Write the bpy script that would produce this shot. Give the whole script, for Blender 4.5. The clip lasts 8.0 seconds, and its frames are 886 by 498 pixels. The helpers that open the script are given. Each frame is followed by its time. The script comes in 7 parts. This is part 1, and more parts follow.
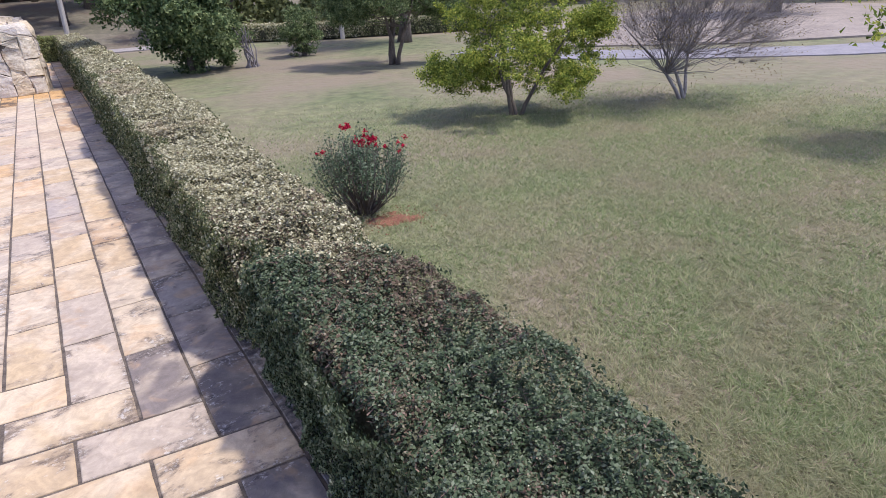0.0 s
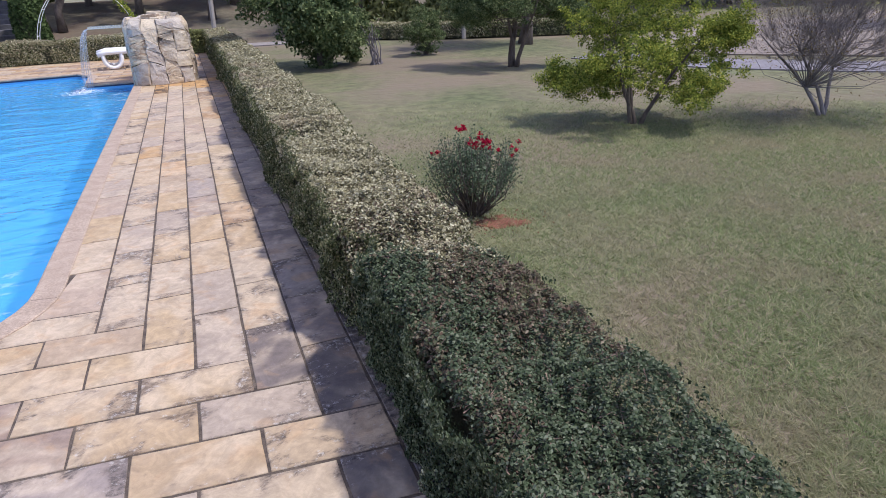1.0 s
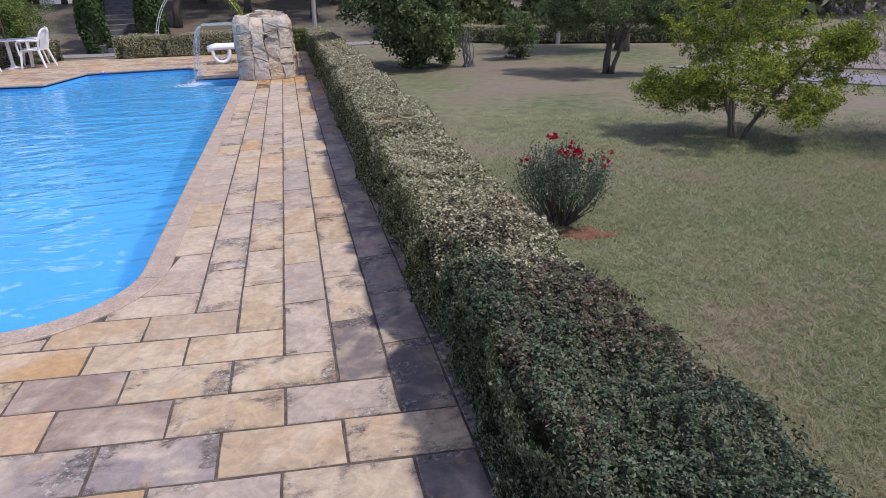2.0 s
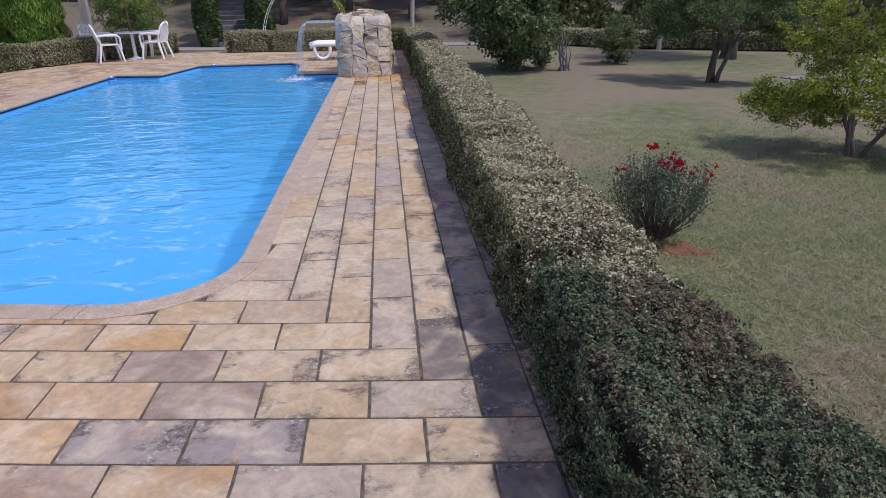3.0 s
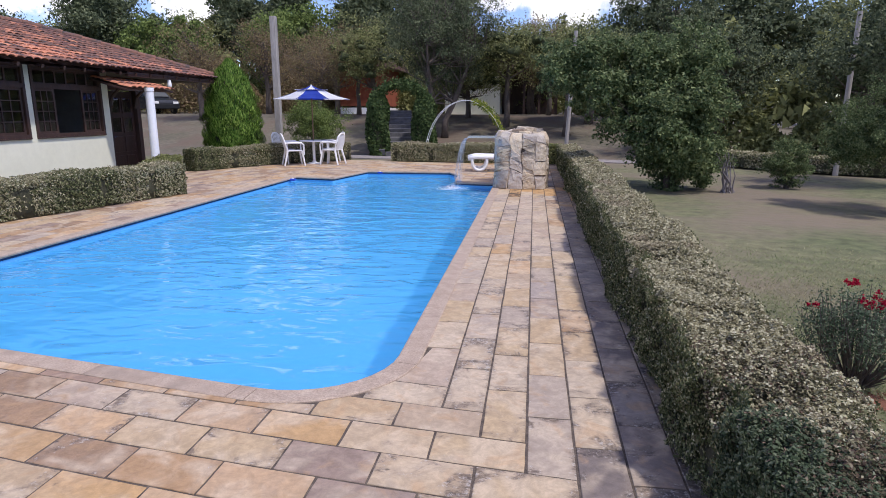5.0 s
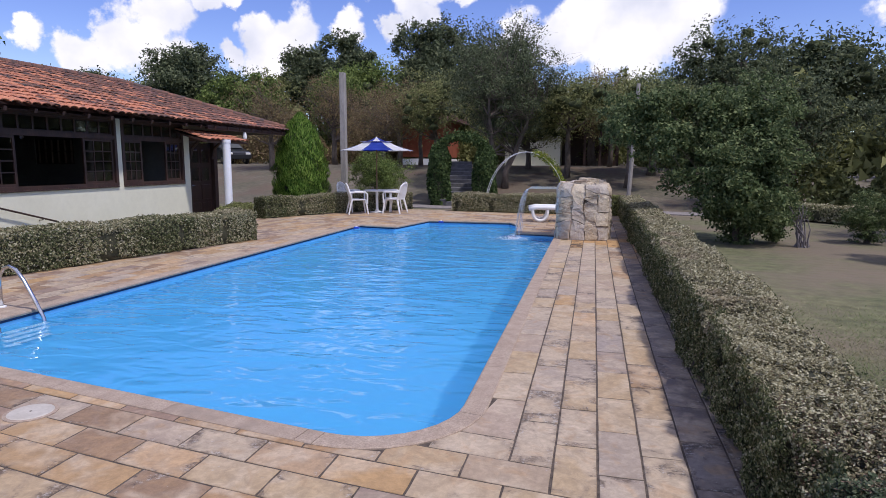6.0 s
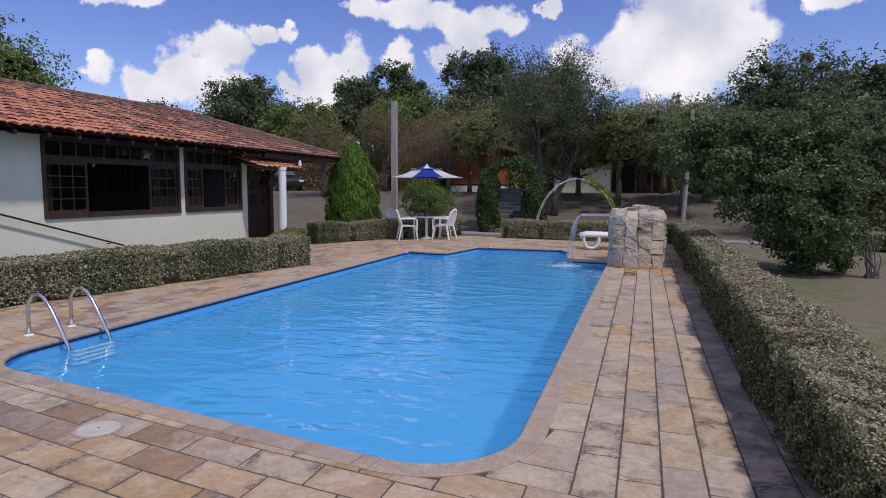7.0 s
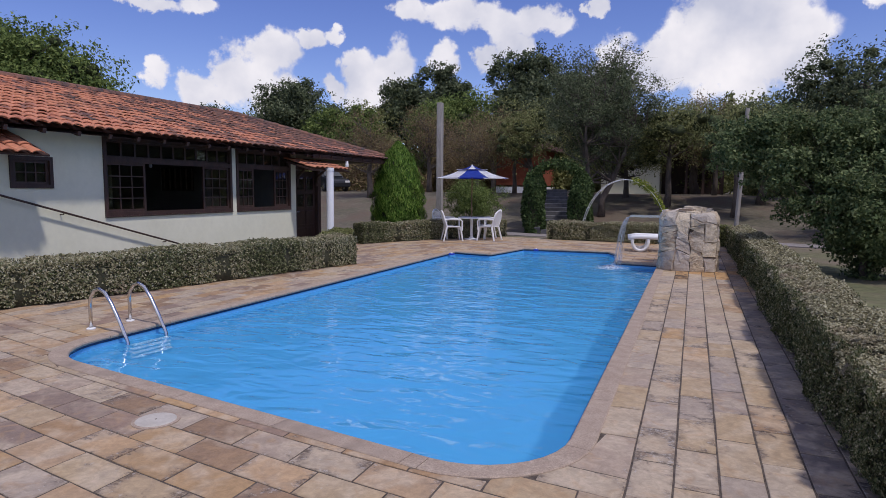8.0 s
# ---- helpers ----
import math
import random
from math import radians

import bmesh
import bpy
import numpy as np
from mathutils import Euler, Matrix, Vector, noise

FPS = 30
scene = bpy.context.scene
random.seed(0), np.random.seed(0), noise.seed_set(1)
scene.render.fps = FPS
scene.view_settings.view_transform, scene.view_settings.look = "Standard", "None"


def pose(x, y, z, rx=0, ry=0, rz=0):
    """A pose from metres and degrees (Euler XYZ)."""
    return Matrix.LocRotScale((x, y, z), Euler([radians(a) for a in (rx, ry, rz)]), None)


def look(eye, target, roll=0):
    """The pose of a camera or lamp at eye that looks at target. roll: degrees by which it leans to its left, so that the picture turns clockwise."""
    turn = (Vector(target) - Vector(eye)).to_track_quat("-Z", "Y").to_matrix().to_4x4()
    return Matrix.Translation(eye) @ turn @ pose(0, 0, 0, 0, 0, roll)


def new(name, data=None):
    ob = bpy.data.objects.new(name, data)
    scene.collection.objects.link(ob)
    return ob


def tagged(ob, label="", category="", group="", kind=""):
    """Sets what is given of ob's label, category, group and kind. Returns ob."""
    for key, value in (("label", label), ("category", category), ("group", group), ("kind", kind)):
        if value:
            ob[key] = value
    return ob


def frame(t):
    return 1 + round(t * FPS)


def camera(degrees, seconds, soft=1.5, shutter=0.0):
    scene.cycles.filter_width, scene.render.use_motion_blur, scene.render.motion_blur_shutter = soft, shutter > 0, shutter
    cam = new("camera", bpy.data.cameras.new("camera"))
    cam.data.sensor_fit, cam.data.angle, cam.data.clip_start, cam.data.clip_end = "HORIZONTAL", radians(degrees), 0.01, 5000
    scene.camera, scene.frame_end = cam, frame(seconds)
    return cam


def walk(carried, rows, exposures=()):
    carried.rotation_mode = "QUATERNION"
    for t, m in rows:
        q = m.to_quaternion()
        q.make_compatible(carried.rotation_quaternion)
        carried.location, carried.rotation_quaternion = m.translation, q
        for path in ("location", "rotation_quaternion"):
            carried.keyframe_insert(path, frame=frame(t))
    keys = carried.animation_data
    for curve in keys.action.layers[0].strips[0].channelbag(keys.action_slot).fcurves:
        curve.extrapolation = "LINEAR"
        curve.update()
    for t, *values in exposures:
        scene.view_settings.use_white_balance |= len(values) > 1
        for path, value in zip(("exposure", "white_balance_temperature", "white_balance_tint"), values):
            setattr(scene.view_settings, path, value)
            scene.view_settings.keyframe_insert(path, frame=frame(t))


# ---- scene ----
from mathutils import geometry

cam = camera(71.8, 8.0, soft=0.5)
PATH = [
    (0, (0.283, -2.661, 1.578), (1.227, -1.099, 0.76), -3.4),
    (0.5, (0.263, -2.674, 1.596), (1.055, -1.025, 0.787), -3.1),
    (1, (0.251, -2.687, 1.614), (0.899, -0.973, 0.813), -2.8),
    (2.5, (0.178, -2.677, 1.648), (0.468, -0.858, 0.867), -1.5),
    (3, (0.152, -2.658, 1.65), (0.308, -0.821, 0.873), -1.1),
    (3.5, (0.124, -2.633, 1.661), (0.155, -0.784, 0.9), -0.7),
    (4, (0.077, -2.616, 1.67), (0.012, -0.736, 0.989), -0.4),
    (4.5, (0.03, -2.61, 1.67), (-0.139, -0.697, 1.11), -0.1),
    (5, (-0.016, -2.604, 1.663), (-0.297, -0.673, 1.223), 0.1),
    (6.5, (-0.119, -2.66, 1.666), (-0.666, -0.75, 1.435), 0.3),
    (7, (-0.154, -2.654, 1.656), (-0.773, -0.762, 1.46), 0.3),
    (7.5, (-0.167, -2.669, 1.662), (-0.852, -0.8, 1.467), 0.2),
    (8, (-0.204, -2.645, 1.64), (-0.956, -0.802, 1.447), 0.4),
]
walk(cam, [(t, look(eye, target, roll)) for t, eye, target, roll in PATH], [(0.0, 1.10, 6500, 13), (1.0, 0.72, 6500, 13), (2.5, 0.40, 6500, 14), (3.5, 0.26, 6500, 14), (5.0, 0.46, 6500, 15), (6.5, -0.02, 6500, 16), (8.0, -0.18, 6500, 16)])

# ---- world, sun ----
SUN_WAY = Vector((0.49, -0.26, 1.0)).normalized()
world = bpy.data.worlds.new("sky")
scene.world = world
world.use_nodes = True
wn, wl = world.node_tree.nodes, world.node_tree.links
wn.clear()


def wnode(kind, **sets):
    n = wn.new(kind)
    for key, value in sets.items():
        n.inputs[key].default_value = value
    return n


def wmath(op, a, b=None, c=None):
    n = wn.new("ShaderNodeMath")
    n.operation = op
    for i, v in enumerate((a, b, c)):
        if v is None:
            continue
        if isinstance(v, (int, float)):
            n.inputs[i].default_value = v
        else:
            wl.new(v, n.inputs[i])
    return n.outputs[0]


sky = wn.new("ShaderNodeTexSky")
sky.sky_type, sky.sun_disc = "NISHITA", False
sky.sun_elevation = math.asin(SUN_WAY.z)
sky.sun_rotation = math.atan2(SUN_WAY.x, SUN_WAY.y)
sky.air_density, sky.dust_density, sky.ozone_density = 1.0, 0.4, 2.5
sky.altitude = 800
coord = wn.new("ShaderNodeTexCoord")
warp = wnode("ShaderNodeTexNoise", Scale=17.0, Detail=9.0, Roughness=0.58)
wl.new(coord.outputs["Generated"], warp.inputs["Vector"])
# cumulus heaps: direction (x, y, z), half width, flatness, weight
CLOUDS = [
    ((-0.716, 0.680, 0.158), 0.028, 1.0), ((-0.677, 0.722, 0.142), 0.045, 1.3), ((-0.652, 0.740, 0.158), 0.040, 1.1), ((-0.631, 0.755, 0.172), 0.050, 1.0),
    ((-0.610, 0.768, 0.190), 0.042, 1.0), ((-0.588, 0.782, 0.205), 0.038, 1.0), ((-0.548, 0.805, 0.225), 0.026, 1.1), ((-0.522, 0.821, 0.229), 0.018, 1.1),
    ((-0.600, 0.785, 0.135), 0.060, 1.2), ((-0.482, 0.855, 0.190), 0.036, 1.0), ((-0.440, 0.877, 0.190), 0.042, 1.0), ((-0.465, 0.872, 0.155), 0.060, 1.2),
    ((-0.373, 0.905, 0.200), 0.028, 1.0), ((-0.309, 0.928, 0.207), 0.028, 1.0), ((-0.272, 0.938, 0.216), 0.034, 1.2), ((-0.525, 0.836, 0.154), 0.020, 1.0),
    ((-0.414, 0.869, 0.272), 0.036, 1.6), ((-0.353, 0.898, 0.264), 0.050, 1.6), ((-0.291, 0.923, 0.258), 0.050, 1.4), ((-0.234, 0.937, 0.258), 0.046, 1.5),
    ((-0.202, 0.945, 0.250), 0.030, 1.4), ((-0.147, 0.954, 0.263), 0.018, 1.3), ((-0.713, 0.653, 0.262), 0.040, 2.6), ((-0.668, 0.697, 0.270), 0.040, 2.4),
    ((-0.108, 0.974, 0.188), 0.050, 1.0), ((-0.060, 0.980, 0.185), 0.055, 1.0), ((-0.010, 0.978, 0.205), 0.075, 1.0), ((0.045, 0.970, 0.240), 0.085, 1.0),
    ((0.036, 0.983, 0.175), 0.085, 1.1), ((0.110, 0.970, 0.200), 0.080, 1.0), ((0.075, 0.955, 0.285), 0.060, 1.0), ((0.240, 0.935, 0.262), 0.050, 1.6), ((0.45, 0.86, 0.22), 0.14, 1.6),
]
# unseen heaps, added over and behind the garden to whiten the ambient light
CLOUDS_UNSEEN = [
    ((0.75, -0.4, 0.4), 0.32, 1.6), ((-0.6, -0.6, 0.5), 0.32, 1.6), ((0.0, 0.35, 0.9), 0.30, 1.0), ((-0.5, 0.2, 0.8), 0.30, 1.0),
    ((0.35, -0.75, 0.55), 0.32, 1.4), ((0.8, 0.3, 0.5), 0.30, 1.4), ((-0.25, -0.45, 0.85), 0.28, 1.0), ((-0.9, 0.0, 0.35), 0.28, 1.6), ((0.0, -0.9, 0.3), 0.3, 1.8),
]
# billows: the heaps' outline is bent by noise at two scales
billow = coord.outputs["Generated"]
for scale, amount in ((11.0, 0.075), (34.0, 0.030)):
    swirl = wnode("ShaderNodeTexNoise", Scale=scale, Detail=6.0, Roughness=0.6)
    wl.new(coord.outputs["Generated"], swirl.inputs["Vector"])
    centred = wn.new("ShaderNodeVectorMath")
    centred.operation = "SUBTRACT"
    wl.new(swirl.outputs["Color"], centred.inputs[0])
    centred.inputs[1].default_value = (0.5, 0.5, 0.5)
    bent = wn.new("ShaderNodeVectorMath")
    bent.operation = "MULTIPLY_ADD"
    wl.new(centred.outputs[0], bent.inputs[0])
    bent.inputs[1].default_value = (amount, amount, amount)
    wl.new(billow, bent.inputs[2])
    billow = bent.outputs[0]
heap = None
for way, half, flat in CLOUDS + CLOUDS_UNSEEN:
    w = Vector(way).normalized()
    gap = wn.new("ShaderNodeVectorMath")
    gap.operation = "SUBTRACT"
    wl.new(billow, gap.inputs[0])
    gap.inputs[1].default_value = w
    flatten = wn.new("ShaderNodeVectorMath")
    flatten.operation = "MULTIPLY"
    wl.new(gap.outputs[0], flatten.inputs[0])
    flatten.inputs[1].default_value = (1 / half, 1 / half, flat / half)
    length = wn.new("ShaderNodeVectorMath")
    length.operation = "LENGTH"
    wl.new(flatten.outputs[0], length.inputs[0])
    one = wmath("SUBTRACT", 1.0, length.outputs["Value"])
    heap = one if heap is None else wmath("SMOOTH_MAX", heap, one, 0.25)
thick = wmath("ADD", heap, wmath("MULTIPLY", wmath("SUBTRACT", warp.outputs["Fac"], 0.5), 1.5))
cover = wn.new("ShaderNodeMapRange")
cover.interpolation_type = "SMOOTHSTEP"
wl.new(thick, cover.inputs["Value"])
cover.inputs["From Min"].default_value, cover.inputs["From Max"].default_value = 0.02, 0.34
shade = wn.new("ShaderNodeMapRange")
puffs = wnode("ShaderNodeTexNoise", Scale=7.0, Detail=5.0, Roughness=0.5)
wl.new(coord.outputs["Generated"], puffs.inputs["Vector"])
wl.new(puffs.outputs["Fac"], shade.inputs["Value"])
shade.inputs["From Min"].default_value, shade.inputs["From Max"].default_value = 0.36, 0.62
cloud = wn.new("ShaderNodeMix")
cloud.data_type = "RGBA"
wl.new(shade.outputs[0], cloud.inputs[0])
cloud.inputs[6].default_value, cloud.inputs[7].default_value = (4.1, 4.4, 5.2, 1), (6.9, 6.9, 7.0, 1)
blend = wn.new("ShaderNodeMix")
blend.data_type = "RGBA"
wl.new(cover.outputs[0], blend.inputs[0])
deep = wnode("ShaderNodeHueSaturation", Hue=0.525, Saturation=1.20, Value=0.97)
wl.new(sky.outputs[0], deep.inputs["Color"])
wl.new(deep.outputs[0], blend.inputs[6])
wl.new(cloud.outputs[2], blend.inputs[7])
back = wnode("ShaderNodeBackground", Strength=0.15)
wl.new(blend.outputs[2], back.inputs[0])
wl.new(back.outputs[0], wn.new("ShaderNodeOutputWorld").inputs[0])

sun = new("sun", bpy.data.lights.new("sun", "SUN"))
sun.data.energy, sun.data.angle, sun.data.color = 2.5, radians(3.5), (1.0, 0.965, 0.92)
sun.matrix_world = look(tuple(SUN_WAY * 60), (0, 0, 0))


# ---- materials ----
def rgb(c):
    return (*c, 1.0)


def surface(name, low, high, scale=8.0, rough=0.8, bump=0.3, depth=0.004, metal=0.0, stain=None, stain_scale=1.2, stain_at=(0.55, 0.72), pieces="", spread=0.25, tints=(), stretch=(1, 1, 1), single_stain=True, shared=False, drift=None):
    """A procedural surface: two scales of colour, stains with a shape of their own, fine relief; pieces: 'object' or 'island' varies it piece by piece."""
    m = bpy.data.materials.new(name)
    m.use_nodes = True
    nodes, links = m.node_tree.nodes, m.node_tree.links
    bsdf = nodes["Principled BSDF"]
    geo = nodes.new("ShaderNodeNewGeometry")
    mapping = nodes.new("ShaderNodeMapping")
    mapping.inputs["Scale"].default_value = stretch
    links.new(geo.outputs["Position"], mapping.inputs["Vector"])
    chance = None
    if pieces:
        chance = nodes.new("ShaderNodeObjectInfo").outputs["Random"] if pieces == "object" else geo.outputs["Random Per Island"]
        shift = nodes.new("ShaderNodeVectorMath")
        shift.operation = "MULTIPLY_ADD"
        links.new(chance, shift.inputs[0])
        shift.inputs[1].default_value = (31.0, 17.0, 5.0)
        links.new(mapping.outputs[0], shift.inputs[2])
        place = shift.outputs[0]
    else:
        place = mapping.outputs[0]

    def noise_at(sc, detail, whole=False):
        n = nodes.new("ShaderNodeTexNoise")
        n.inputs["Scale"].default_value, n.inputs["Detail"].default_value, n.inputs["Roughness"].default_value = sc, detail, 0.62
        links.new(mapping.outputs[0] if whole else place, n.inputs["Vector"])
        return n.outputs["Fac"]

    def mixed(fac, a, b, mode="MIX"):
        n = nodes.new("ShaderNodeMix")
        n.data_type, n.blend_type = "RGBA", mode
        for socket, v in ((n.inputs[0], fac), (n.inputs[6], a), (n.inputs[7], b)):
            if isinstance(v, (int, float)):
                socket.default_value = v
            elif isinstance(v, tuple):
                socket.default_value = rgb(v)
            else:
                links.new(v, socket)
        return n.outputs[2]

    def ranged(v, lo, hi):
        n = nodes.new("ShaderNodeMapRange")
        links.new(v, n.inputs["Value"])
        n.inputs["From Min"].default_value, n.inputs["From Max"].default_value = lo, hi
        return n.outputs[0]

    broad, fine = noise_at(scale, 4.0), noise_at(scale * 9, 5.0)
    colour = mixed(ranged(broad, 0.32, 0.68), low, high)
    if tints:
        ramp = nodes.new("ShaderNodeValToRGB")
        ramp.color_ramp.interpolation = "CONSTANT"
        for i, tint in enumerate(tints):
            e = ramp.color_ramp.elements[i] if i < 2 else ramp.color_ramp.elements.new(i / len(tints))
            e.position, e.color = i / len(tints), rgb(tint)
        links.new(chance, ramp.inputs[0])
        colour = mixed(0.62, colour, ramp.outputs[0])
        veins = noise_at(scale * 0.6, 6.0)
        colour = mixed(ranged(veins, 0.45, 0.75), colour, high)
        rust = noise_at(scale * 1.7, 7.0)
        colour = mixed(ranged(rust, 0.56, 0.80), colour, (0.30, 0.18, 0.10))
    grain = nodes.new("ShaderNodeHueSaturation")
    links.new(colour, grain.inputs["Color"])
    n = nodes.new("ShaderNodeMapRange")
    links.new(fine, n.inputs["Value"])
    n.inputs["From Min"].default_value, n.inputs["From Max"].default_value = 0.25, 0.75
    n.inputs["To Min"].default_value, n.inputs["To Max"].default_value = 1 - spread, 1 + spread
    links.new(n.outputs[0], grain.inputs["Value"])
    colour = grain.outputs[0]
    if stain:
        spots = noise_at(stain_scale, 9.0, shared)
        if pieces and single_stain:
            part_of = nodes.new("ShaderNodeMath")
            part_of.operation = "MULTIPLY"
            links.new(chance, part_of.inputs[0])
            part_of.inputs[1].default_value = 13.7
            rest = nodes.new("ShaderNodeMath")
            rest.operation = "FRACT"
            links.new(part_of.outputs[0], rest.inputs[0])
            steep = nodes.new("ShaderNodeMath")
            steep.operation = "POWER"
            links.new(rest.outputs[0], steep.inputs[0])
            steep.inputs[1].default_value = 5.0
            total = nodes.new("ShaderNodeMath")
            total.operation = "MULTIPLY_ADD"
            links.new(steep.outputs[0], total.inputs[0])
            total.inputs[1].default_value = 0.17
            links.new(spots, total.inputs[2])
            speck = nodes.new("ShaderNodeMath")
            speck.operation = "MULTIPLY_ADD"
            links.new(fine, speck.inputs[0])
            speck.inputs[1].default_value = 0.55
            links.new(total.outputs[0], speck.inputs[2])
            shifted = nodes.new("ShaderNodeMath")
            shifted.operation = "SUBTRACT"
            links.new(speck.outputs[0], shifted.inputs[0])
            shifted.inputs[1].default_value = 0.275
            spots = shifted.outputs[0]
        if drift:
            # moss that grows thicker along one direction of the roof
            along = nodes.new("ShaderNodeVectorMath")
            along.operation = "DOT_PRODUCT"
            links.new(geo.outputs["Position"], along.inputs[0])
            along.inputs[1].default_value = drift[:3]
            grown = nodes.new("ShaderNodeMath")
            links.new(along.outputs["Value"], grown.inputs[0])
            grown.inputs[1].default_value = drift[3]
            whole = nodes.new("ShaderNodeMath")
            links.new(grown.outputs[0], whole.inputs[0])
            links.new(spots, whole.inputs[1])
            spots = whole.outputs[0]
        spots = ranged(spots, *stain_at)
        colour = mixed(spots, colour, stain)
    links.new(colour, bsdf.inputs["Base Color"])
    bsdf.inputs["Roughness"].default_value, bsdf.inputs["Metallic"].default_value = rough, metal
    if bump:
        b = nodes.new("ShaderNodeBump")
        b.inputs["Strength"].default_value, b.inputs["Distance"].default_value = bump, depth
        links.new(fine, b.inputs["Height"])
        links.new(b.outputs[0], bsdf.inputs["Normal"])
    return m


def slab_surface(name, tints, mould, bias, pieces="object"):
    """Sandstone: a tint for each slab, cloudy bands within it, gritty black mould and pale lichen that grow in from its edges."""
    m = bpy.data.materials.new(name)
    m.use_nodes = True
    nodes, links = m.node_tree.nodes, m.node_tree.links
    bsdf = nodes["Principled BSDF"]
    geo = nodes.new("ShaderNodeNewGeometry")
    chance = nodes.new("ShaderNodeObjectInfo").outputs["Random"] if pieces == "object" else geo.outputs["Random Per Island"]

    def calc(op, a, b=0.0, c=0.0):
        n = nodes.new("ShaderNodeMath")
        n.operation = op
        for i, v in enumerate((a, b, c)):
            if isinstance(v, (int, float)):
                n.inputs[i].default_value = v
            else:
                links.new(v, n.inputs[i])
        return n.outputs[0]

    def ranged(v, lo, hi, to_lo=0.0, to_hi=1.0):
        n = nodes.new("ShaderNodeMapRange")
        n.interpolation_type = "SMOOTHSTEP"
        links.new(v, n.inputs["Value"])
        for key, value in (("From Min", lo), ("From Max", hi), ("To Min", to_lo), ("To Max", to_hi)):
            n.inputs[key].default_value = value
        return n.outputs[0]

    shift = nodes.new("ShaderNodeVectorMath")
    shift.operation = "MULTIPLY_ADD"
    links.new(chance, shift.inputs[0])
    shift.inputs[1].default_value = (31.0, 17.0, 5.0)
    links.new(geo.outputs["Position"], shift.inputs[2])

    def noise_at(scale, detail, rough=0.6, bend=0.0, stretch=None):
        n = nodes.new("ShaderNodeTexNoise")
        for key, value in (("Scale", scale), ("Detail", detail), ("Roughness", rough), ("Distortion", bend)):
            n.inputs[key].default_value = value
        source = shift.outputs[0]
        if stretch:
            pulled = nodes.new("ShaderNodeVectorMath")
            pulled.operation = "MULTIPLY"
            links.new(source, pulled.inputs[0])
            pulled.inputs[1].default_value = stretch
            source = pulled.outputs[0]
        links.new(source, n.inputs["Vector"])
        return n.outputs["Fac"]

    def mixed(fac, a, b):
        n = nodes.new("ShaderNodeMix")
        n.data_type = "RGBA"
        for socket, v in ((n.inputs[0], fac), (n.inputs[6], a), (n.inputs[7], b)):
            if isinstance(v, (int, float)):
                socket.default_value = v
            elif isinstance(v, tuple):
                socket.default_value = rgb(v)
            else:
                links.new(v, socket)
        return n.outputs[2]

    ramp = nodes.new("ShaderNodeValToRGB")
    ramp.color_ramp.interpolation = "CONSTANT"
    for i, tint in enumerate(tints):
        e = ramp.color_ramp.elements[i] if i < 2 else ramp.color_ramp.elements.new(i / len(tints))
        e.position, e.color = i / len(tints), rgb(tint)
    links.new(chance, ramp.inputs[0])
    colour = ramp.outputs[0]
    colour = mixed(ranged(noise_at(3.2, 3.0, 0.5, 0.6), 0.44, 0.66, 0.0, 0.60), colour, (0.54, 0.44, 0.325))
    colour = mixed(ranged(noise_at(4.2, 4.0, 0.55, 1.4), 0.52, 0.72, 0.0, 0.50), colour, (0.42, 0.265, 0.140))
    colour = mixed(ranged(noise_at(2.6, 4.0, 0.55, 0.8), 0.56, 0.76, 0.0, 0.30), colour, (0.34, 0.285, 0.25))
    fine, grit = noise_at(95.0, 5.0, 0.7), noise_at(30.0, 8.0, 0.8)
    grain = nodes.new("ShaderNodeHueSaturation")
    links.new(colour, grain.inputs["Color"])
    links.new(calc("MULTIPLY", ranged(noise_at(11.0, 6.0, 0.7, 1.0), 0.32, 0.68, 0.84, 1.13), ranged(grit, 0.3, 0.7, 0.90, 1.10)), grain.inputs["Value"])
    colour = grain.outputs[0]
    # how far a spot lies from the slab's edge
    spot = nodes.new("ShaderNodeSeparateXYZ")
    if pieces == "object":
        links.new(nodes.new("ShaderNodeTexCoord").outputs["Generated"], spot.inputs[0])
        edge = None
        for axis in (0, 1):
            d = calc("SUBTRACT", 0.5, calc("ABSOLUTE", calc("SUBTRACT", spot.outputs[axis], 0.5)))
            edge = d if edge is None else calc("MINIMUM", edge, d)
        rim = ranged(edge, 0.0, 0.30, 1.0, 0.0)
    else:
        rim = calc("ADD", 0.45, 0.0)
    steep = calc("POWER", calc("FRACT", calc("MULTIPLY", chance, 13.7)), 3.0)
    # broad soft patches, in which fine streaks of mould and specks of lichen sit
    patch = calc("ADD", noise_at(5.5, 4.0, 0.6, 0.8), calc("MULTIPLY", rim, calc("MULTIPLY_ADD", steep, 0.16, 0.070)))
    patch = calc("ADD", patch, calc("MULTIPLY_ADD", steep, 0.08, bias))
    streak = calc("ADD", noise_at(24.0, 9.0, 0.80, 0.6, (0.60, 1.25, 1.0)), calc("MULTIPLY", calc("SUBTRACT", grit, 0.5), 0.5))
    veil = ranged(patch, 0.56, 0.84, 0.0, 0.34)
    colour = mixed(veil, colour, (0.20, 0.155, 0.12))
    growth = calc("ADD", streak, calc("MULTIPLY", ranged(patch, 0.54, 0.86), 0.30))
    colour = mixed(calc("MULTIPLY", ranged(patch, 0.56, 0.80), ranged(growth, 0.62, 0.94, 0.0, 0.92)), colour, mould)
    lichen = calc("ADD", noise_at(34.0, 8.0, 0.75), calc("MULTIPLY", ranged(patch, 0.54, 0.80), 0.13))
    lichen = calc("ADD", lichen, calc("MULTIPLY", calc("FRACT", calc("MULTIPLY", chance, 7.3)), 0.04))
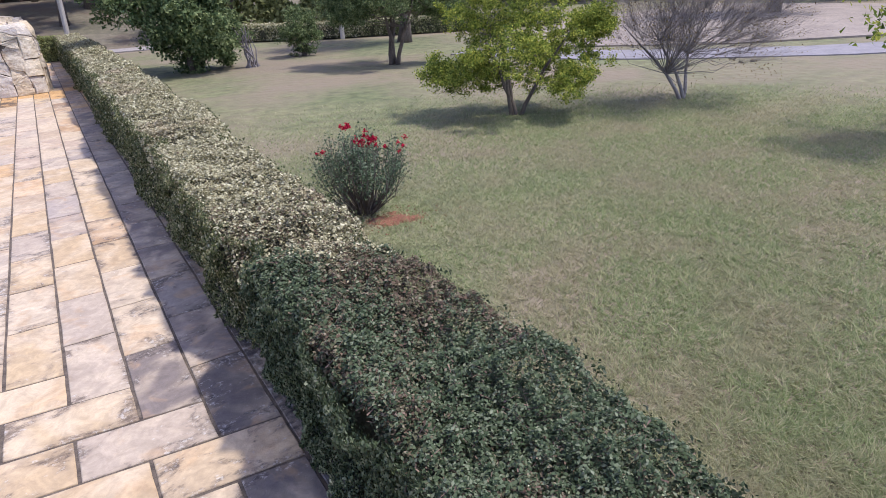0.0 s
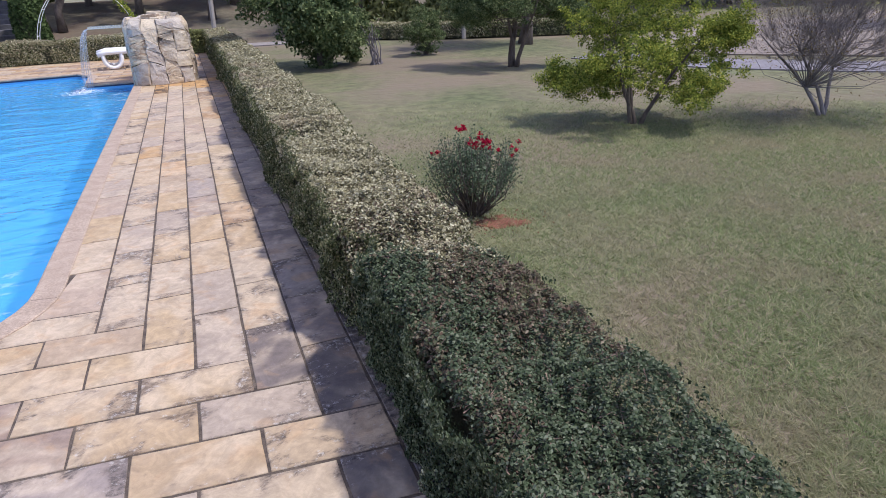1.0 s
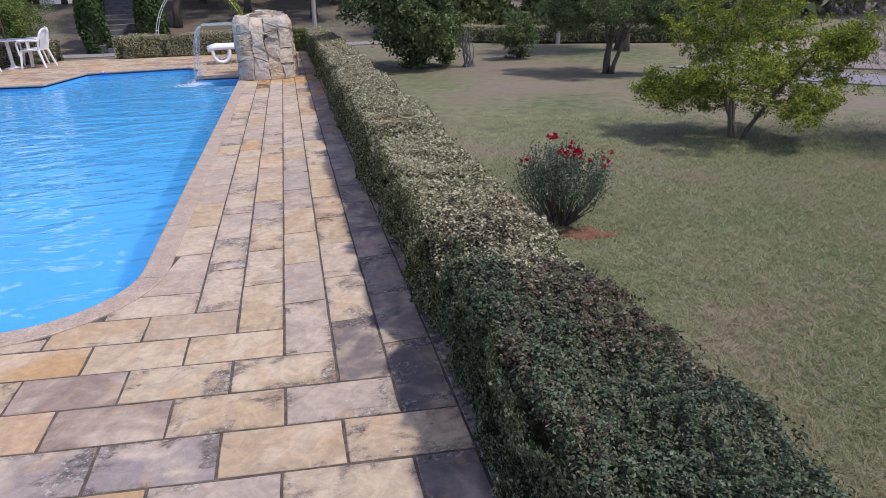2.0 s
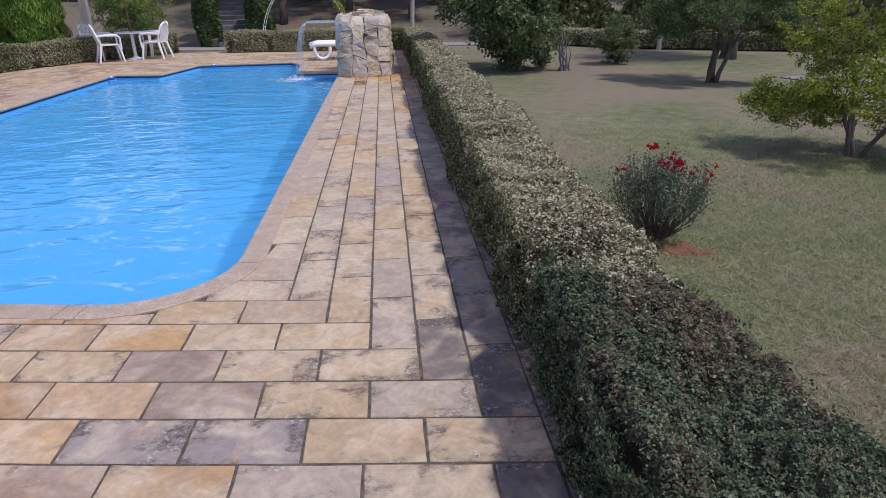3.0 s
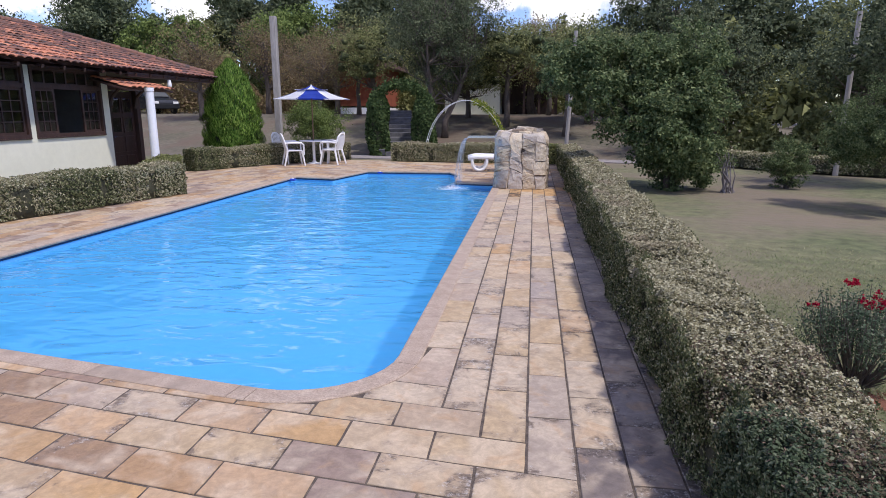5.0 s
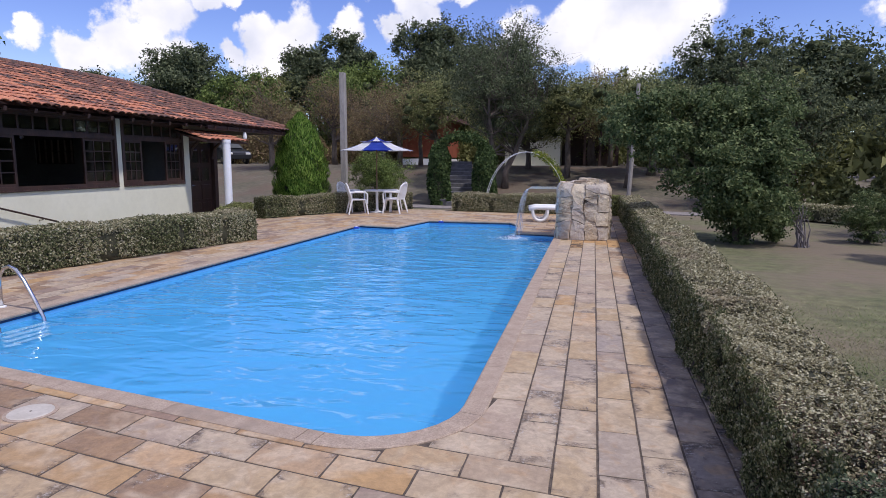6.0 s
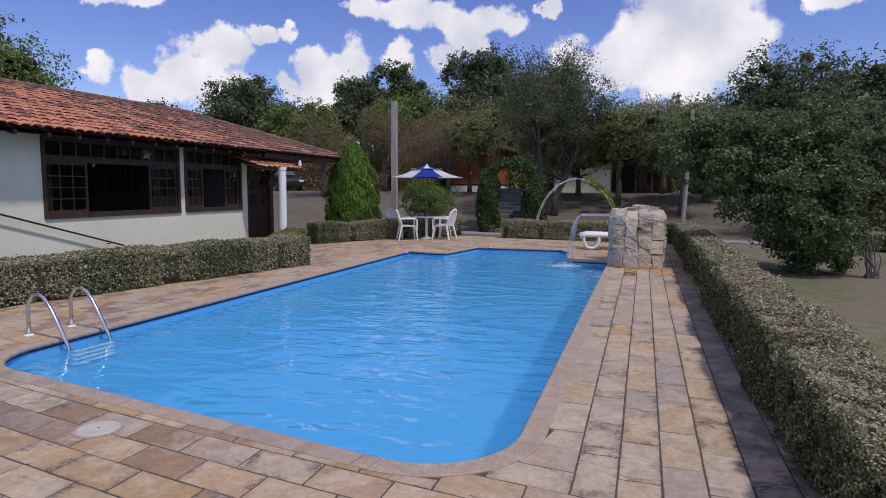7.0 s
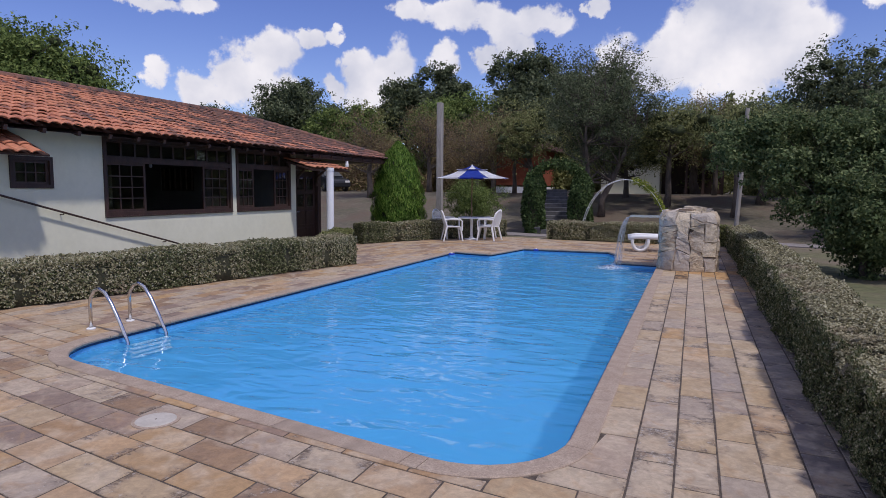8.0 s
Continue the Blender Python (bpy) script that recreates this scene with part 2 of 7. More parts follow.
    colour = mixed(ranged(lichen, 0.66, 0.78, 0.0, 0.55), colour, (0.56, 0.53, 0.49))
    links.new(colour, bsdf.inputs["Base Color"])
    links.new(ranged(fine, 0.2, 0.8, 0.62, 0.82), bsdf.inputs["Roughness"])
    b = nodes.new("ShaderNodeBump")
    b.inputs["Strength"].default_value, b.inputs["Distance"].default_value = 0.6, 0.004
    links.new(calc("ADD", calc("MULTIPLY", fine, 0.5), grit), b.inputs["Height"])
    links.new(b.outputs[0], bsdf.inputs["Normal"])
    return m


def foliage(name, tints, gloss=0.35, through_light=0.3, patch=None, patch_scale=1.0, patch_at=(0.5, 0.65)):
    """Leaves: each leaf its own tint, with light passing through; patch: a colour that takes over in broad patches."""
    m = bpy.data.materials.new(name)
    m.use_nodes = True
    nodes, links = m.node_tree.nodes, m.node_tree.links
    bsdf, out = nodes["Principled BSDF"], nodes["Material Output"]
    geo = nodes.new("ShaderNodeNewGeometry")
    ramp = nodes.new("ShaderNodeValToRGB")
    for i, tint in enumerate(tints):
        e = ramp.color_ramp.elements[i] if i < 2 else ramp.color_ramp.elements.new(i / (len(tints) - 1))
        e.position, e.color = i / (len(tints) - 1), rgb(tint)
    links.new(geo.outputs["Random Per Island"], ramp.inputs[0])
    colour = ramp.outputs[0]
    if patch:
        n = nodes.new("ShaderNodeTexNoise")
        n.inputs["Scale"].default_value, n.inputs["Detail"].default_value = patch_scale, 5.0
        links.new(geo.outputs["Position"], n.inputs["Vector"])
        r = nodes.new("ShaderNodeMapRange")
        links.new(n.outputs["Fac"], r.inputs["Value"])
        r.inputs["From Min"].default_value, r.inputs["From Max"].default_value = patch_at
        r.inputs["To Max"].default_value = 0.8
        mix = nodes.new("ShaderNodeMix")
        mix.data_type = "RGBA"
        links.new(r.outputs[0], mix.inputs[0])
        links.new(colour, mix.inputs[6])
        mix.inputs[7].default_value = rgb(patch)
        colour = mix.outputs[2]
    links.new(colour, bsdf.inputs["Base Color"])
    bsdf.inputs["Roughness"].default_value = 1 - gloss
    bsdf.inputs["Specular IOR Level"].default_value = 0.12
    lit = nodes.new("ShaderNodeBsdfTranslucent")
    links.new(colour, lit.inputs["Color"])
    both = nodes.new("ShaderNodeMixShader")
    both.inputs[0].default_value = through_light
    links.new(bsdf.outputs[0], both.inputs[1])
    links.new(lit.outputs[0], both.inputs[2])
    links.new(both.outputs[0], out.inputs["Surface"])
    return m


SLAB_TINTS = ((0.440, 0.335, 0.220), (0.415, 0.305, 0.190), (0.455, 0.360, 0.255), (0.385, 0.312, 0.245), (0.465, 0.370, 0.265), (0.425, 0.312, 0.190), (0.395, 0.305, 0.230), (0.435, 0.322, 0.195), (0.420, 0.338, 0.250), (0.390, 0.296, 0.205))
BROWN_TINTS = ((0.395, 0.255, 0.130), (0.275, 0.178, 0.108), (0.425, 0.290, 0.175), (0.255, 0.185, 0.145), (0.470, 0.315, 0.180), (0.360, 0.225, 0.118), (0.290, 0.198, 0.145), (0.435, 0.275, 0.130))
GREY_TINTS = ((0.215, 0.178, 0.155), (0.185, 0.150, 0.132), (0.250, 0.215, 0.190), (0.165, 0.135, 0.122), (0.235, 0.190, 0.152))
M = {
    "slab": slab_surface("sandstone_slab", SLAB_TINTS, (0.095, 0.066, 0.048), 0.025),
    "slab_brown": slab_surface("brown_sandstone_slab", BROWN_TINTS, (0.060, 0.045, 0.040), -0.02),
    "slab_grey": slab_surface("grey_sandstone_slab", ((0.300, 0.248, 0.220), (0.268, 0.222, 0.206), (0.330, 0.275, 0.236), (0.285, 0.225, 0.188)), (0.060, 0.048, 0.045), 0.03),
    "slab_far": slab_surface("sandstone_slab_joined", SLAB_TINTS, (0.10, 0.075, 0.065), 0.03, "island"),
    "slab_brown_far": slab_surface("brown_sandstone_slab_joined", BROWN_TINTS, (0.075, 0.058, 0.050), 0.0, "island"),
    # slabs by the hedge: mould, with the hedge's cast shadow in their dark tints
    "slab_mould_shade": slab_surface("mouldy_shadowed_slab", GREY_TINTS, (0.045, 0.034, 0.031), 0.10),
    "slab_black": slab_surface("black_mould_shadow_slab", ((0.120, 0.102, 0.096), (0.155, 0.130, 0.120), (0.195, 0.178, 0.172), (0.110, 0.092, 0.086)), (0.026, 0.021, 0.022), 0.13),
    "slab_blotched": slab_surface("blotched_sandstone_slab", SLAB_TINTS[:5], (0.070, 0.052, 0.043), 0.125),
    "slab_mould_shade_far": slab_surface("mouldy_shadowed_slab_joined", BROWN_TINTS, (0.075, 0.054, 0.045), 0.13, "island"),
    "slab_rusty": surface("iron_stained_slab", (0.40, 0.23, 0.09), (0.52, 0.33, 0.16), 3.0, 0.8, 0.35, 0.003, stain=(0.09, 0.06, 0.04), stain_scale=7.0, stain_at=(0.55, 0.68), pieces="island", spread=0.28),
    "bed": surface("dark_mortar", (0.055, 0.042, 0.034), (0.14, 0.11, 0.085), 16.0, 0.95, 0.6, 0.006, spread=0.4),
    "mortar": surface("grey_mortar", (0.20, 0.17, 0.14), (0.30, 0.26, 0.21), 6.0, 0.95, 0.6, 0.006, spread=0.2),
    "coping": surface("pebbled_coping", (0.335, 0.255, 0.195), (0.430, 0.340, 0.265), 9.0, 0.85, 0.8, 0.003, stain=(0.24, 0.19, 0.15), stain_scale=3.0, stain_at=(0.62, 0.86), pieces="object", spread=0.36),
    "pool": surface("pool_paint", (0.10, 0.395, 0.72), (0.125, 0.43, 0.76), 0.8, 0.6, 0.05, 0.002, spread=0.05),
    "band": surface("blue_waterline_tile", (0.012, 0.022, 0.07), (0.022, 0.040, 0.12), 6.0, 0.25, 0.1, 0.001, spread=0.2),
    "lawn": surface("dry_lawn", (0.100, 0.116, 0.050), (0.158, 0.152, 0.080), 0.55, 0.95, 1.0, 0.03, stain=(0.180, 0.146, 0.100), stain_scale=0.30, stain_at=(0.42, 0.58), spread=0.45),
    # turf of the bank: the trees' shade is put into its darker colour
    "bank_turf": surface("shaded_bank_turf", (0.095, 0.088, 0.056), (0.155, 0.132, 0.098), 0.5, 0.95, 0.9, 0.03, stain=(0.125, 0.092, 0.066), stain_scale=0.4, stain_at=(0.48, 0.62), spread=0.35),
    "tarmac": surface("worn_drive", (0.17, 0.16, 0.175), (0.23, 0.215, 0.23), 3.0, 0.9, 0.4, 0.006, spread=0.2),
    "bare_earth": surface("bare_pale_earth", (0.20, 0.165, 0.14), (0.28, 0.235, 0.20), 1.2, 0.95, 0.6, 0.02, spread=0.25),
    "soil": surface("red_soil", (0.15, 0.055, 0.032), (0.27, 0.115, 0.070), 9.0, 0.95, 0.9, 0.02, spread=0.3),
    "wall": surface("cream_plaster", (0.71, 0.70, 0.55), (0.77, 0.76, 0.61), 1.0, 0.85, 0.15, 0.002, spread=0.04),
    "white": surface("white_plastic", (0.80, 0.80, 0.80), (0.84, 0.84, 0.84), 3.0, 0.4, 0.0, spread=0.03),
    "white_paint": surface("white_paint", (0.76, 0.77, 0.80), (0.82, 0.83, 0.85), 2.0, 0.6, 0.1, 0.002, spread=0.05),
    "timber": surface("dark_timber", (0.034, 0.018, 0.014), (0.066, 0.034, 0.026), 5.0, 0.55, 0.3, 0.002, spread=0.3, stretch=(1, 1, 0.2)),
    # the timber again, darker: the porch's shade is in the door's colour
    "door_wood": surface("shaded_timber_door", (0.024, 0.011, 0.009), (0.046, 0.021, 0.016), 5.0, 0.4, 0.3, 0.002, spread=0.3, stretch=(1, 1, 0.2)),
    "grey_wood": surface("grey_pole_wood", (0.26, 0.24, 0.22), (0.40, 0.37, 0.34), 6.0, 0.9, 0.5, 0.004, spread=0.25, stretch=(1, 1, 0.12)),
    "bark": surface("bark", (0.07, 0.055, 0.045), (0.16, 0.13, 0.11), 7.0, 0.95, 0.9, 0.01, spread=0.35, stretch=(1, 1, 0.35)),
    "purple_bark": surface("weathered_twig_bark", (0.26, 0.225, 0.23), (0.42, 0.375, 0.38), 7.0, 0.95, 0.9, 0.008, spread=0.35, stretch=(1, 1, 0.35)),
    "grey_bark": surface("grey_bark", (0.13, 0.115, 0.12), (0.26, 0.235, 0.235), 7.0, 0.95, 0.9, 0.008, spread=0.35, stretch=(1, 1, 0.35)),
    "twig": surface("hedge_twig", (0.12, 0.075, 0.055), (0.26, 0.18, 0.14), 9.0, 0.9, 0.0, spread=0.3),
    "roof_tile": surface("clay_roof_tile", (0.46, 0.155, 0.075), (0.58, 0.225, 0.115), 2.0, 0.85, 0.4, 0.004, stain=(0.12, 0.062, 0.055), stain_scale=2.6, stain_at=(0.52, 0.66), pieces="object", spread=0.25, single_stain=False, shared=True, drift=(0.0, 0.016, 0.05, -0.246), tints=((0.50, 0.205, 0.125), (0.44, 0.175, 0.108), (0.36, 0.140, 0.095), (0.55, 0.245, 0.152), (0.47, 0.185, 0.115), (0.51, 0.215, 0.135))),
    "roof_tile_far": surface("clay_roof_tile_joined", (0.46, 0.155, 0.075), (0.58, 0.225, 0.115), 2.0, 0.85, 0.4, 0.004, stain=(0.12, 0.062, 0.055), stain_scale=2.6, stain_at=(0.52, 0.66), pieces="island", spread=0.25, single_stain=False, shared=True, drift=(0.0, 0.016, 0.05, -0.246), tints=((0.50, 0.205, 0.125), (0.44, 0.175, 0.108), (0.36, 0.140, 0.095), (0.55, 0.245, 0.152), (0.47, 0.185, 0.115), (0.51, 0.215, 0.135))),
    "roof_tile_old": surface("weathered_roof_tile", (0.15, 0.075, 0.055), (0.26, 0.12, 0.08), 2.0, 0.9, 0.4, 0.004, stain=(0.06, 0.05, 0.05), stain_scale=3.0, stain_at=(0.45, 0.64), pieces="island", spread=0.25, single_stain=False),
    "rock": surface("split_stone", (0.44, 0.36, 0.27), (0.60, 0.53, 0.43), 4.0, 0.9, 1.0, 0.012, stain=(0.26, 0.19, 0.13), stain_scale=5.0, stain_at=(0.56, 0.78), pieces="object", spread=0.30, tints=((0.60, 0.50, 0.36), (0.46, 0.40, 0.35), (0.66, 0.56, 0.42), (0.50, 0.39, 0.26), (0.54, 0.49, 0.46), (0.40, 0.36, 0.34)), stretch=(1, 1, 2.2)),
    "lid": surface("beige_resin", (0.44, 0.40, 0.34), (0.54, 0.50, 0.44), 5.0, 0.6, 0.2, 0.002, spread=0.12),
    "brown_wood": surface("varnished_pole_wood", (0.16, 0.09, 0.05), (0.24, 0.14, 0.08), 5.0, 0.5, 0.2, 0.002, spread=0.2),
    "steel": surface("stainless_steel", (0.55, 0.55, 0.56), (0.68, 0.68, 0.69), 4.0, 0.22, 0.05, 0.001, metal=1.0, spread=0.05),
    "red_wall": surface("red_brick_paint", (0.24, 0.06, 0.03), (0.32, 0.09, 0.045), 3.0, 0.85, 0.3, 0.004, spread=0.2),
    "stone_step": surface("grey_step_stone", (0.09, 0.09, 0.10), (0.16, 0.16, 0.17), 4.0, 0.9, 0.5, 0.006, spread=0.25),
    "car_paint": surface("dark_car_paint", (0.018, 0.020, 0.026), (0.028, 0.030, 0.036), 3.0, 0.25, 0.0, spread=0.05),
    "car_glass": surface("tinted_car_glass", (0.03, 0.035, 0.04), (0.04, 0.045, 0.05), 3.0, 0.05, 0.0, spread=0.03),
    "rubber": surface("tyre_rubber", (0.018, 0.018, 0.018), (0.03, 0.03, 0.03), 9.0, 0.9, 0.2, 0.002, spread=0.1),
    "blue_cloth": surface("blue_canvas", (0.02, 0.06, 0.42), (0.03, 0.08, 0.50), 5.0, 0.8, 0.15, 0.001, spread=0.06),
    "white_cloth": surface("white_canvas", (0.78, 0.80, 0.84), (0.84, 0.85, 0.88), 5.0, 0.8, 0.15, 0.001, spread=0.04),
    # room plaster, darkened: the dimness indoors is put into its colour
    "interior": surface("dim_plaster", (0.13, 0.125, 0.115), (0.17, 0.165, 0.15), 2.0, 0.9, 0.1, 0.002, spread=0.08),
    "gravel": surface("grey_gravel", (0.20, 0.18, 0.175), (0.29, 0.265, 0.25), 5.0, 0.95, 0.7, 0.01, spread=0.3),
    # dark solids inside crowns and hedges: inner shade is in their colour
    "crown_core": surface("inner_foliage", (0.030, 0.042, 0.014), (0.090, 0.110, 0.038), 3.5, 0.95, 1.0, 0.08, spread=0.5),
    "hedge_core": surface("shaded_hedge_twigs", (0.030, 0.034, 0.018), (0.070, 0.068, 0.040), 14.0, 0.95, 0.8, 0.02, spread=0.4),
    "leaf_hedge": foliage("variegated_hedge_leaf", ((0.17, 0.155, 0.085), (0.30, 0.275, 0.165), (0.44, 0.415, 0.270), (0.58, 0.555, 0.40)), 0.35, 0.2, patch=(0.36, 0.29, 0.21), patch_scale=1.6, patch_at=(0.58, 0.72)),
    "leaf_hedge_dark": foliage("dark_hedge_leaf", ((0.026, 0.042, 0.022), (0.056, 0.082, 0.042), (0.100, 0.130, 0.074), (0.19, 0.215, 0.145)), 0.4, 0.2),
    # darker copy of the hedge leaf: shade of the side faces, and greener patches
    "leaf_hedge_side": foliage("green_shaded_hedge_leaf", ((0.040, 0.052, 0.022), (0.090, 0.110, 0.048), (0.165, 0.18, 0.085), (0.33, 0.325, 0.19)), 0.35, 0.2),
    "leaf_hedge_brown": foliage("browned_hedge_leaf", ((0.085, 0.056, 0.042), (0.150, 0.105, 0.076), (0.075, 0.085, 0.046), (0.135, 0.130, 0.080), (0.26, 0.215, 0.155)), 0.3, 0.2),
    "leaf_hedge_pale": foliage("pale_rimmed_leaf", ((0.10, 0.14, 0.075), (0.28, 0.31, 0.20), (0.50, 0.50, 0.38)), 0.4, 0.2),
    "leaf_dark": foliage("dark_leaf", ((0.088, 0.104, 0.040), (0.215, 0.232, 0.095), (0.37, 0.38, 0.165)), 0.2, 0.3),
    "leaf_vine": foliage("broad_vine_leaf", ((0.042, 0.072, 0.030), (0.12, 0.165, 0.070), (0.27, 0.315, 0.15)), 0.2, 0.3),
    "leaf_ivy": foliage("ivy_leaf", ((0.028, 0.052, 0.018), (0.065, 0.105, 0.038), (0.125, 0.175, 0.065)), 0.35, 0.25),
    "leaf_gum": foliage("blue_green_leaf", ((0.040, 0.058, 0.031), (0.108, 0.133, 0.072), (0.205, 0.232, 0.132)), 0.25, 0.25),
    "leaf_mid": foliage("green_leaf", ((0.06, 0.092, 0.026), (0.145, 0.20, 0.06), (0.26, 0.32, 0.10)), 0.2, 0.3),
    "leaf_bright": foliage("yellow_green_leaf", ((0.060, 0.095, 0.018), (0.165, 0.225, 0.042), (0.30, 0.345, 0.065), (0.46, 0.45, 0.09)), 0.35, 0.35),
    "leaf_cypress": foliage("cypress_frond", ((0.035, 0.085, 0.014), (0.16, 0.29, 0.050), (0.36, 0.50, 0.11)), 0.25, 0.25),
    "leaf_dry": foliage("brown_leaf", ((0.13, 0.09, 0.055), (0.25, 0.18, 0.105), (0.30, 0.26, 0.12)), 0.2, 0.25),
    "leaf_rose": foliage("rose_leaf", ((0.05, 0.085, 0.045), (0.10, 0.14, 0.085), (0.17, 0.20, 0.13)), 0.35, 0.25),
    "petal": foliage("red_petal", ((0.30, 0.006, 0.028), (0.46, 0.010, 0.045)), 0.3, 0.25),
    "grass": foliage("grass_blade", ((0.155, 0.215, 0.088), (0.245, 0.295, 0.140), (0.335, 0.355, 0.190), (0.47, 0.44, 0.28)), 0.1, 0.45, patch=(0.375, 0.335, 0.220), patch_scale=1.3, patch_at=(0.46, 0.66)),
}


def water_material():
    m = bpy.data.materials.new("pool_water")
    m.use_nodes = True
    nodes, links = m.node_tree.nodes, m.node_tree.links
    bsdf = nodes["Principled BSDF"]
    bsdf.inputs["Base Color"].default_value = (0.82, 0.95, 1.0, 1)
    bsdf.inputs["Roughness"].default_value, bsdf.inputs["IOR"].default_value, bsdf.inputs["Transmission Weight"].default_value = 0.0, 1.333, 1.0
    geo = nodes.new("ShaderNodeNewGeometry")
    mapping = nodes.new("ShaderNodeMapping")
    mapping.inputs["Scale"].default_value, mapping.inputs["Rotation"].default_value = (0.8, 1.5, 1.0), (0, 0, 0.25)
    links.new(geo.outputs["Position"], mapping.inputs["Vector"])
    total = None
    for sc, amount in ((1.3, 1.0), (3.6, 0.40)):
        n = nodes.new("ShaderNodeTexNoise")
        n.inputs["Scale"].default_value, n.inputs["Detail"].default_value, n.inputs["Distortion"].default_value = sc, 0.6, 1.1
        links.new(mapping.outputs[0], n.inputs["Vector"])
        k = nodes.new("ShaderNodeMath")
        k.operation = "MULTIPLY_ADD"
        links.new(n.outputs["Fac"], k.inputs[0])
        k.inputs[1].default_value = amount
        if total is None:
            k.inputs[2].default_value = 0
        else:
            links.new(total, k.inputs[2])
        total = k.outputs[0]
    b = nodes.new("ShaderNodeBump")
    b.inputs["Strength"].default_value, b.inputs["Distance"].default_value = 1.0, 0.030
    links.new(total, b.inputs["Height"])
    links.new(b.outputs[0], bsdf.inputs["Normal"])
    # the light that the water itself scatters back
    murk = nodes.new("ShaderNodeBsdfPrincipled")
    murk.inputs["Base Color"].default_value = (0.062, 0.375, 0.68, 1)
    murk.inputs["Roughness"].default_value, murk.inputs["IOR"].default_value = 0.03, 1.333
    links.new(b.outputs[0], murk.inputs["Normal"])
    both = nodes.new("ShaderNodeMixShader")
    both.inputs[0].default_value = 0.66
    links.new(bsdf.outputs[0], both.inputs[1])
    links.new(murk.outputs[0], both.inputs[2])
    links.new(both.outputs[0], nodes["Material Output"].inputs["Surface"])
    return m


def spray_material():
    m = bpy.data.materials.new("white_water")
    m.use_nodes = True
    bsdf = m.node_tree.nodes["Principled BSDF"]
    bsdf.inputs["Base Color"].default_value = (0.9, 0.95, 1.0, 1)
    bsdf.inputs["Roughness"].default_value, bsdf.inputs["IOR"].default_value, bsdf.inputs["Transmission Weight"].default_value = 0.12, 1.2, 0.8
    return m


def glass_material():
    m = bpy.data.materials.new("window_glass")
    m.use_nodes = True
    bsdf = m.node_tree.nodes["Principled BSDF"]
    bsdf.inputs["Base Color"].default_value = (0.9, 0.93, 0.92, 1)
    bsdf.inputs["Roughness"].default_value, bsdf.inputs["IOR"].default_value, bsdf.inputs["Transmission Weight"].default_value = 0.02, 1.45, 1.0
    return m


M["foam"] = surface("white_foam", (0.80, 0.86, 0.90), (0.88, 0.92, 0.95), 20.0, 0.6, 0.0, spread=0.05)
M["water"], M["glass"], M["spray"] = water_material(), glass_material(), spray_material()


# ---- building helpers ----
def empty(name, x=0.0, y=0.0, z=0.0, turn=0.0):
    ob = new(name)
    ob.empty_display_size = 0.1
    ob.matrix_basis = pose(x, y, z, 0, 0, turn)
    return ob


def part(name, bm, material, parent=None, label="", smooth=False):
    """Links a bmesh as one mesh object, under a thing or a part."""
    data = bpy.data.meshes.new(name)
    bmesh.ops.recalc_face_normals(bm, faces=bm.faces)
    bm.to_mesh(data)
    bm.free()
    data.materials.append(M[material] if isinstance(material, str) else material)
    if smooth:
        data.shade_smooth()
    ob = new(name, data)
    ob.parent = parent
    return tagged(ob, label)


def arrays_mesh(name, verts, faces, material, parent=None, smooth=False):
    """A mesh from numpy arrays: verts (n, 3), faces (m, 3 or 4)."""
    data = bpy.data.meshes.new(name)
    k = faces.shape[1]
    data.vertices.add(len(verts))
    data.vertices.foreach_set("co", np.ascontiguousarray(verts, dtype=np.float32).ravel())
    data.loops.add(faces.size)
    data.loops.foreach_set("vertex_index", np.ascontiguousarray(faces, dtype=np.int32).ravel())
    data.polygons.add(len(faces))
    data.polygons.foreach_set("loop_start", np.arange(0, faces.size, k, dtype=np.int32))
    data.update(calc_edges=True)
    data.validate()
    data.materials.append(M[material])
    if smooth:
        data.shade_smooth()
    ob = new(name, data)
    ob.parent = parent
    return ob


def box(bm, x0, x1, y0, y1, z0, z1, bevel=0.0, m=None):
    """Adds a box between two corners, with rounded edges."""
    made = bmesh.ops.create_cube(bm, size=1.0)["verts"]
    for v in made:
        v.co = Vector(((x0 + x1) / 2 + v.co.x * (x1 - x0), (y0 + y1) / 2 + v.co.y * (y1 - y0), (z0 + z1) / 2 + v.co.z * (z1 - z0)))
    edges = list({e for v in made for e in v.link_edges})
    if bevel:
        out = bmesh.ops.bevel(bm, geom=edges, offset=bevel, segments=2, affect="EDGES", profile=0.5)
        made = list({v for f in out["faces"] for v in f.verts} | {v for v in made if v.is_valid})
    if m is not None:
        bmesh.ops.transform(bm, matrix=m, verts=made)
    return bm


def fresh():
    return bmesh.new()


def tube(bm, points, radii, sides=8, cap=True):
    """Adds a tapered tube along points."""
    points = [Vector(p) for p in points]
    if isinstance(radii, (int, float)):
        radii = [radii] * len(points)
    rings, side = [], None
    for i, p in enumerate(points):
        way = (points[min(i + 1, len(points) - 1)] - points[max(i - 1, 0)]).normalized()
        if side is None:
            side = way.orthogonal().normalized()
        side = (side - way * side.dot(way)).normalized()
        other = way.cross(side)
        rings.append([bm.verts.new(p + radii[i] * (math.cos(a) * side + math.sin(a) * other)) for a in (2 * math.pi * k / sides for k in range(sides))])
    for a, b in zip(rings, rings[1:]):
        for k in range(sides):
            bm.faces.new((a[k], a[(k + 1) % sides], b[(k + 1) % sides], b[k]))
    if cap:
        bm.faces.new(rings[0][::-1])
        bm.faces.new(rings[-1])
    return bm


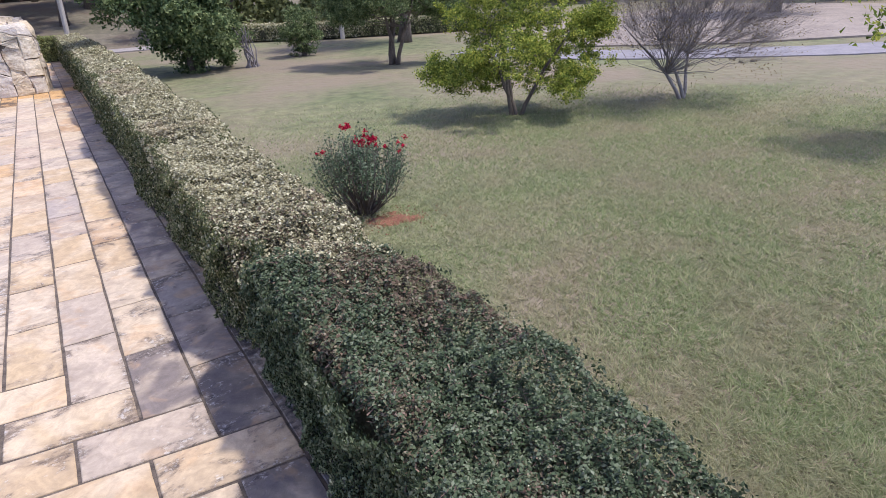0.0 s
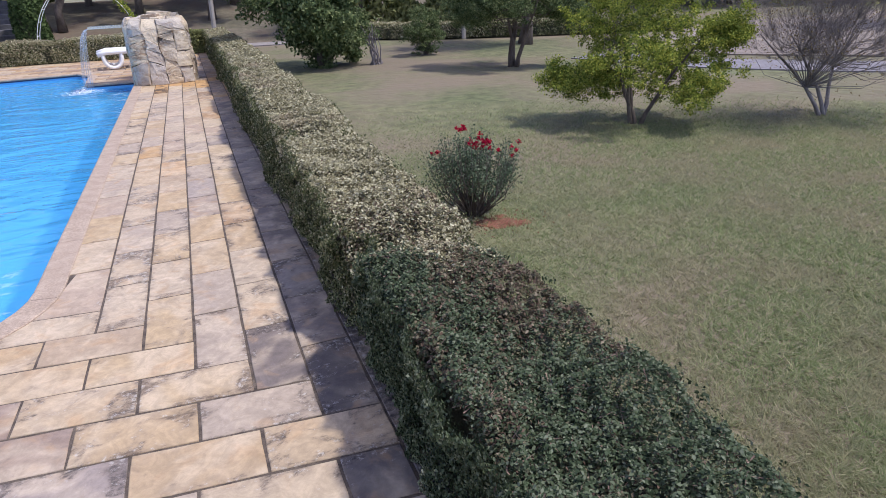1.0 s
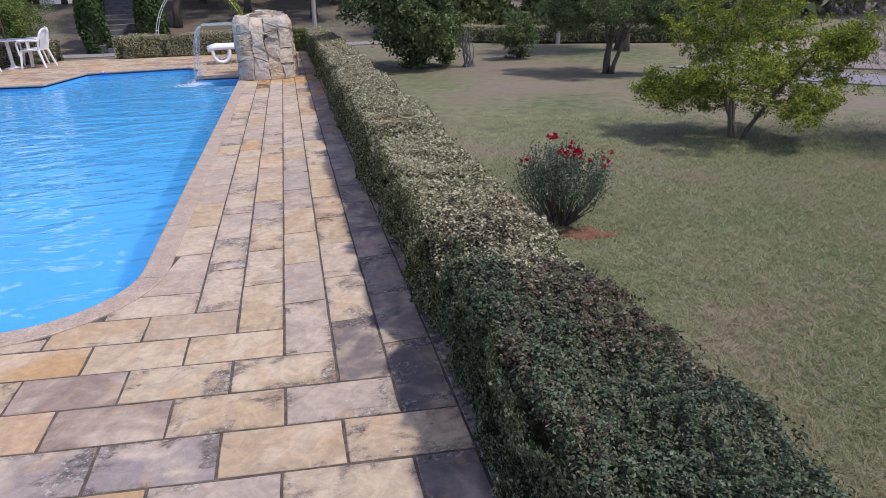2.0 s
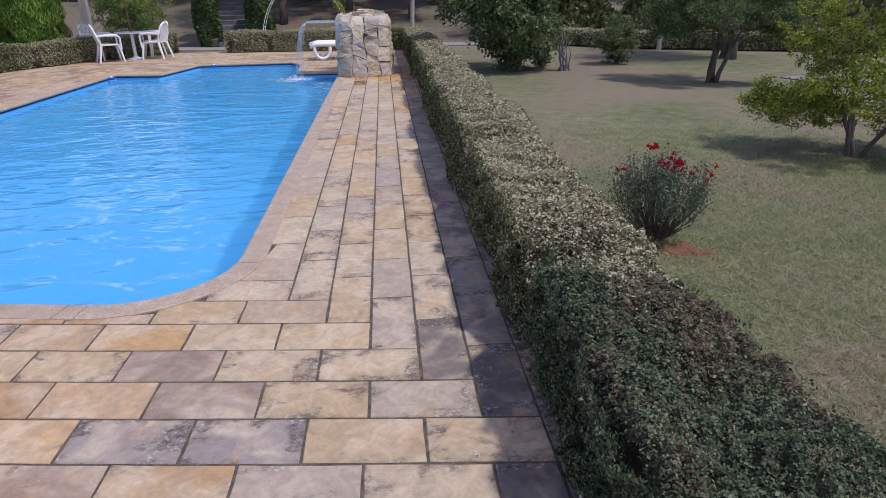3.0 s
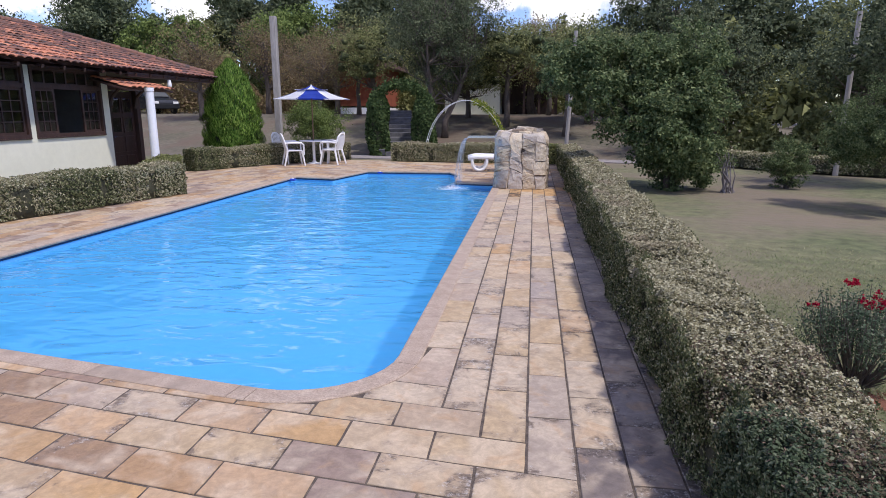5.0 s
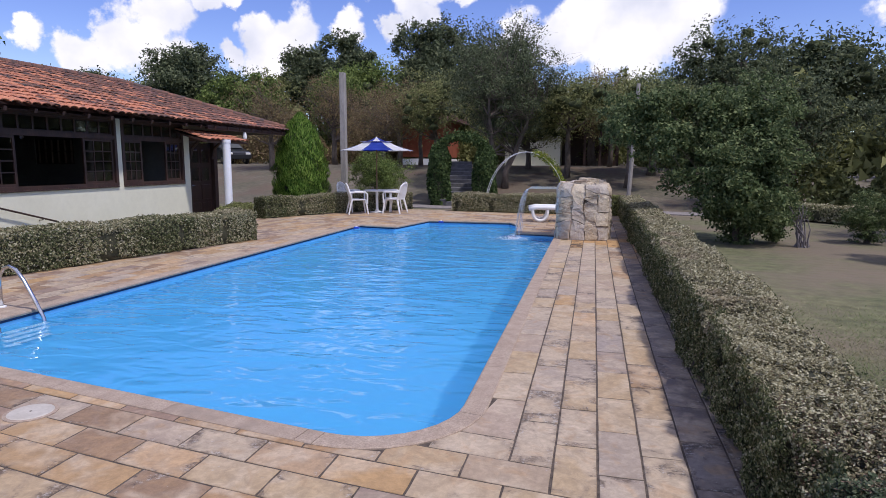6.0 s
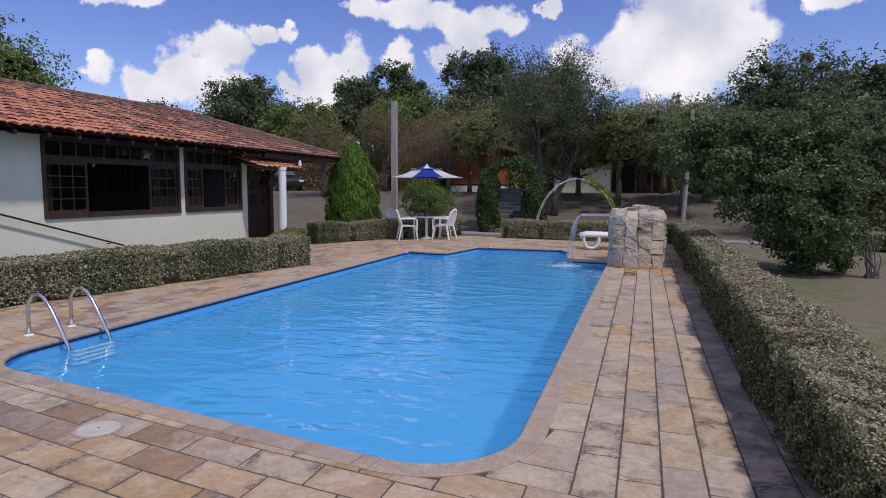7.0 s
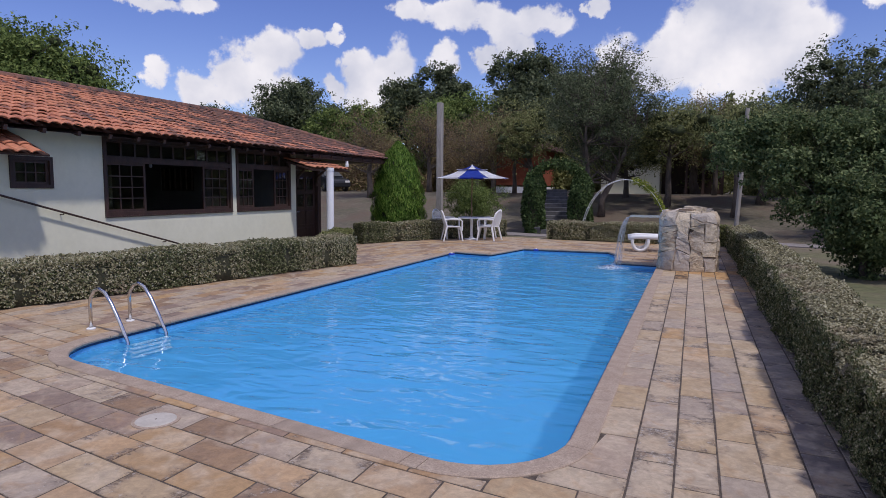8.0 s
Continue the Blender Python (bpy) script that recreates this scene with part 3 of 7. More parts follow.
def lathe(bm, profile, sides=24, m=None):
    """Adds a turned shape from (radius, height) pairs."""
    rings = [[bm.verts.new((r * math.cos(2 * math.pi * k / sides), r * math.sin(2 * math.pi * k / sides), z)) for k in range(sides)] for r, z in profile]
    for a, b in zip(rings, rings[1:]):
        for k in range(sides):
            bm.faces.new((a[k], a[(k + 1) % sides], b[(k + 1) % sides], b[k]))
    bm.faces.new(rings[0][::-1])
    bm.faces.new(rings[-1])
    if m is not None:
        bmesh.ops.transform(bm, matrix=m, verts=[v for ring in rings for v in ring])
    return bm


def leaves(name, centres, sizes, material, parent, rng, up=0.0, slim=0.55, outward=None, tri=False):
    """Scatters folded diamond leaves, each turned its own way. up: how far they lie flat; outward: directions that they face."""
    n = len(centres)
    face = rng.normal(size=(n, 3))
    face /= np.linalg.norm(face, axis=1)[:, None]
    if outward is not None:
        face = face * 1.0 + outward
    face[:, 2] += up
    face /= np.linalg.norm(face, axis=1)[:, None] + 1e-9
    along = np.cross(face, rng.normal(size=(n, 3)))
    along /= np.linalg.norm(along, axis=1)[:, None] + 1e-9
    across = np.cross(face, along)
    s = np.asarray(sizes).reshape(-1, 1) * np.ones((n, 1))
    tip, root = centres + along * s * 0.5, centres - along * s * 0.5
    left = centres + across * s * slim * 0.5 + face * s * 0.10
    right = centres - across * s * slim * 0.5 + face * s * 0.10
    if tri:
        verts = np.stack([left - along * s * 0.3, right - along * s * 0.3, tip], 1).reshape(-1, 3)
        return arrays_mesh(name, verts, np.arange(3 * n).reshape(-1, 3), material, parent)
    verts = np.stack([root, left, tip, right], 1).reshape(-1, 3)
    return arrays_mesh(name, verts, np.arange(4 * n).reshape(-1, 4), material, parent)


# ---- ground ----
def ground_height(x, y):
    """The lawn: level round the pool, a bank rising behind it."""
    rise = min(max((y - 20.2) / 11.7, 0.0), 1.0)
    rise = rise * rise * (3 - 2 * rise)
    fade = 1 - min(max((x - 2.0) / 14.0, 0.0), 1.0) * 0.55
    far = min(max((math.hypot(x, y) - 60.0) / 300.0, 0.0), 1.0)
    dip = 0.012 * math.sin(x * 0.7 + 1.3) * math.sin(y * 0.55) if x > 1.6 else 0.0
    return -0.035 + 1.50 * rise * fade + 6.0 * far + dip


def steps_along(inner, outer, fine):
    near = list(np.arange(inner[0], inner[1] + 1e-6, fine))
    return [-outer, -outer / 2, -outer / 4, -120.0, -80.0] + near + [80.0, 120.0, outer / 4, outer / 2, outer]


def build_ground():
    xs, ys = steps_along((-50, 50), 1500.0, 1.0), steps_along((-30, 70), 1500.0, 1.0)
    verts = np.array([(x, y, ground_height(x, y)) for x in xs for y in ys])
    faces = []
    for i in range(len(xs) - 1):
        for j in range(len(ys) - 1):
            if xs[i] >= -7.01 and xs[i + 1] <= 0.01 and ys[j] >= -0.01 and ys[j + 1] <= 15.01:
                continue
            a = i * len(ys) + j
            faces.append((a, a + len(ys), a + len(ys) + 1, a + 1))
    ob = arrays_mesh("ground", verts, np.array(faces), "lawn", smooth=True)
    ob.data.materials.append(M["bank_turf"])
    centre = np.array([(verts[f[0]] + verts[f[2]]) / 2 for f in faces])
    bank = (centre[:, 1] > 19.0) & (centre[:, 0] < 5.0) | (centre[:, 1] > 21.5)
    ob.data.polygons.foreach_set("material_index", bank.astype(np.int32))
    tagged(ob, "dry olive-brown lawn with bare patches, rising to a bank", "lawn", kind="structure")


build_ground()

# ---- pool ----
POOL = [  # corners of the basin's inner edge and their radius
    (-0.87, 0.53, 0.66), (-0.87, 11.80, 0.03), (-1.83, 11.90, 0.05), (-1.96, 13.62, 0.05), (-2.29, 14.30, 0.05),
    (-4.62, 14.20, 0.05), (-4.98, 12.30, 0.05), (-6.06, 12.50, 0.05), (-6.16, 1.36, 0.75),
]
SKEW = radians(5.6)


def rounded(corners, steps=9):
    out = []
    n = len(corners)
    for i, (x, y, r) in enumerate(corners):
        p = Vector((x, y))
        a = (Vector(corners[i - 1][:2]) - p).normalized()
        b = (Vector(corners[(i + 1) % n][:2]) - p).normalized()
        half = a.angle(b) / 2
        reach = r / math.tan(half)
        k = steps if r > 0.1 else 2
        centre = p + (a + b).normalized() * r / math.sin(half)
        start, end = p + a * reach - centre, p + b * reach - centre
        turn = start.angle_signed(end)
        for s in range(k + 1):
            c = -turn * s / k
            out.append((centre.x + start.x * math.cos(c) - start.y * math.sin(c), centre.y + start.x * math.sin(c) + start.y * math.cos(c)))
    return out


def dense(line, step=0.12):
    out = []
    for i, p in enumerate(line):
        q = line[(i + 1) % len(line)]
        d = math.dist(p, q)
        k = max(1, round(d / step))
        out += [(p[0] + (q[0] - p[0]) * s / k, p[1] + (q[1] - p[1]) * s / k) for s in range(k)]
    return out


RIM = rounded(POOL)
RIM_FINE = dense(RIM)
rim_xy = np.array(RIM_FINE)
rim_next = np.roll(rim_xy, -1, 0)
rim_prev = np.roll(rim_xy, 1, 0)
rim_out = np.stack([(rim_next - rim_prev)[:, 1], -(rim_next - rim_prev)[:, 0]], 1)
rim_out /= np.linalg.norm(rim_out, axis=1)[:, None]


def inside(px, py, line):
    hit = False
    for i, (x0, y0) in enumerate(line):
        x1, y1 = line[i - 1]
        if (y0 > py) != (y1 > py) and px < (x1 - x0) * (py - y0) / (y1 - y0) + x0:
            hit = not hit
    return hit


if inside(*(rim_xy[40] + rim_out[40] * 0.05), RIM):
    rim_out = -rim_out


def filled(bm, loops, z):
    """Adds a flat face with holes."""
    from_loops = [[Vector((x, y, z)) for x, y in loop] for loop in loops]
    flat = [v for loop in from_loops for v in loop]
    made = [bm.verts.new(v) for v in flat]
    for a, b, c in geometry.tessellate_polygon(from_loops):
        bm.faces.new((made[a], made[b], made[c]))
    return bm


def ribbon(bm, line, outs, profile):
    """Sweeps a closed profile of (outward, height) along a run of points."""
    rings = [[bm.verts.new((p[0] + o[0] * d, p[1] + o[1] * d, z)) for d, z in profile] for p, o in zip(line, outs)]
    k = len(profile)
    for a, b in zip(rings, rings[1:]):
        for i in range(k):
            bm.faces.new((a[i], a[(i + 1) % k], b[(i + 1) % k], b[i]))
    bm.faces.new(rings[0])
    bm.faces.new(rings[-1][::-1])
    return bm


WATER = -0.105
pool = tagged(empty("pool", -3.2, 6.5, 0), "blue painted swimming pool with a dark tile band under the coping", "swimming pool", kind="structure")
pool_at = Matrix.Translation((3.2, -6.5, 0))


def under_pool(ob):
    ob.parent = pool
    ob.matrix_parent_inverse = pool_at
    return ob


bm = fresh()
ring_a = [bm.verts.new((x, y, -0.02)) for x, y in RIM]
ring_b = [bm.verts.new((x, y, -0.85)) for x, y in RIM]
for i in range(len(RIM)):
    bm.faces.new((ring_a[i - 1], ring_a[i], ring_b[i], ring_b[i - 1]))
under_pool(part("basin_wall", bm, "pool"))
under_pool(part("basin_floor", filled(fresh(), [RIM], -0.845), "pool"))
closed = np.vstack([rim_xy, rim_xy[:1]])
closed_out = np.vstack([rim_out, rim_out[:1]])
under_pool(part("tile_band", ribbon(fresh(), closed, closed_out, [(-0.004, -0.062), (-0.004, -0.022), (0.01, -0.022), (0.01, -0.062)]), "band", label="dark blue glazed tile band"))
water = part("water", filled(fresh(), [[tuple(p - o * 0.005) for p, o in zip(rim_xy, rim_out)]], WATER), "water")
if water.data.polygons[0].normal.z < 0:
    water.data.flip_normals()
water.visible_shadow = False
tagged(water, "clear blue pool water with small ripples", "water", kind="structure")

coping = tagged(empty("pool_coping"), "pinkish brown pebbled stone coping round the pool", "coping", kind="structure")
start, run = 0, 8
while start < len(RIM_FINE):
    end = min(start + run, len(RIM_FINE))
    line, outs = closed[start:end + 1].copy(), closed_out[start:end + 1]
    step = line[-1] - line[-2]
    line[-1] = line[-1] - step / np.linalg.norm(step) * 0.005
    part("coping_stone", ribbon(fresh(), line, outs, [(-0.022, -0.03), (-0.028, -0.012), (-0.022, 0.004), (-0.008, 0.010), (0.138, 0.010), (0.146, 0.004), (0.146, -0.03)]), "coping", coping)
    start, run = end, random.choice((7, 8, 9))

# ---- deck ----
DECK = [(0.975, -7.8), (0.93, 17.8), (-6.1, 18.1), (-8.15, 15.9), (-9.9, 12.7), (-9.35, 10.8), (-7.7, 10.0), (-7.3, 8.8), (-8.55, 3.4), (-9.6, -0.8), (-9.6, -7.8)]
deck = tagged(empty("floor"), "sandstone slabs in cream, gold and grey, laid round the pool, mould-stained", "pool deck", kind="structure")
part("mortar_bed", filled(fresh(), [DECK, [tuple(p + o * 0.02) for p, o in zip(rim_xy, rim_out)]], -0.0045), "bed", deck)


def slab_mesh(poly, name="slab"):
    """A slab from its outline: chamfered top, real sides."""
    bm = bmesh.new()
    c = sum((Vector(p) for p in poly), Vector((0, 0))) / len(poly)
    low = [bm.verts.new((x, y, -0.03)) for x, y in poly]
    high = [bm.verts.new((x, y, -0.003)) for x, y in poly]
    top = []
    for x, y in poly:
        d = Vector((x, y)) - c
        d = d - d.normalized() * 0.004
        top.append(bm.verts.new((c.x + d.x, c.y + d.y, 0.0)))
    n = len(poly)
    for i in range(n):
        j = (i + 1) % n
        bm.faces.new((low[i], low[j], high[j], high[i]))
        bm.faces.new((high[i], high[j], top[j], top[i]))
    bm.faces.new(top)
    data = bpy.data.meshes.new(name)
    bmesh.ops.recalc_face_normals(bm, faces=bm.faces)
    bm.to_mesh(data)
    bm.free()
    return data


def clipped(poly, point, normal):
    """The part of a polygon on the side of a line that its normal points to."""
    out = []
    for i, p in enumerate(poly):
        q = poly[(i + 1) % len(poly)]
        dp = (p[0] - point[0]) * normal[0] + (p[1] - point[1]) * normal[1]
        dq = (q[0] - point[0]) * normal[0] + (q[1] - point[1]) * normal[1]
        if dp >= 0:
            out.append(p)
        if (dp > 0) != (dq > 0) and dp != dq:
            s = dp / (dp - dq)
            out.append((p[0] + (q[0] - p[0]) * s, p[1] + (q[1] - p[1]) * s))
    return out


def area(poly):
    return abs(sum(a[0] * b[1] - b[0] * a[1] for a, b in zip(poly, poly[1:] + poly[:1]))) / 2


COLUMN, ROW, LONG, GAP = 0.2424, 0.270, 0.562, 0.0062
slab_rng = random.Random(5)
SLABS = []


def row_y(v, x):
    return (v - x * math.sin(SKEW)) / math.cos(SKEW) + 0.0075 * min(x, 0.0) ** 2


# the walkway beside the hedge: columns that run along the pool, each starting from the next row
for i in range(7):
    x1 = COLUMN * (i - 2)
    x0 = x1 - COLUMN if i else -1.02
    v = 0.276 + ROW * (2 - i)
    ya, yb = row_y(v, x0), row_y(v, x1)
    while min(ya, yb) < 18.2:
        top = max(ya, yb) + LONG + slab_rng.uniform(-0.012, 0.012)
        SLABS.append([(x0, ya), (x1, yb), (x1, top), (x0, top)])
        ya = yb = top
# the near side: rows along the pool's short side
for k in range(-4, 28):
    v1 = 0.006 - ROW * k
    v0 = v1 - ROW
    x1 = min(COLUMN * (k + 1), 3 * COLUMN)
    if k > 2:
        SLABS.append([(x1, row_y(v0, x1)), (x1 + COLUMN, row_y(v0, x1 + COLUMN)), (x1 + COLUMN, row_y(v1, x1 + COLUMN)), (x1, row_y(v1, x1))])
    while x1 > -9.7:
        half = k > 2 and k % 2 and x1 > 0.7
        x0 = x1 - (COLUMN if half else 0.482) + slab_rng.uniform(-0.012, 0.012)
        SLABS.append([(x0, row_y(v0, x0)), (x1, row_y(v0, x1)), (x1, row_y(v1, x1)), (x0, row_y(v1, x0))])
        x1 = x0
# the house side: columns again
for i in range(20):
    x1 = -6.02 - COLUMN * i
    x0 = x1 - COLUMN
    start_v = 0.006 + ROW * 4
    ya, yb = row_y(start_v, x0), row_y(start_v, x1)
    while min(ya, yb) < 14.3:
        top = max(ya, yb) + (0.28 if i % 2 and ya != yb else LONG) + slab_rng.uniform(-0.012, 0.012)
        top = top if top < 14.1 else 14.31
        SLABS.append([(x0, ya), (x1, yb), (x1, top), (x0, top)])
        ya = yb = top
# the far side: rows
for k in range(30):
    y0 = 11.61 + ROW * k
    x0 = -10.0 + 0.24 * (k % 2)
    while x0 < -0.75:
        x1 = x0 + 0.485
        if y0 < 14.2 and x0 < -6.02 < x1 - 0.04:
            x0 = -6.02
        if y0 > 14.2 or x0 > -6.1:
            SLABS.append([(x0, y0), (x1, y0), (x1, y0 + ROW), (x0, y0 + ROW)])
        x0 = x1

LAID = []
for poly in SLABS:
    cx, cy = sum(p[0] for p in poly) / len(poly), sum(p[1] for p in poly) / len(poly)
    if not inside(cx, cy, DECK):
        continue
    c = np.array((cx, cy))
    gap = np.linalg.norm(rim_xy - c, axis=1)
    if gap.min() < 0.6:
        for near in (int(gap.argmin()),):
            poly = clipped(poly, rim_xy[near] + rim_out[near] * 0.125, rim_out[near])
        if len(poly) < 3 or area(poly) < 0.004:
            continue
        for p in list(poly):
            g = np.linalg.norm(rim_xy - np.array(p), axis=1)
            q = int(g.argmin())
            if (np.array(p) - rim_xy[q]) @ rim_out[q] < 0.07 and len(poly) > 2:
                poly = clipped(poly, rim_xy[q] + rim_out[q] * 0.125, rim_out[q])
        if len(poly) < 3 or area(poly) < 0.004:
            continue
    elif inside(cx, cy, RIM):
        continue
    c = Vector((sum(p[0] for p in poly) / len(poly), sum(p[1] for p in poly) / len(poly)))
    shrunk = []
    for p in poly:
        d = Vector(p) - c
        sx, sy = (max(0.0, 1 - GAP / max(abs(d.x), 0.02)), max(0.0, 1 - GAP / max(abs(d.y), 0.02)))
        shrunk.append((c.x + d.x * sx, c.y + d.y * sy))
    wavy = []
    for i, p in enumerate(shrunk):
        q = shrunk[(i + 1) % len(shrunk)]
        wavy.append((p[0] + slab_rng.uniform(-0.002, 0.002), p[1] + slab_rng.uniform(-0.002, 0.002)))
        if math.dist(p, q) > 0.1:
            for s in (0.33, 0.67):
                wavy.append((p[0] + (q[0] - p[0]) * s + slab_rng.uniform(-0.0022, 0.0022), p[1] + (q[1] - p[1]) * s + slab_rng.uniform(-0.0022, 0.0022)))
    LAID.append((c, wavy))


# ---- hedges ----
def hedge(name, line, width, height, count, size, label, leaf="leaf_hedge", seed=1, dark=None, lump=0.04, near=None):
    """A clipped hedge along a line of (x, y): a dense core of twigs and a skin of leaves. width and height are functions of the way along, in metres."""
    rng = np.random.default_rng(seed)
    thing = tagged(empty(name, line[0][0], line[0][1], -0.03), label, "hedge")
    inverse = Matrix.Translation((-line[0][0], -line[0][1], 0.03))
    pts = np.array(line, float)
    seg = np.linalg.norm(np.diff(pts, axis=0), axis=1)
    total = seg.sum()
    marks = np.r_[0, np.cumsum(seg)]

    def at(s):
        return np.stack([np.interp(s, marks, pts[:, 0]), np.interp(s, marks, pts[:, 1])], -1)

    def side(s):
        d = at(np.minimum(s + 0.05, total)) - at(np.maximum(s - 0.05, 0))
        d /= np.linalg.norm(d, axis=-1, keepdims=True)
        return np.stack([d[..., 1], -d[..., 0]], -1)

    waves = [(rng.normal() * f, rng.normal() * f * 0.8, rng.random() * 6.3, 1.0 / (1 + 0.16 * f)) for f in (1.5, 2.5, 4, 5, 6, 8, 9, 11, 13, 16, 19, 23, 27, 31)]

    def swell(s, a):
        return lump * 0.42 * sum(k * np.sin(u * s + v * a + w) for u, v, w, k in waves)

    # core: rings along the line, a dark solid for the shade between leaves
    n = max(8, int(total / 0.12))
    ss = np.linspace(0.03, total - 0.03, n)
    shape = [(-0.5, 0.02), (-0.52, 0.35), (-0.5, 0.75), (-0.43, 0.95), (-0.2, 1.0), (0.2, 1.0), (0.43, 0.95), (0.5, 0.75), (0.52, 0.35), (0.5, 0.02)]
    bm = fresh()
    rings = []
    for s in ss:
        c, o = at(s), side(s)
        w, h = width(s) - 0.13, height(s) - 0.075
        ring = []
        for j, (a, b) in enumerate(shape):
            out = a * w + 0.5 * (swell(s, j) if 0 < j < 9 else 0) * (1 if a > 0 else -1)
            ring.append(bm.verts.new((c[0] + o[0] * out, c[1] + o[1] * out, max(-0.03, b * h + swell(s, j + 3) * (0.3 if b > 0.5 else 0.0)))))
        rings.append(ring)
    for p, q in zip(rings, rings[1:]):
        for j in range(len(shape)):
            k = (j + 1) % len(shape)
            bm.faces.new((p[j], p[k], q[k], q[j]))
    bm.faces.new(rings[0])
    bm.faces.new(rings[-1][::-1])
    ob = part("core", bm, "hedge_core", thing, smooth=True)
    ob.matrix_parent_inverse = inverse
    # skin
    s = rng.random(count) * total
    fine = np.ones(count)
    if near:
        # finer leaves where the camera passes close by
        grid = np.linspace(0, total, 600)
        leaf_size = np.clip(near[0] + near[1] * np.abs(grid - near[2]), 0, near[3])
        cdf = np.cumsum(1 / leaf_size ** 2)
        s = np.interp(rng.random(count) * cdf[-1], cdf, grid)
        fine = np.interp(s, grid, leaf_size) / size
    w, h = np.vectorize(width)(s), np.vectorize(height)(s)
    where = rng.random(count) * (2 * 0.9 * h + w)
    left, top = where < 0.9 * h, (where >= 0.9 * h) & (where < 0.9 * h + w)
    right = ~left & ~top
    if near:
        moved = right & (rng.random(count) < 0.8)
        where[moved] = rng.random(moved.sum()) * (0.9 * h + w)[moved]
        left, top = where < 0.9 * h, (where >= 0.9 * h) & (where < 0.9 * h + w)
        right = ~left & ~top
    a, z = np.zeros(count), np.zeros(count)
    outward = np.zeros((count, 3))
    o = side(s)
    f = where / (0.9 * h)
    a[left], z[left] = -0.5 * w[left], (0.04 + 0.96 * f[left]) * h[left]
    a[top], z[top] = where[top] - 0.9 * h[top] - 0.5 * w[top], h[top]
    f = (where - 0.9 * h - w) / (0.9 * h)
    a[right], z[right] = 0.5 * w[right], (0.04 + 0.96 * f[right]) * h[right]
    edge = np.clip((np.abs(a) / (0.5 * w) - 0.82) / 0.18, 0, 1)
    z = np.where(top, z - 0.05 * edge ** 2, z)
    outward[left, :2], outward[right, :2], outward[top, 2] = -o[left], o[right], 1.0
    lumps = swell(s, a * 3 + z * 5) + 0.0075 * (np.sin(s * 61 + a * 40) + np.sin(s * 47 - a * 73 + z * 31) + np.sin(z * 66 + s * 38 + 1) + np.sin(a * 92 - s * 29)) * np.minimum(1.0, lump / 0.04) - 0.075 * np.minimum(1.0, lump / 0.04) * np.clip(np.sin(s * 4.3 + 1.6 * np.sin(s * 1.3) + 1.5 * a), 0, 1) ** 9 + 0.018 * np.sin(s * 2.3 + 2 * np.sin(s * 0.7) + a)
    depth = np.abs(rng.normal(size=count)) * 0.022
    reach = lumps - depth + 0.012
    centre = np.zeros((count, 3))
    centre[:, :2] = at(s) + o * a[:, None]
    centre[:, 2] = z
    centre += outward * reach[:, None]
    # the clipped ends
    m = int(count * 0.05)
    for end, way in ((0.0, -1), (total, 1)):
        pick = rng.choice(count, m, replace=False)
        c, oo = at(np.array(end)), side(np.array(end))
        tangent = np.array((-oo[1], oo[0])) * way
        ww, hh = width(end), height(end)
        across, up = (rng.random(m) - 0.5) * ww, rng.random(m) * hh
        centre[pick, :2] = c + np.outer(across, oo) + np.outer(-np.abs(rng.normal(size=m)) * 0.02, tangent)
        centre[pick, 2] = up
        outward[pick] = (*tangent, 0.1)
    sizes = size * fine * (0.6 + 0.8 * rng.random(count))
    cx, cy = centre[:, 0], centre[:, 1]
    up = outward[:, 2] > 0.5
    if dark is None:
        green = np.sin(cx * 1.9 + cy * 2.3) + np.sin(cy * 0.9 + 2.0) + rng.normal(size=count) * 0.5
        # sides take more of the darker leaf, as shade; green patches take it anywhere
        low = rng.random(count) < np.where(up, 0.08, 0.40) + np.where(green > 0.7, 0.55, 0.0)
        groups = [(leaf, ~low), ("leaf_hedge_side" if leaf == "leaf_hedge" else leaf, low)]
    else:
        # patches: dry brown along the seam between the two plantings, pale shoots at the near end
        wave = np.sin(cy * 5.1 + 1.0) + np.sin(cx * 9.0 + cy * 3.7) + np.sin(cx * 17.0 - cy * 11.0 + 2.0) * 0.8 + rng.normal(size=count) * 0.6
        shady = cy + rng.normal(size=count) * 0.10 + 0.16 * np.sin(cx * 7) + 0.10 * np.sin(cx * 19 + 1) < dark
        seam = np.exp(-((cy - dark + 0.32) / 0.36) ** 2) * (0.6 + 0.9 * np.clip((cx - 0.90) / 0.36, 0, 1))
        brown = up & shady & (wave + 1.9 * seam + rng.normal(size=count) * 0.8 > 1.35)
        dusty = up & ~shady & (rng.random(count) < 0.12 + 0.60 * np.exp(-((cy - dark - 0.40) / 0.50) ** 2) * (wave > -0.6))
        brown = brown | (dusty & (rng.random(count) < 0.6))
        pale = ~brown & shady & (wave - 1.2 * np.clip((cy + 2.0) / 0.6, -0.8, 2.0) > 1.3)
        # side faces: the darker leaf carries their shade
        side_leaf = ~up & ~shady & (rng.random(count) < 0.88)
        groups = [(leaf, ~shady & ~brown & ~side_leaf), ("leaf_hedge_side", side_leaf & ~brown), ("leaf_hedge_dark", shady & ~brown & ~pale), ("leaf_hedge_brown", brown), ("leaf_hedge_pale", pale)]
        pick = np.flatnonzero(brown | (up & shady))
        pick = rng.choice(pick, 9000, replace=False)
        twigs = leaves("twig_tangle", centre[pick] - outward[pick] * 0.006, 0.030 + 0.035 * rng.random(len(pick)), "twig", thing, rng, outward=rng.normal(size=(len(pick), 3)), slim=0.075, tri=True)
        twigs.matrix_parent_inverse = inverse
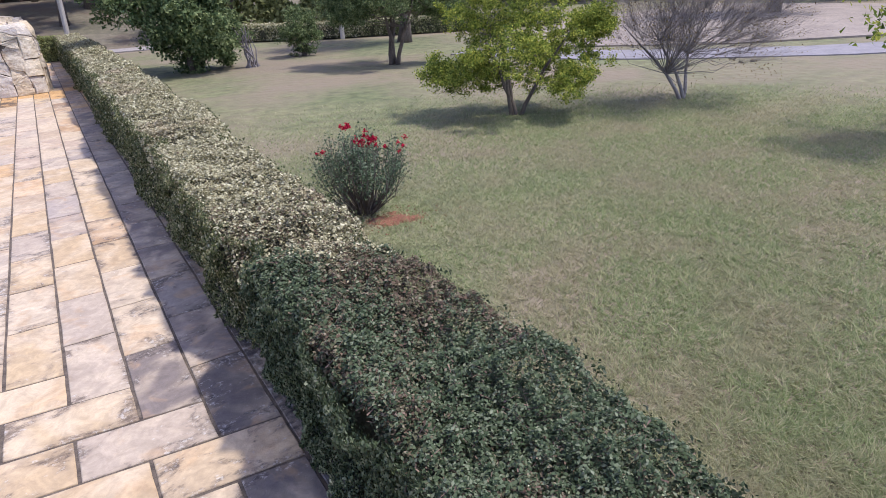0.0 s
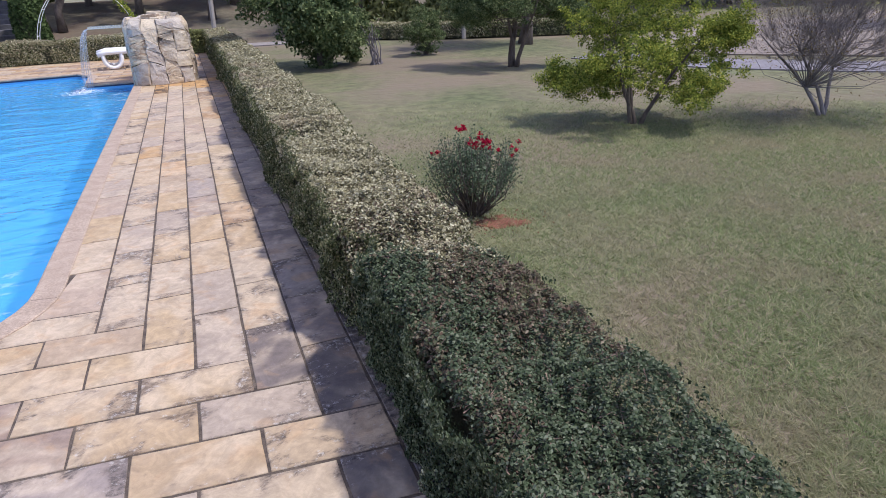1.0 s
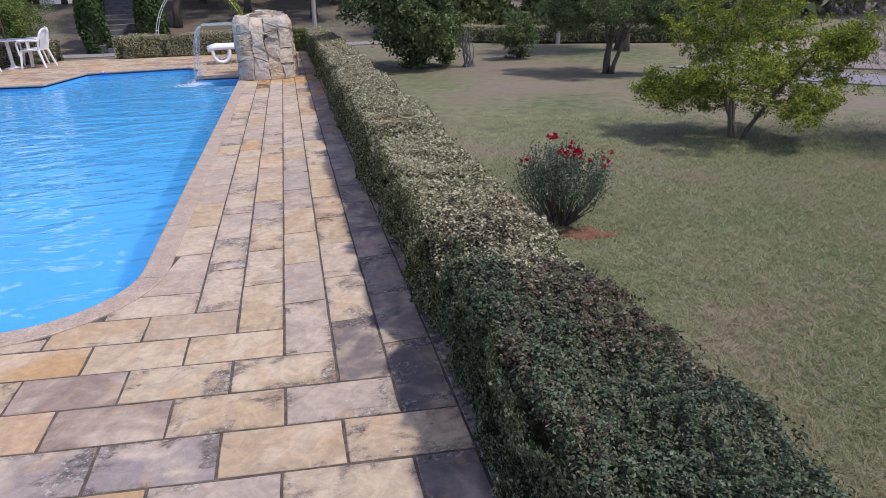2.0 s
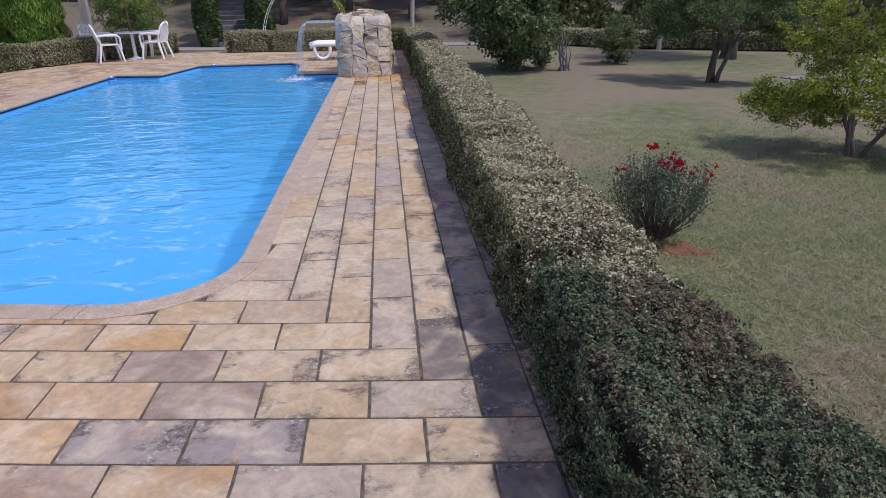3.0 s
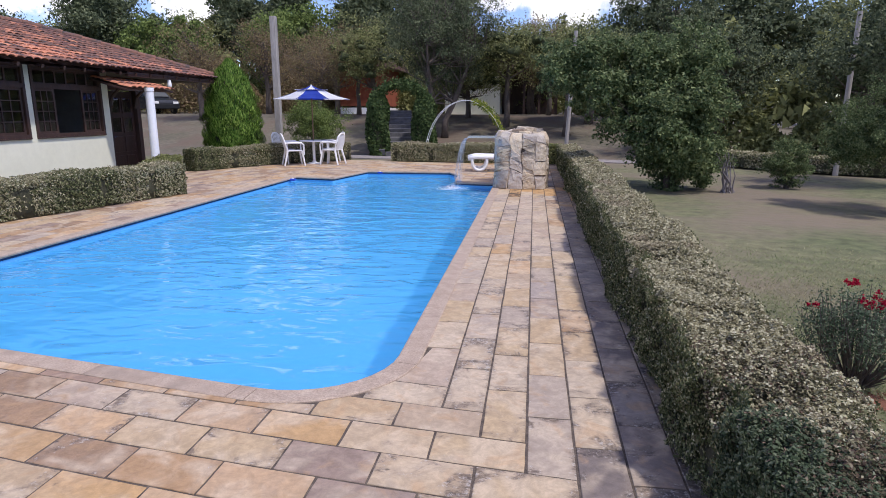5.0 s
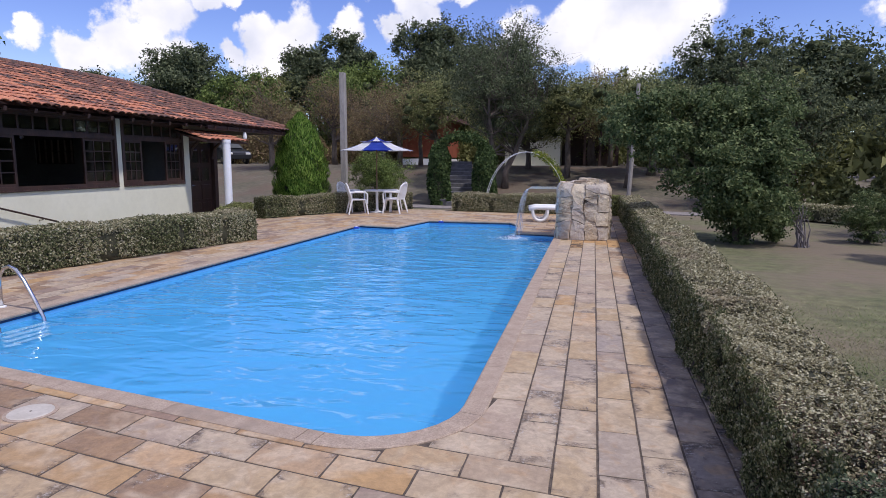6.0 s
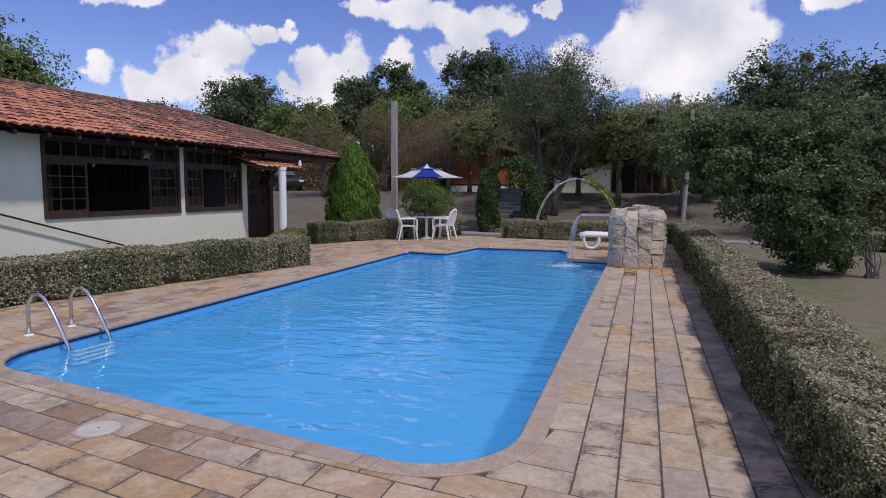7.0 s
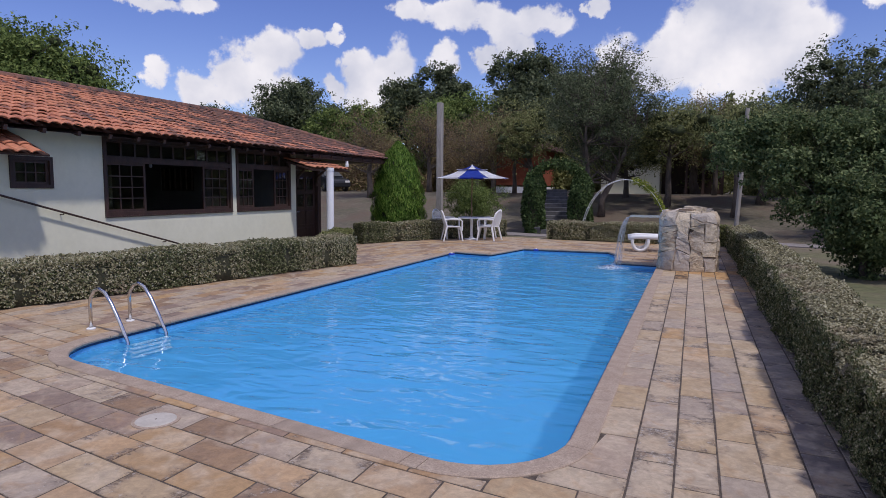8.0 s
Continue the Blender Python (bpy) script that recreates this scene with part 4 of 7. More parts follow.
        tagged(twigs, "bare reddish-brown twigs", kind="stuff")
    close = cy < 1.0 if near else np.zeros(count, bool)
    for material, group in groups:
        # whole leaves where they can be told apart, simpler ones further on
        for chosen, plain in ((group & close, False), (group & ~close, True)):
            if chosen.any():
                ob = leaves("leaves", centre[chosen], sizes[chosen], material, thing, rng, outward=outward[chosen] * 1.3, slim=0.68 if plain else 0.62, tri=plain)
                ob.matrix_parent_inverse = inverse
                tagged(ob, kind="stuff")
    return thing


hedge("hedge", [(1.07, -3.9), (1.04, 2.34), (1.06, 8.7), (1.03, 17.3)], lambda s: 0.60, lambda s: float(np.interp(s, [0, 2.6, 6.2, 12.6, 21.2], [0.50, 0.52, 0.63, 0.67, 0.63])),
      580000, 0.0325, "long clipped knee-high hedge with pale variegated and dark dusty leaves", seed=3, dark=-0.36, near=(0.0119, 0.0019, 1.9, 0.038))
hedge("hedge", [(-10.44, -1.55), (-8.80, 3.32), (-7.32, 9.05)], lambda s: 0.70, lambda s: 0.62, 110000, 0.035, "clipped low hedge of variegated leaves before the house", seed=5)
hedge("hedge", [(-9.56, 13.48), (-8.37, 15.99), (-6.52, 18.45)], lambda s: 0.55, lambda s: 0.60, 50000, 0.04, "clipped low hedge behind the white garden table", seed=7)
hedge("hedge", [(-4.72, 18.0), (-0.36, 17.63)], lambda s: 0.6, lambda s: 0.60, 36000, 0.04, "clipped low hedge at the far end of the pool", seed=8)
hedge("hedge", [(-0.36, 17.6), (0.91, 17.6)], lambda s: 0.6, lambda s: 0.62, 14000, 0.04, "dark clipped hedge closing the deck's corner", leaf="leaf_dark", seed=9)
hedge("hedge", [(5.56, 18.28), (7.97, 15.9), (10.08, 14.56), (14.3, 12.8)], lambda s: 0.8, lambda s: 0.44, 34000, 0.055, "low hedge along the far edge of the lawn", seed=10)
hedge("hedge", [(-9.23, 12.1), (-8.31, 9.96)], lambda s: 0.53, lambda s: 0.53, 18000, 0.036, "small dark clipped hedge beside the porch", leaf="leaf_dark", seed=11)


# ---- trees and shrubs ----
def tree(name, x, y, height, spread, label, leaf="leaf_mid", trunk=0.08, low=0.25, count=7000, size=0.09, stems=1, clumps=26, seed=1, bark="bark", squash=1.0, z=None, category="tree", hollow=0.15, twigs=0, ragged=0.3, puff=1.0, boxy=1.0, lobes=(), sway=0.20):
    """A tapered trunk with limbs, and a crown of leaf clumps with an uneven outline and gaps."""
    rng = np.random.default_rng(seed)
    z = ground_height(x, y) if z is None else z
    thing = tagged(empty(name, x, y, z), label, category)
    bm = fresh()
    crown_low, r = height * low, spread / 2
    mid = np.array((0, 0, crown_low + (height - crown_low) * 0.5))
    half = np.array((r * 0.76, r * 0.76, max((height - crown_low) * 0.5 - 0.14 * min(spread, height), 0.1)))
    centres = []
    while lobes and len(centres) < clumps:
        # lobes: (aside, behind, height, radius) of the crown's masses
        u, w, h, q = lobes[len(centres) % len(lobes)]
        d = rng.normal(size=3)
        d *= 0.92 * q * rng.random() ** 0.4 / np.linalg.norm(d)
        centres.append(np.array((0.75 * u + 0.66 * w, -0.66 * u + 0.75 * w, h)) + d)
    while len(centres) < clumps:
        d = rng.normal(size=3)
        d /= np.linalg.norm(d)
        d = np.sign(d) * np.abs(d) ** boxy
        q = rng.random() ** 0.45
        p = mid + d * half * q * (1 + ragged * (rng.random() - 0.6))
        if p[2] > crown_low * 0.8:
            centres.append(p)
    centres = np.array(centres)
    bases = []
    for sidx in range(stems):
        lean = rng.normal(size=2) * (0.05 if stems == 1 else sway if lobes else 0.09) * height
        a0 = rng.normal(size=2) * (0.0 if stems == 1 else trunk * 0.9)
        fork = crown_low * 0.9 + (height - crown_low) * (0.62 if stems == 1 else 0.42)
        pts = [(a0[0] + lean[0] * t ** 1.3 + rng.normal() * trunk * 0.25, a0[1] + lean[1] * t ** 1.3 + rng.normal() * trunk * 0.25, -0.08 + fork * t) for t in np.linspace(0, 1, 6)]
        rad = [trunk * (1.35, 1.0, 0.88, 0.70, 0.50, 0.30)[i] / (1 if stems == 1 else 1.5) for i in range(6)]
        tube(bm, pts, rad, 9)
        bases.append((pts, rad))
    for i, c in enumerate(centres):
        pts, rad = bases[i % stems]
        k = int(np.clip(np.searchsorted([q[2] for q in pts], c[2] - 0.22 * height), 2, 5))
        if lobes:
            k = (2 if twigs else 3) + i % 3
        p0 = np.array(pts[min(k, 5)])
        bend = (p0 + c) / 2 + rng.normal(size=3) * 0.03 * spread + np.array((0, 0, -0.03 * height))
        if not lobes or twigs or i % 4 == 0:
            tube(bm, [p0, bend, c], [rad[min(k, 5)] * (0.30 if lobes else 0.45), rad[5] * 0.40, rad[5] * 0.10], 5, cap=False)
        for _ in range(twigs):
            d = rng.normal(size=3)
            d[2] = abs(d[2]) * 0.8
            e = c + d / np.linalg.norm(d) * spread * (0.10 + 0.10 * rng.random())
            tube(bm, [bend * 0.4 + c * 0.6, (c + e) / 2 + rng.normal(size=3) * 0.02 * spread, e], [rad[5] * 0.14, rad[5] * 0.09, rad[5] * 0.04], 3, cap=False)
    part("trunk", bm, bark, thing, smooth=True)
    girth = spread * puff * (0.15 + 0.10 * np.sin(np.arange(len(centres)) * 2.4) ** 2) * 0.9
    solid = size > 0.12 and leaf != "leaf_dry"
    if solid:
        # far crowns: dark lumps give the inner shade, under a skin of small leaves
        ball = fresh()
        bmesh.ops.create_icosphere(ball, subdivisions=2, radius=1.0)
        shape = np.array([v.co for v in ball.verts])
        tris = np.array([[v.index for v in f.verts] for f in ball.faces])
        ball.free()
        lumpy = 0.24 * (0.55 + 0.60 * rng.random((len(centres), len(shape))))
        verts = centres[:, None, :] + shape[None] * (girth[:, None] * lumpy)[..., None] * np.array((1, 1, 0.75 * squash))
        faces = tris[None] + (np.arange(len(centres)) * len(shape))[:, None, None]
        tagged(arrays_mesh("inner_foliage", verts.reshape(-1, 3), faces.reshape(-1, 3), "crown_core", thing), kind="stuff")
        count, size, hollow = int(count * 1.5), size * 0.73, 0.24
    elif leaf == "leaf_dry":
        count, size = int(count * 2.4), size * 0.64
    elif size > 0.036:
        count, size = int(count * 1.75), size * 0.82
    if count:
        # leaves sit in tufts at the twigs' ends, with gaps between them
        tufts = 9 if solid else 6
        ends = rng.normal(size=(len(centres), tufts, 3))
        ends *= ((hollow + 0.9 * (1 - hollow) * rng.random((len(centres), tufts)) ** 0.5) * girth[:, None] / np.linalg.norm(ends, axis=2))[..., None]
        pick, end = rng.integers(0, len(centres), count), rng.integers(0, tufts, count)
        d = ends[pick, end] + rng.normal(size=(count, 3)) * (0.19 * girth[pick])[:, None]
        p = centres[pick] + d * np.array((1, 1, 0.75 * squash))
        d /= np.linalg.norm(d, axis=1)[:, None]
        p[:, 2] = np.maximum(p[:, 2], 0.03)
        out = p - mid
        out /= np.linalg.norm(out, axis=1)[:, None] + 1e-6
        ob = leaves("crown", p, size * (0.6 + 0.8 * rng.random(count)), leaf, thing, rng, up=0.35, outward=out * 0.35 + d * 0.35, tri=True)
        tagged(ob, kind="stuff")
    return thing


def conifer(name, x, y, height, spread, label, count=9000, seed=1):
    """A clipped cone of upright fronds."""
    rng = np.random.default_rng(seed)
    z = ground_height(x, y)
    thing = tagged(empty(name, x, y, z), label, "cypress")
    part("trunk", tube(fresh(), [(0, 0, -0.05), (0, 0, height * 0.9)], [0.07, 0.015], 8), "bark", thing)
    h = 1 - np.sqrt(rng.random(count))
    h = 0.02 + 0.98 * np.where(rng.random(count) < 0.25, rng.random(count), h)
    r = spread / 2 * np.interp(h, [0, 0.06, 0.22, 0.45, 0.7, 0.88, 1.0], [0.62, 0.82, 1.0, 0.98, 0.80, 0.50, 0.06])
    a = rng.random(count) * 2 * math.pi
    r = r * (0.80 + 0.20 * np.sqrt(rng.random(count))) * (1 + 0.07 * np.sin(a * 7 + h * 19) + 0.07 * np.sin(a * 4 - h * 31 + 1) + 0.05 * np.sin(a * 11 + h * 47))
    p = np.stack([r * np.cos(a), r * np.sin(a), h * height], 1)
    n = np.stack([np.cos(a), np.sin(a), 0.3 * np.ones(count)], 1)
    tall = np.zeros((count, 3))
    tall[:, 2] = 1
    tall += n * 0.35 + rng.normal(size=(count, 3)) * 0.22
    tall /= np.linalg.norm(tall, axis=1)[:, None]
    across = np.cross(n, tall)
    across /= np.linalg.norm(across, axis=1)[:, None]
    s = (0.035 + 0.05 * rng.random(count))[:, None]
    verts = np.stack([p - tall * s * 0.6, p + across * s * 0.28, p + tall * s, p - across * s * 0.28], 1).reshape(-1, 3)
    tagged(arrays_mesh("crown", verts, np.arange(4 * count).reshape(-1, 4), "leaf_cypress", thing), kind="stuff")
    # dark core: the shade between the fronds, by colour
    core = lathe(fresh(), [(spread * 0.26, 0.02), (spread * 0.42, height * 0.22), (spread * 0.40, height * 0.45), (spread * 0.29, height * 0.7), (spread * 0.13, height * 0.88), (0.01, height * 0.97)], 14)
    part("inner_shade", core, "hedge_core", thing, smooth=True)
    return thing


CITRUS = ((0.058, 0, 1.218, 0.638), (-0.522, 0.116, 1.218, 0.487), (-0.835, -0.116, 0.58, 0.232), (-0.487, -0.348, 0.58, 0.278), (0.719, 0, 0.87, 0.464), (0.603, -0.348, 0.487, 0.278), (0.139, -0.464, 0.928, 0.464), (0.174, 0.116, 1.798, 0.487), (-0.232, 0.522, 0.986, 0.522), (0.464, 0.58, 0.986, 0.522), (0.986, 0.116, 1.044, 0.232), (0.29, 0.406, 0.522, 0.29), (-0.348, 0.348, 0.522, 0.29))
tree("citrus_tree", 5.02, 3.264, 2.317, 2.549, "yellow-green citrus tree with a low forked trunk", "leaf_bright", 0.036, 0.05, 80000, 0.0300, stems=4, clumps=230, seed=21, puff=0.36, lobes=CITRUS)
GARDEN = ((0.0, 0.0, 1.75, 0.75), (-0.85, 0.1, 1.45, 0.55), (0.85, 0.0, 1.45, 0.55), (0.1, -0.65, 1.45, 0.55), (0.0, 0.65, 1.6, 0.6), (0.0, 0.0, 2.25, 0.6), (-0.5, -0.35, 1.15, 0.38), (0.6, -0.3, 1.15, 0.38), (-0.9, -0.3, 1.1, 0.30), (1.1, 0.1, 1.15, 0.32))
tree("garden_tree", 6.27, 8.76, 2.8, 3.2, "dark green round-headed tree on several slim stems", "leaf_vine", 0.062, 0.12, 60000, 0.044, stems=4, clumps=150, seed=22, puff=0.5, lobes=GARDEN, sway=0.10)
BARE = ((0, 0, 1.322, 0.862), (-0.747, 0, 1.092, 0.575), (0.805, 0.115, 1.092, 0.632), (0.115, 0.46, 1.84, 0.69), (-0.345, -0.345, 0.862, 0.46), (0.575, -0.345, 0.805, 0.46), (0, -0.46, 1.552, 0.632))
tree("bare_tree", 7.053, 2.363, 2.305, 2.881, "nearly bare tree of dense thin grey twigs", "leaf_dry", 0.034, 0.02, 2600, 0.036, stems=3, clumps=170, seed=23, bark="grey_bark", twigs=30, lobes=BARE)
def lobe(east, north, up, r):
    return (0.75 * east - 0.66 * north, 0.66 * east + 0.75 * north, up, r)


VINE = [lobe(*q) for q in ((0.0, 0.0, 0.70, 0.70), (0.40, 0.0, 0.70, 0.70), (-1.0, 0.0, 1.85, 0.85), (-0.45, 0.0, 2.2, 1.1), (-1.75, 0.0, 2.4, 0.80), (-2.3, 0.2, 2.65, 0.60), (0.2, 0.2, 1.7, 1.0), (0.45, 0.3, 2.7, 0.9), (-0.75, 0.5, 3.0, 0.9), (-0.15, -0.5, 0.95, 0.70), (-0.3, -0.6, 1.6, 0.80), (0.45, -0.3, 0.9, 0.60))]
tree("vine_covered_tree", 3.05, 11.6, 3.6, 3.8, "dense dark tree overgrown with broad glossy leaves down to the ground", "leaf_vine", 0.11, -0.12, 46000, 0.105, stems=2, clumps=190, seed=24, puff=0.62, lobes=VINE, sway=0.06)
tree("shrub", 5.68, 12.211, 1.35, 1.3, "low twiggy shrub on the lawn", "leaf_vine", 0.021, -0.10, 7000, 0.053, stems=7, clumps=60, seed=25, puff=0.8, category="shrub")


def rose_bush(x, y, seed):
    """A fan of thin stems from a narrow foot, with small leaves along their upper part."""
    rng = np.random.default_rng(seed)
    thing = tagged(empty("rose_bush", x, y, -0.035), "rose bush with thin brown stems, grey-green leaves and red blooms", "rose bush")
    stems, spots = fresh(), []
    for k in range(120):
        a, far = rng.random() * 2 * math.pi, 0.38 * math.sqrt(rng.random())
        tall = 0.64 * math.sqrt(1 - (far / 0.52) ** 2) * rng.uniform(0.72, 1.04)
        foot = np.array((0.07 * math.cos(a) * rng.random(), 0.07 * math.sin(a) * rng.random(), -0.02))
        head = np.array((far * math.cos(a), far * math.sin(a), tall))
        bend = foot * 0.45 + head * 0.55 + np.array((0.10 * far * math.cos(a), 0.10 * far * math.sin(a), -0.02)) + rng.normal(size=3) * 0.025
        tube(stems, [foot, bend, head], [0.0045, 0.0034, 0.0018], 4, cap=False)
        n = int(rng.integers(25, 100))
        t = 0.45 + 0.57 * rng.random(n) ** 0.7
        t = t[:, None]
        line = foot * (1 - t) ** 2 + 2 * bend * t * (1 - t) + head * t ** 2
        spots.append(line + rng.normal(size=(n, 3)) * 0.026)
    part("stem_fan", stems, "bark", thing)
    p = np.vstack(spots)
    tagged(leaves("crown", p, 0.021 * (0.6 + 0.8 * rng.random(len(p))), "leaf_rose", thing, rng, up=0.3, tri=True), kind="stuff")


rose_bush(2.04, 1.356, 26)
conifer("cypress", -9.636, 16.368, 3.276, 1.78, "clipped bright green cone-shaped cypress", 34000, seed=27)
tree("shrub", -8.045, 19.535, 2.291, 2.59, "tall twiggy green shrub behind the umbrella", "leaf_mid", 0.03, 0.06, 13000, 0.07, stems=6, clumps=60, seed=28, boxy=0.8, category="shrub")
# woods on the bank
tree("tree", -4.15, 25.303, 7.9, 7.0, "tall dark feathery tree with a forked trunk", "leaf_gum", 0.20, 0.14, 26000, 0.118, stems=2, clumps=150, seed=31, puff=0.62, ragged=0.45, twigs=2)
tree("tree", -26.306, 14.779, 9.509, 8.385, "broad bright green tree behind the house", "leaf_mid", 0.244, 0.2, 36000, 0.23, clumps=150, seed=32, puff=0.85)
tree("tree", -31.2, 40.729, 9.9, 8.4, "dark round tree far behind the house roof", "leaf_gum", 0.292, 0.15, 17000, 0.36, clumps=50, seed=33)
tree("tree", -25.673, 38.857, 7.446, 6.825, "olive-green tree on the grassy bank", "leaf_mid", 0.292, 0.1, 17000, 0.34, clumps=50, seed=34)
tree("tree", -32.4, 64.5, 14.6, 9.5, "tall dark tree standing on the skyline", "leaf_gum", 0.39, 0.2, 17000, 0.52, clumps=46, seed=35)
tree("tree", -27.241, 64.287, 15.574, 7.8, "tall dark tree standing on the skyline", "leaf_gum", 0.39, 0.2, 15000, 0.52, clumps=46, seed=36)
tree("tree", -18.051, 42.679, 9.489, 8.775, "light green broad tree on the bank", "leaf_mid", 0.292, 0.12, 17000, 0.33, clumps=50, seed=37)
tree("tree", -15.013, 53.241, 14.422, 8.775, "tall dark tree standing on the skyline", "leaf_gum", 0.39, 0.2, 17000, 0.44, clumps=50, seed=38)
tree("tree", -8.436, 48.248, 10.699, 9.75, "dark green tree in the wood", "leaf_gum", 0.292, 0.12, 17000, 0.42, clumps=50, seed=39)
tree("tree", -0.151, 36.503, 6.069, 7.312, "brownish thin-leaved tree on the bank", "leaf_dry", 0.244, 0.25, 7000, 0.2, clumps=60, seed=40, twigs=3)
tree("tree", 6.324, 31.147, 8.016, 6.825, "dark tree at the lawn's far edge", "leaf_gum", 0.244, 0.15, 11000, 0.22, clumps=56, seed=41)
tree("tree", -17.554, 28.61, 5.484, 4.875, "bare brown-twigged tree on the bank", "leaf_dry", 0.156, 0.12, 3500, 0.14, clumps=60, seed=42, twigs=4)
tree("tree", -15.443, 32.417, 5.788, 5.85, "bare brown-twigged tree on the bank", "leaf_dry", 0.156, 0.12, 4000, 0.14, clumps=60, seed=43, twigs=4)
tree("tree", -12.614, 36.665, 6.297, 5.85, "brown-green tree beside the red house", "leaf_dry", 0.156, 0.15, 5000, 0.16, clumps=60, seed=44, twigs=3)
tree("tree", -11.466, 29.844, 4.448, 4.875, "bare brown-twigged tree before the red cottage", "leaf_dry", 0.117, 0.2, 3500, 0.11, clumps=70, seed=57, twigs=5)
tree("tree", 0.7, 31.2, 5.0, 4.2, "thin brownish tree before the cream cottage", "leaf_dry", 0.117, 0.36, 4500, 0.12, clumps=60, seed=58, twigs=4)
tree("tree", -3.4, 29.698, 3.9, 5.6, "dark leafy tree before the cream cottage", "leaf_dark", 0.127, 0.20, 16000, 0.14, clumps=90, seed=59, boxy=0.6)
tree("tree", -9.777, 31.542, 4.599, 4.68, "brown-leaved tree before the red cottage", "leaf_dry", 0.117, 0.34, 5500, 0.12, clumps=70, seed=60, twigs=4)
tree("tree", -8.457, 30.251, 5.76, 5.85, "dark green tree at the head of the steps", "leaf_dark", 0.156, 0.18, 8000, 0.15, clumps=50, seed=45)
tree("tree", -1.304, 27.252, 5.244, 6.435, "small dark tree on the bank", "leaf_dark", 0.137, 0.36, 7000, 0.14, clumps=44, seed=46)
tree("tree", 1.366, 25.385, 5.047, 6.24, "small dark tree on the bank", "leaf_dark", 0.137, 0.36, 7000, 0.14, clumps=44, seed=47)
tree("tree", 6.224, 20.922, 5.316, 5.85, "dark tree behind the low hedge", "leaf_gum", 0.175, 0.18, 9000, 0.16, clumps=50, seed=48)
tree("tree", 10.549, 19.058, 5.65, 5.85, "dark tree behind the low hedge", "leaf_gum", 0.175, 0.2, 9000, 0.17, clumps=50, seed=49)
tree("tree", 8.578, 12.603, 4.864, 4.662, "dark spreading tree on the lawn", "leaf_gum", 0.142, 0.35, 9000, 0.142, clumps=46, seed=50, stems=2)
tree("tree", 15.354, 16.275, 5.656, 6.337, "dark tree on the far lawn", "leaf_gum", 0.175, 0.2, 8000, 0.18, clumps=50, seed=51)
tree("tree", 19.406, 8.754, 5.492, 5.885, "green tree across the gravel drive", "leaf_mid", 0.177, 0.2, 7000, 0.18, clumps=50, seed=52)
tree("tree", 7.39, -0.623, 2.594, 2.594, "small yellow-green tree at the lawn's edge", "leaf_bright", 0.071, 0.2, 4000, 0.071, clumps=40, seed=53, stems=2)
tree("tree", -19.275, 45.622, 6.805, 6.825, "round green tree in the wood", "leaf_mid", 0.244, 0.08, 12000, 0.34, clumps=60, seed=54)
tree("tree", -6.186, 35.069, 5.8, 6.0, "thin-leaved dark tree by the cottages", "leaf_dark", 0.195, 0.25, 9000, 0.2, clumps=60, seed=55)
tree("tree", 2.511, 28.21, 5.07, 5.362, "dark tree standing behind the pole", "leaf_gum", 0.175, 0.2, 11000, 0.18, clumps=60, seed=56)
for i, (x, y, h, w) in enumerate(((-45.5, 47.5, 7.1, 8.8), (-43.5, 59.0, 8.1, 9.8), (-20.6, 69.9, 14.6, 11.7), (-3.8, 63.8, 8.6, 11.7), (5.7, 50.2, 7.9, 10.7), (13.3, 40.5, 10.2, 10.7), (19.1, 30.9, 9.3, 9.8), (25.0, 21.4, 8.4, 8.8), (29.0, 9.9, 7.6, 8.8), (-38.1, 29.9, 6.3, 7.8), (-32.2, 33.5, 5.4, 7.8), (12.4, 58.0, 11.9, 11.7), (22.9, 48.4, 11.0, 11.7), (-11.3, 60.0, 12.8, 9.8), (-53.0, 49.0, 9.3, 7.6), (-48.3, 50.0, 9.6, 7.0), (-44.2, 51.0, 8.6, 6.6), (-38.6, 60.0, 10.8, 9.0), (-35.0, 60.0, 10.9, 8.6))):
    tree("tree", x, y, h, w, "tree in the wood round the garden", "leaf_gum" if i % 2 else "leaf_dark", 0.3, 0.04, 10000, 0.42, clumps=80, seed=70 + i)


def undergrowth(name, line, depth, tall, count, size, leaf, label, seed):
    """Thick undergrowth along a line: a mass of leaves on a lumpy core, closing the wood."""
    rng = np.random.default_rng(seed)
    pts = np.array(line, float)
    seg = np.linalg.norm(np.diff(pts, axis=0), axis=1)
    marks = np.r_[0, np.cumsum(seg)]
    total = marks[-1]

    def spot(s, a):
        i = np.clip(np.searchsorted(marks, s) - 1, 0, len(seg) - 1)
        d = (pts[i + 1] - pts[i]) / seg[i][:, None]
        return pts[i] + d * (s - marks[i])[:, None] + np.stack([-d[:, 1], d[:, 0]], 1) * a[:, None]

    def roof(s):
        return tall * (0.72 + 0.2 * np.sin(s * 0.9 + seed) + 0.15 * np.sin(s * 2.3 + 1) + 0.08 * np.sin(s * 5.1))

    count, size = int(count * 1.05), size * 1.02
    s = rng.random(count) * total
    a = rng.normal(size=count) * depth * 0.35
    z = roof(s) * rng.random(count) ** 0.6 * np.clip(1.15 - np.abs(a) / depth, 0.2, 1)
    p = spot(s, a)
    g = np.array([ground_height(x, y) for x, y in p])
    ob = leaves(name, np.stack([p[:, 0], p[:, 1], g + z], 1), size * (0.6 + 0.8 * rng.random(count)), leaf, None, rng, up=0.4, tri=True)
    tagged(ob, label, "undergrowth", kind="stuff")


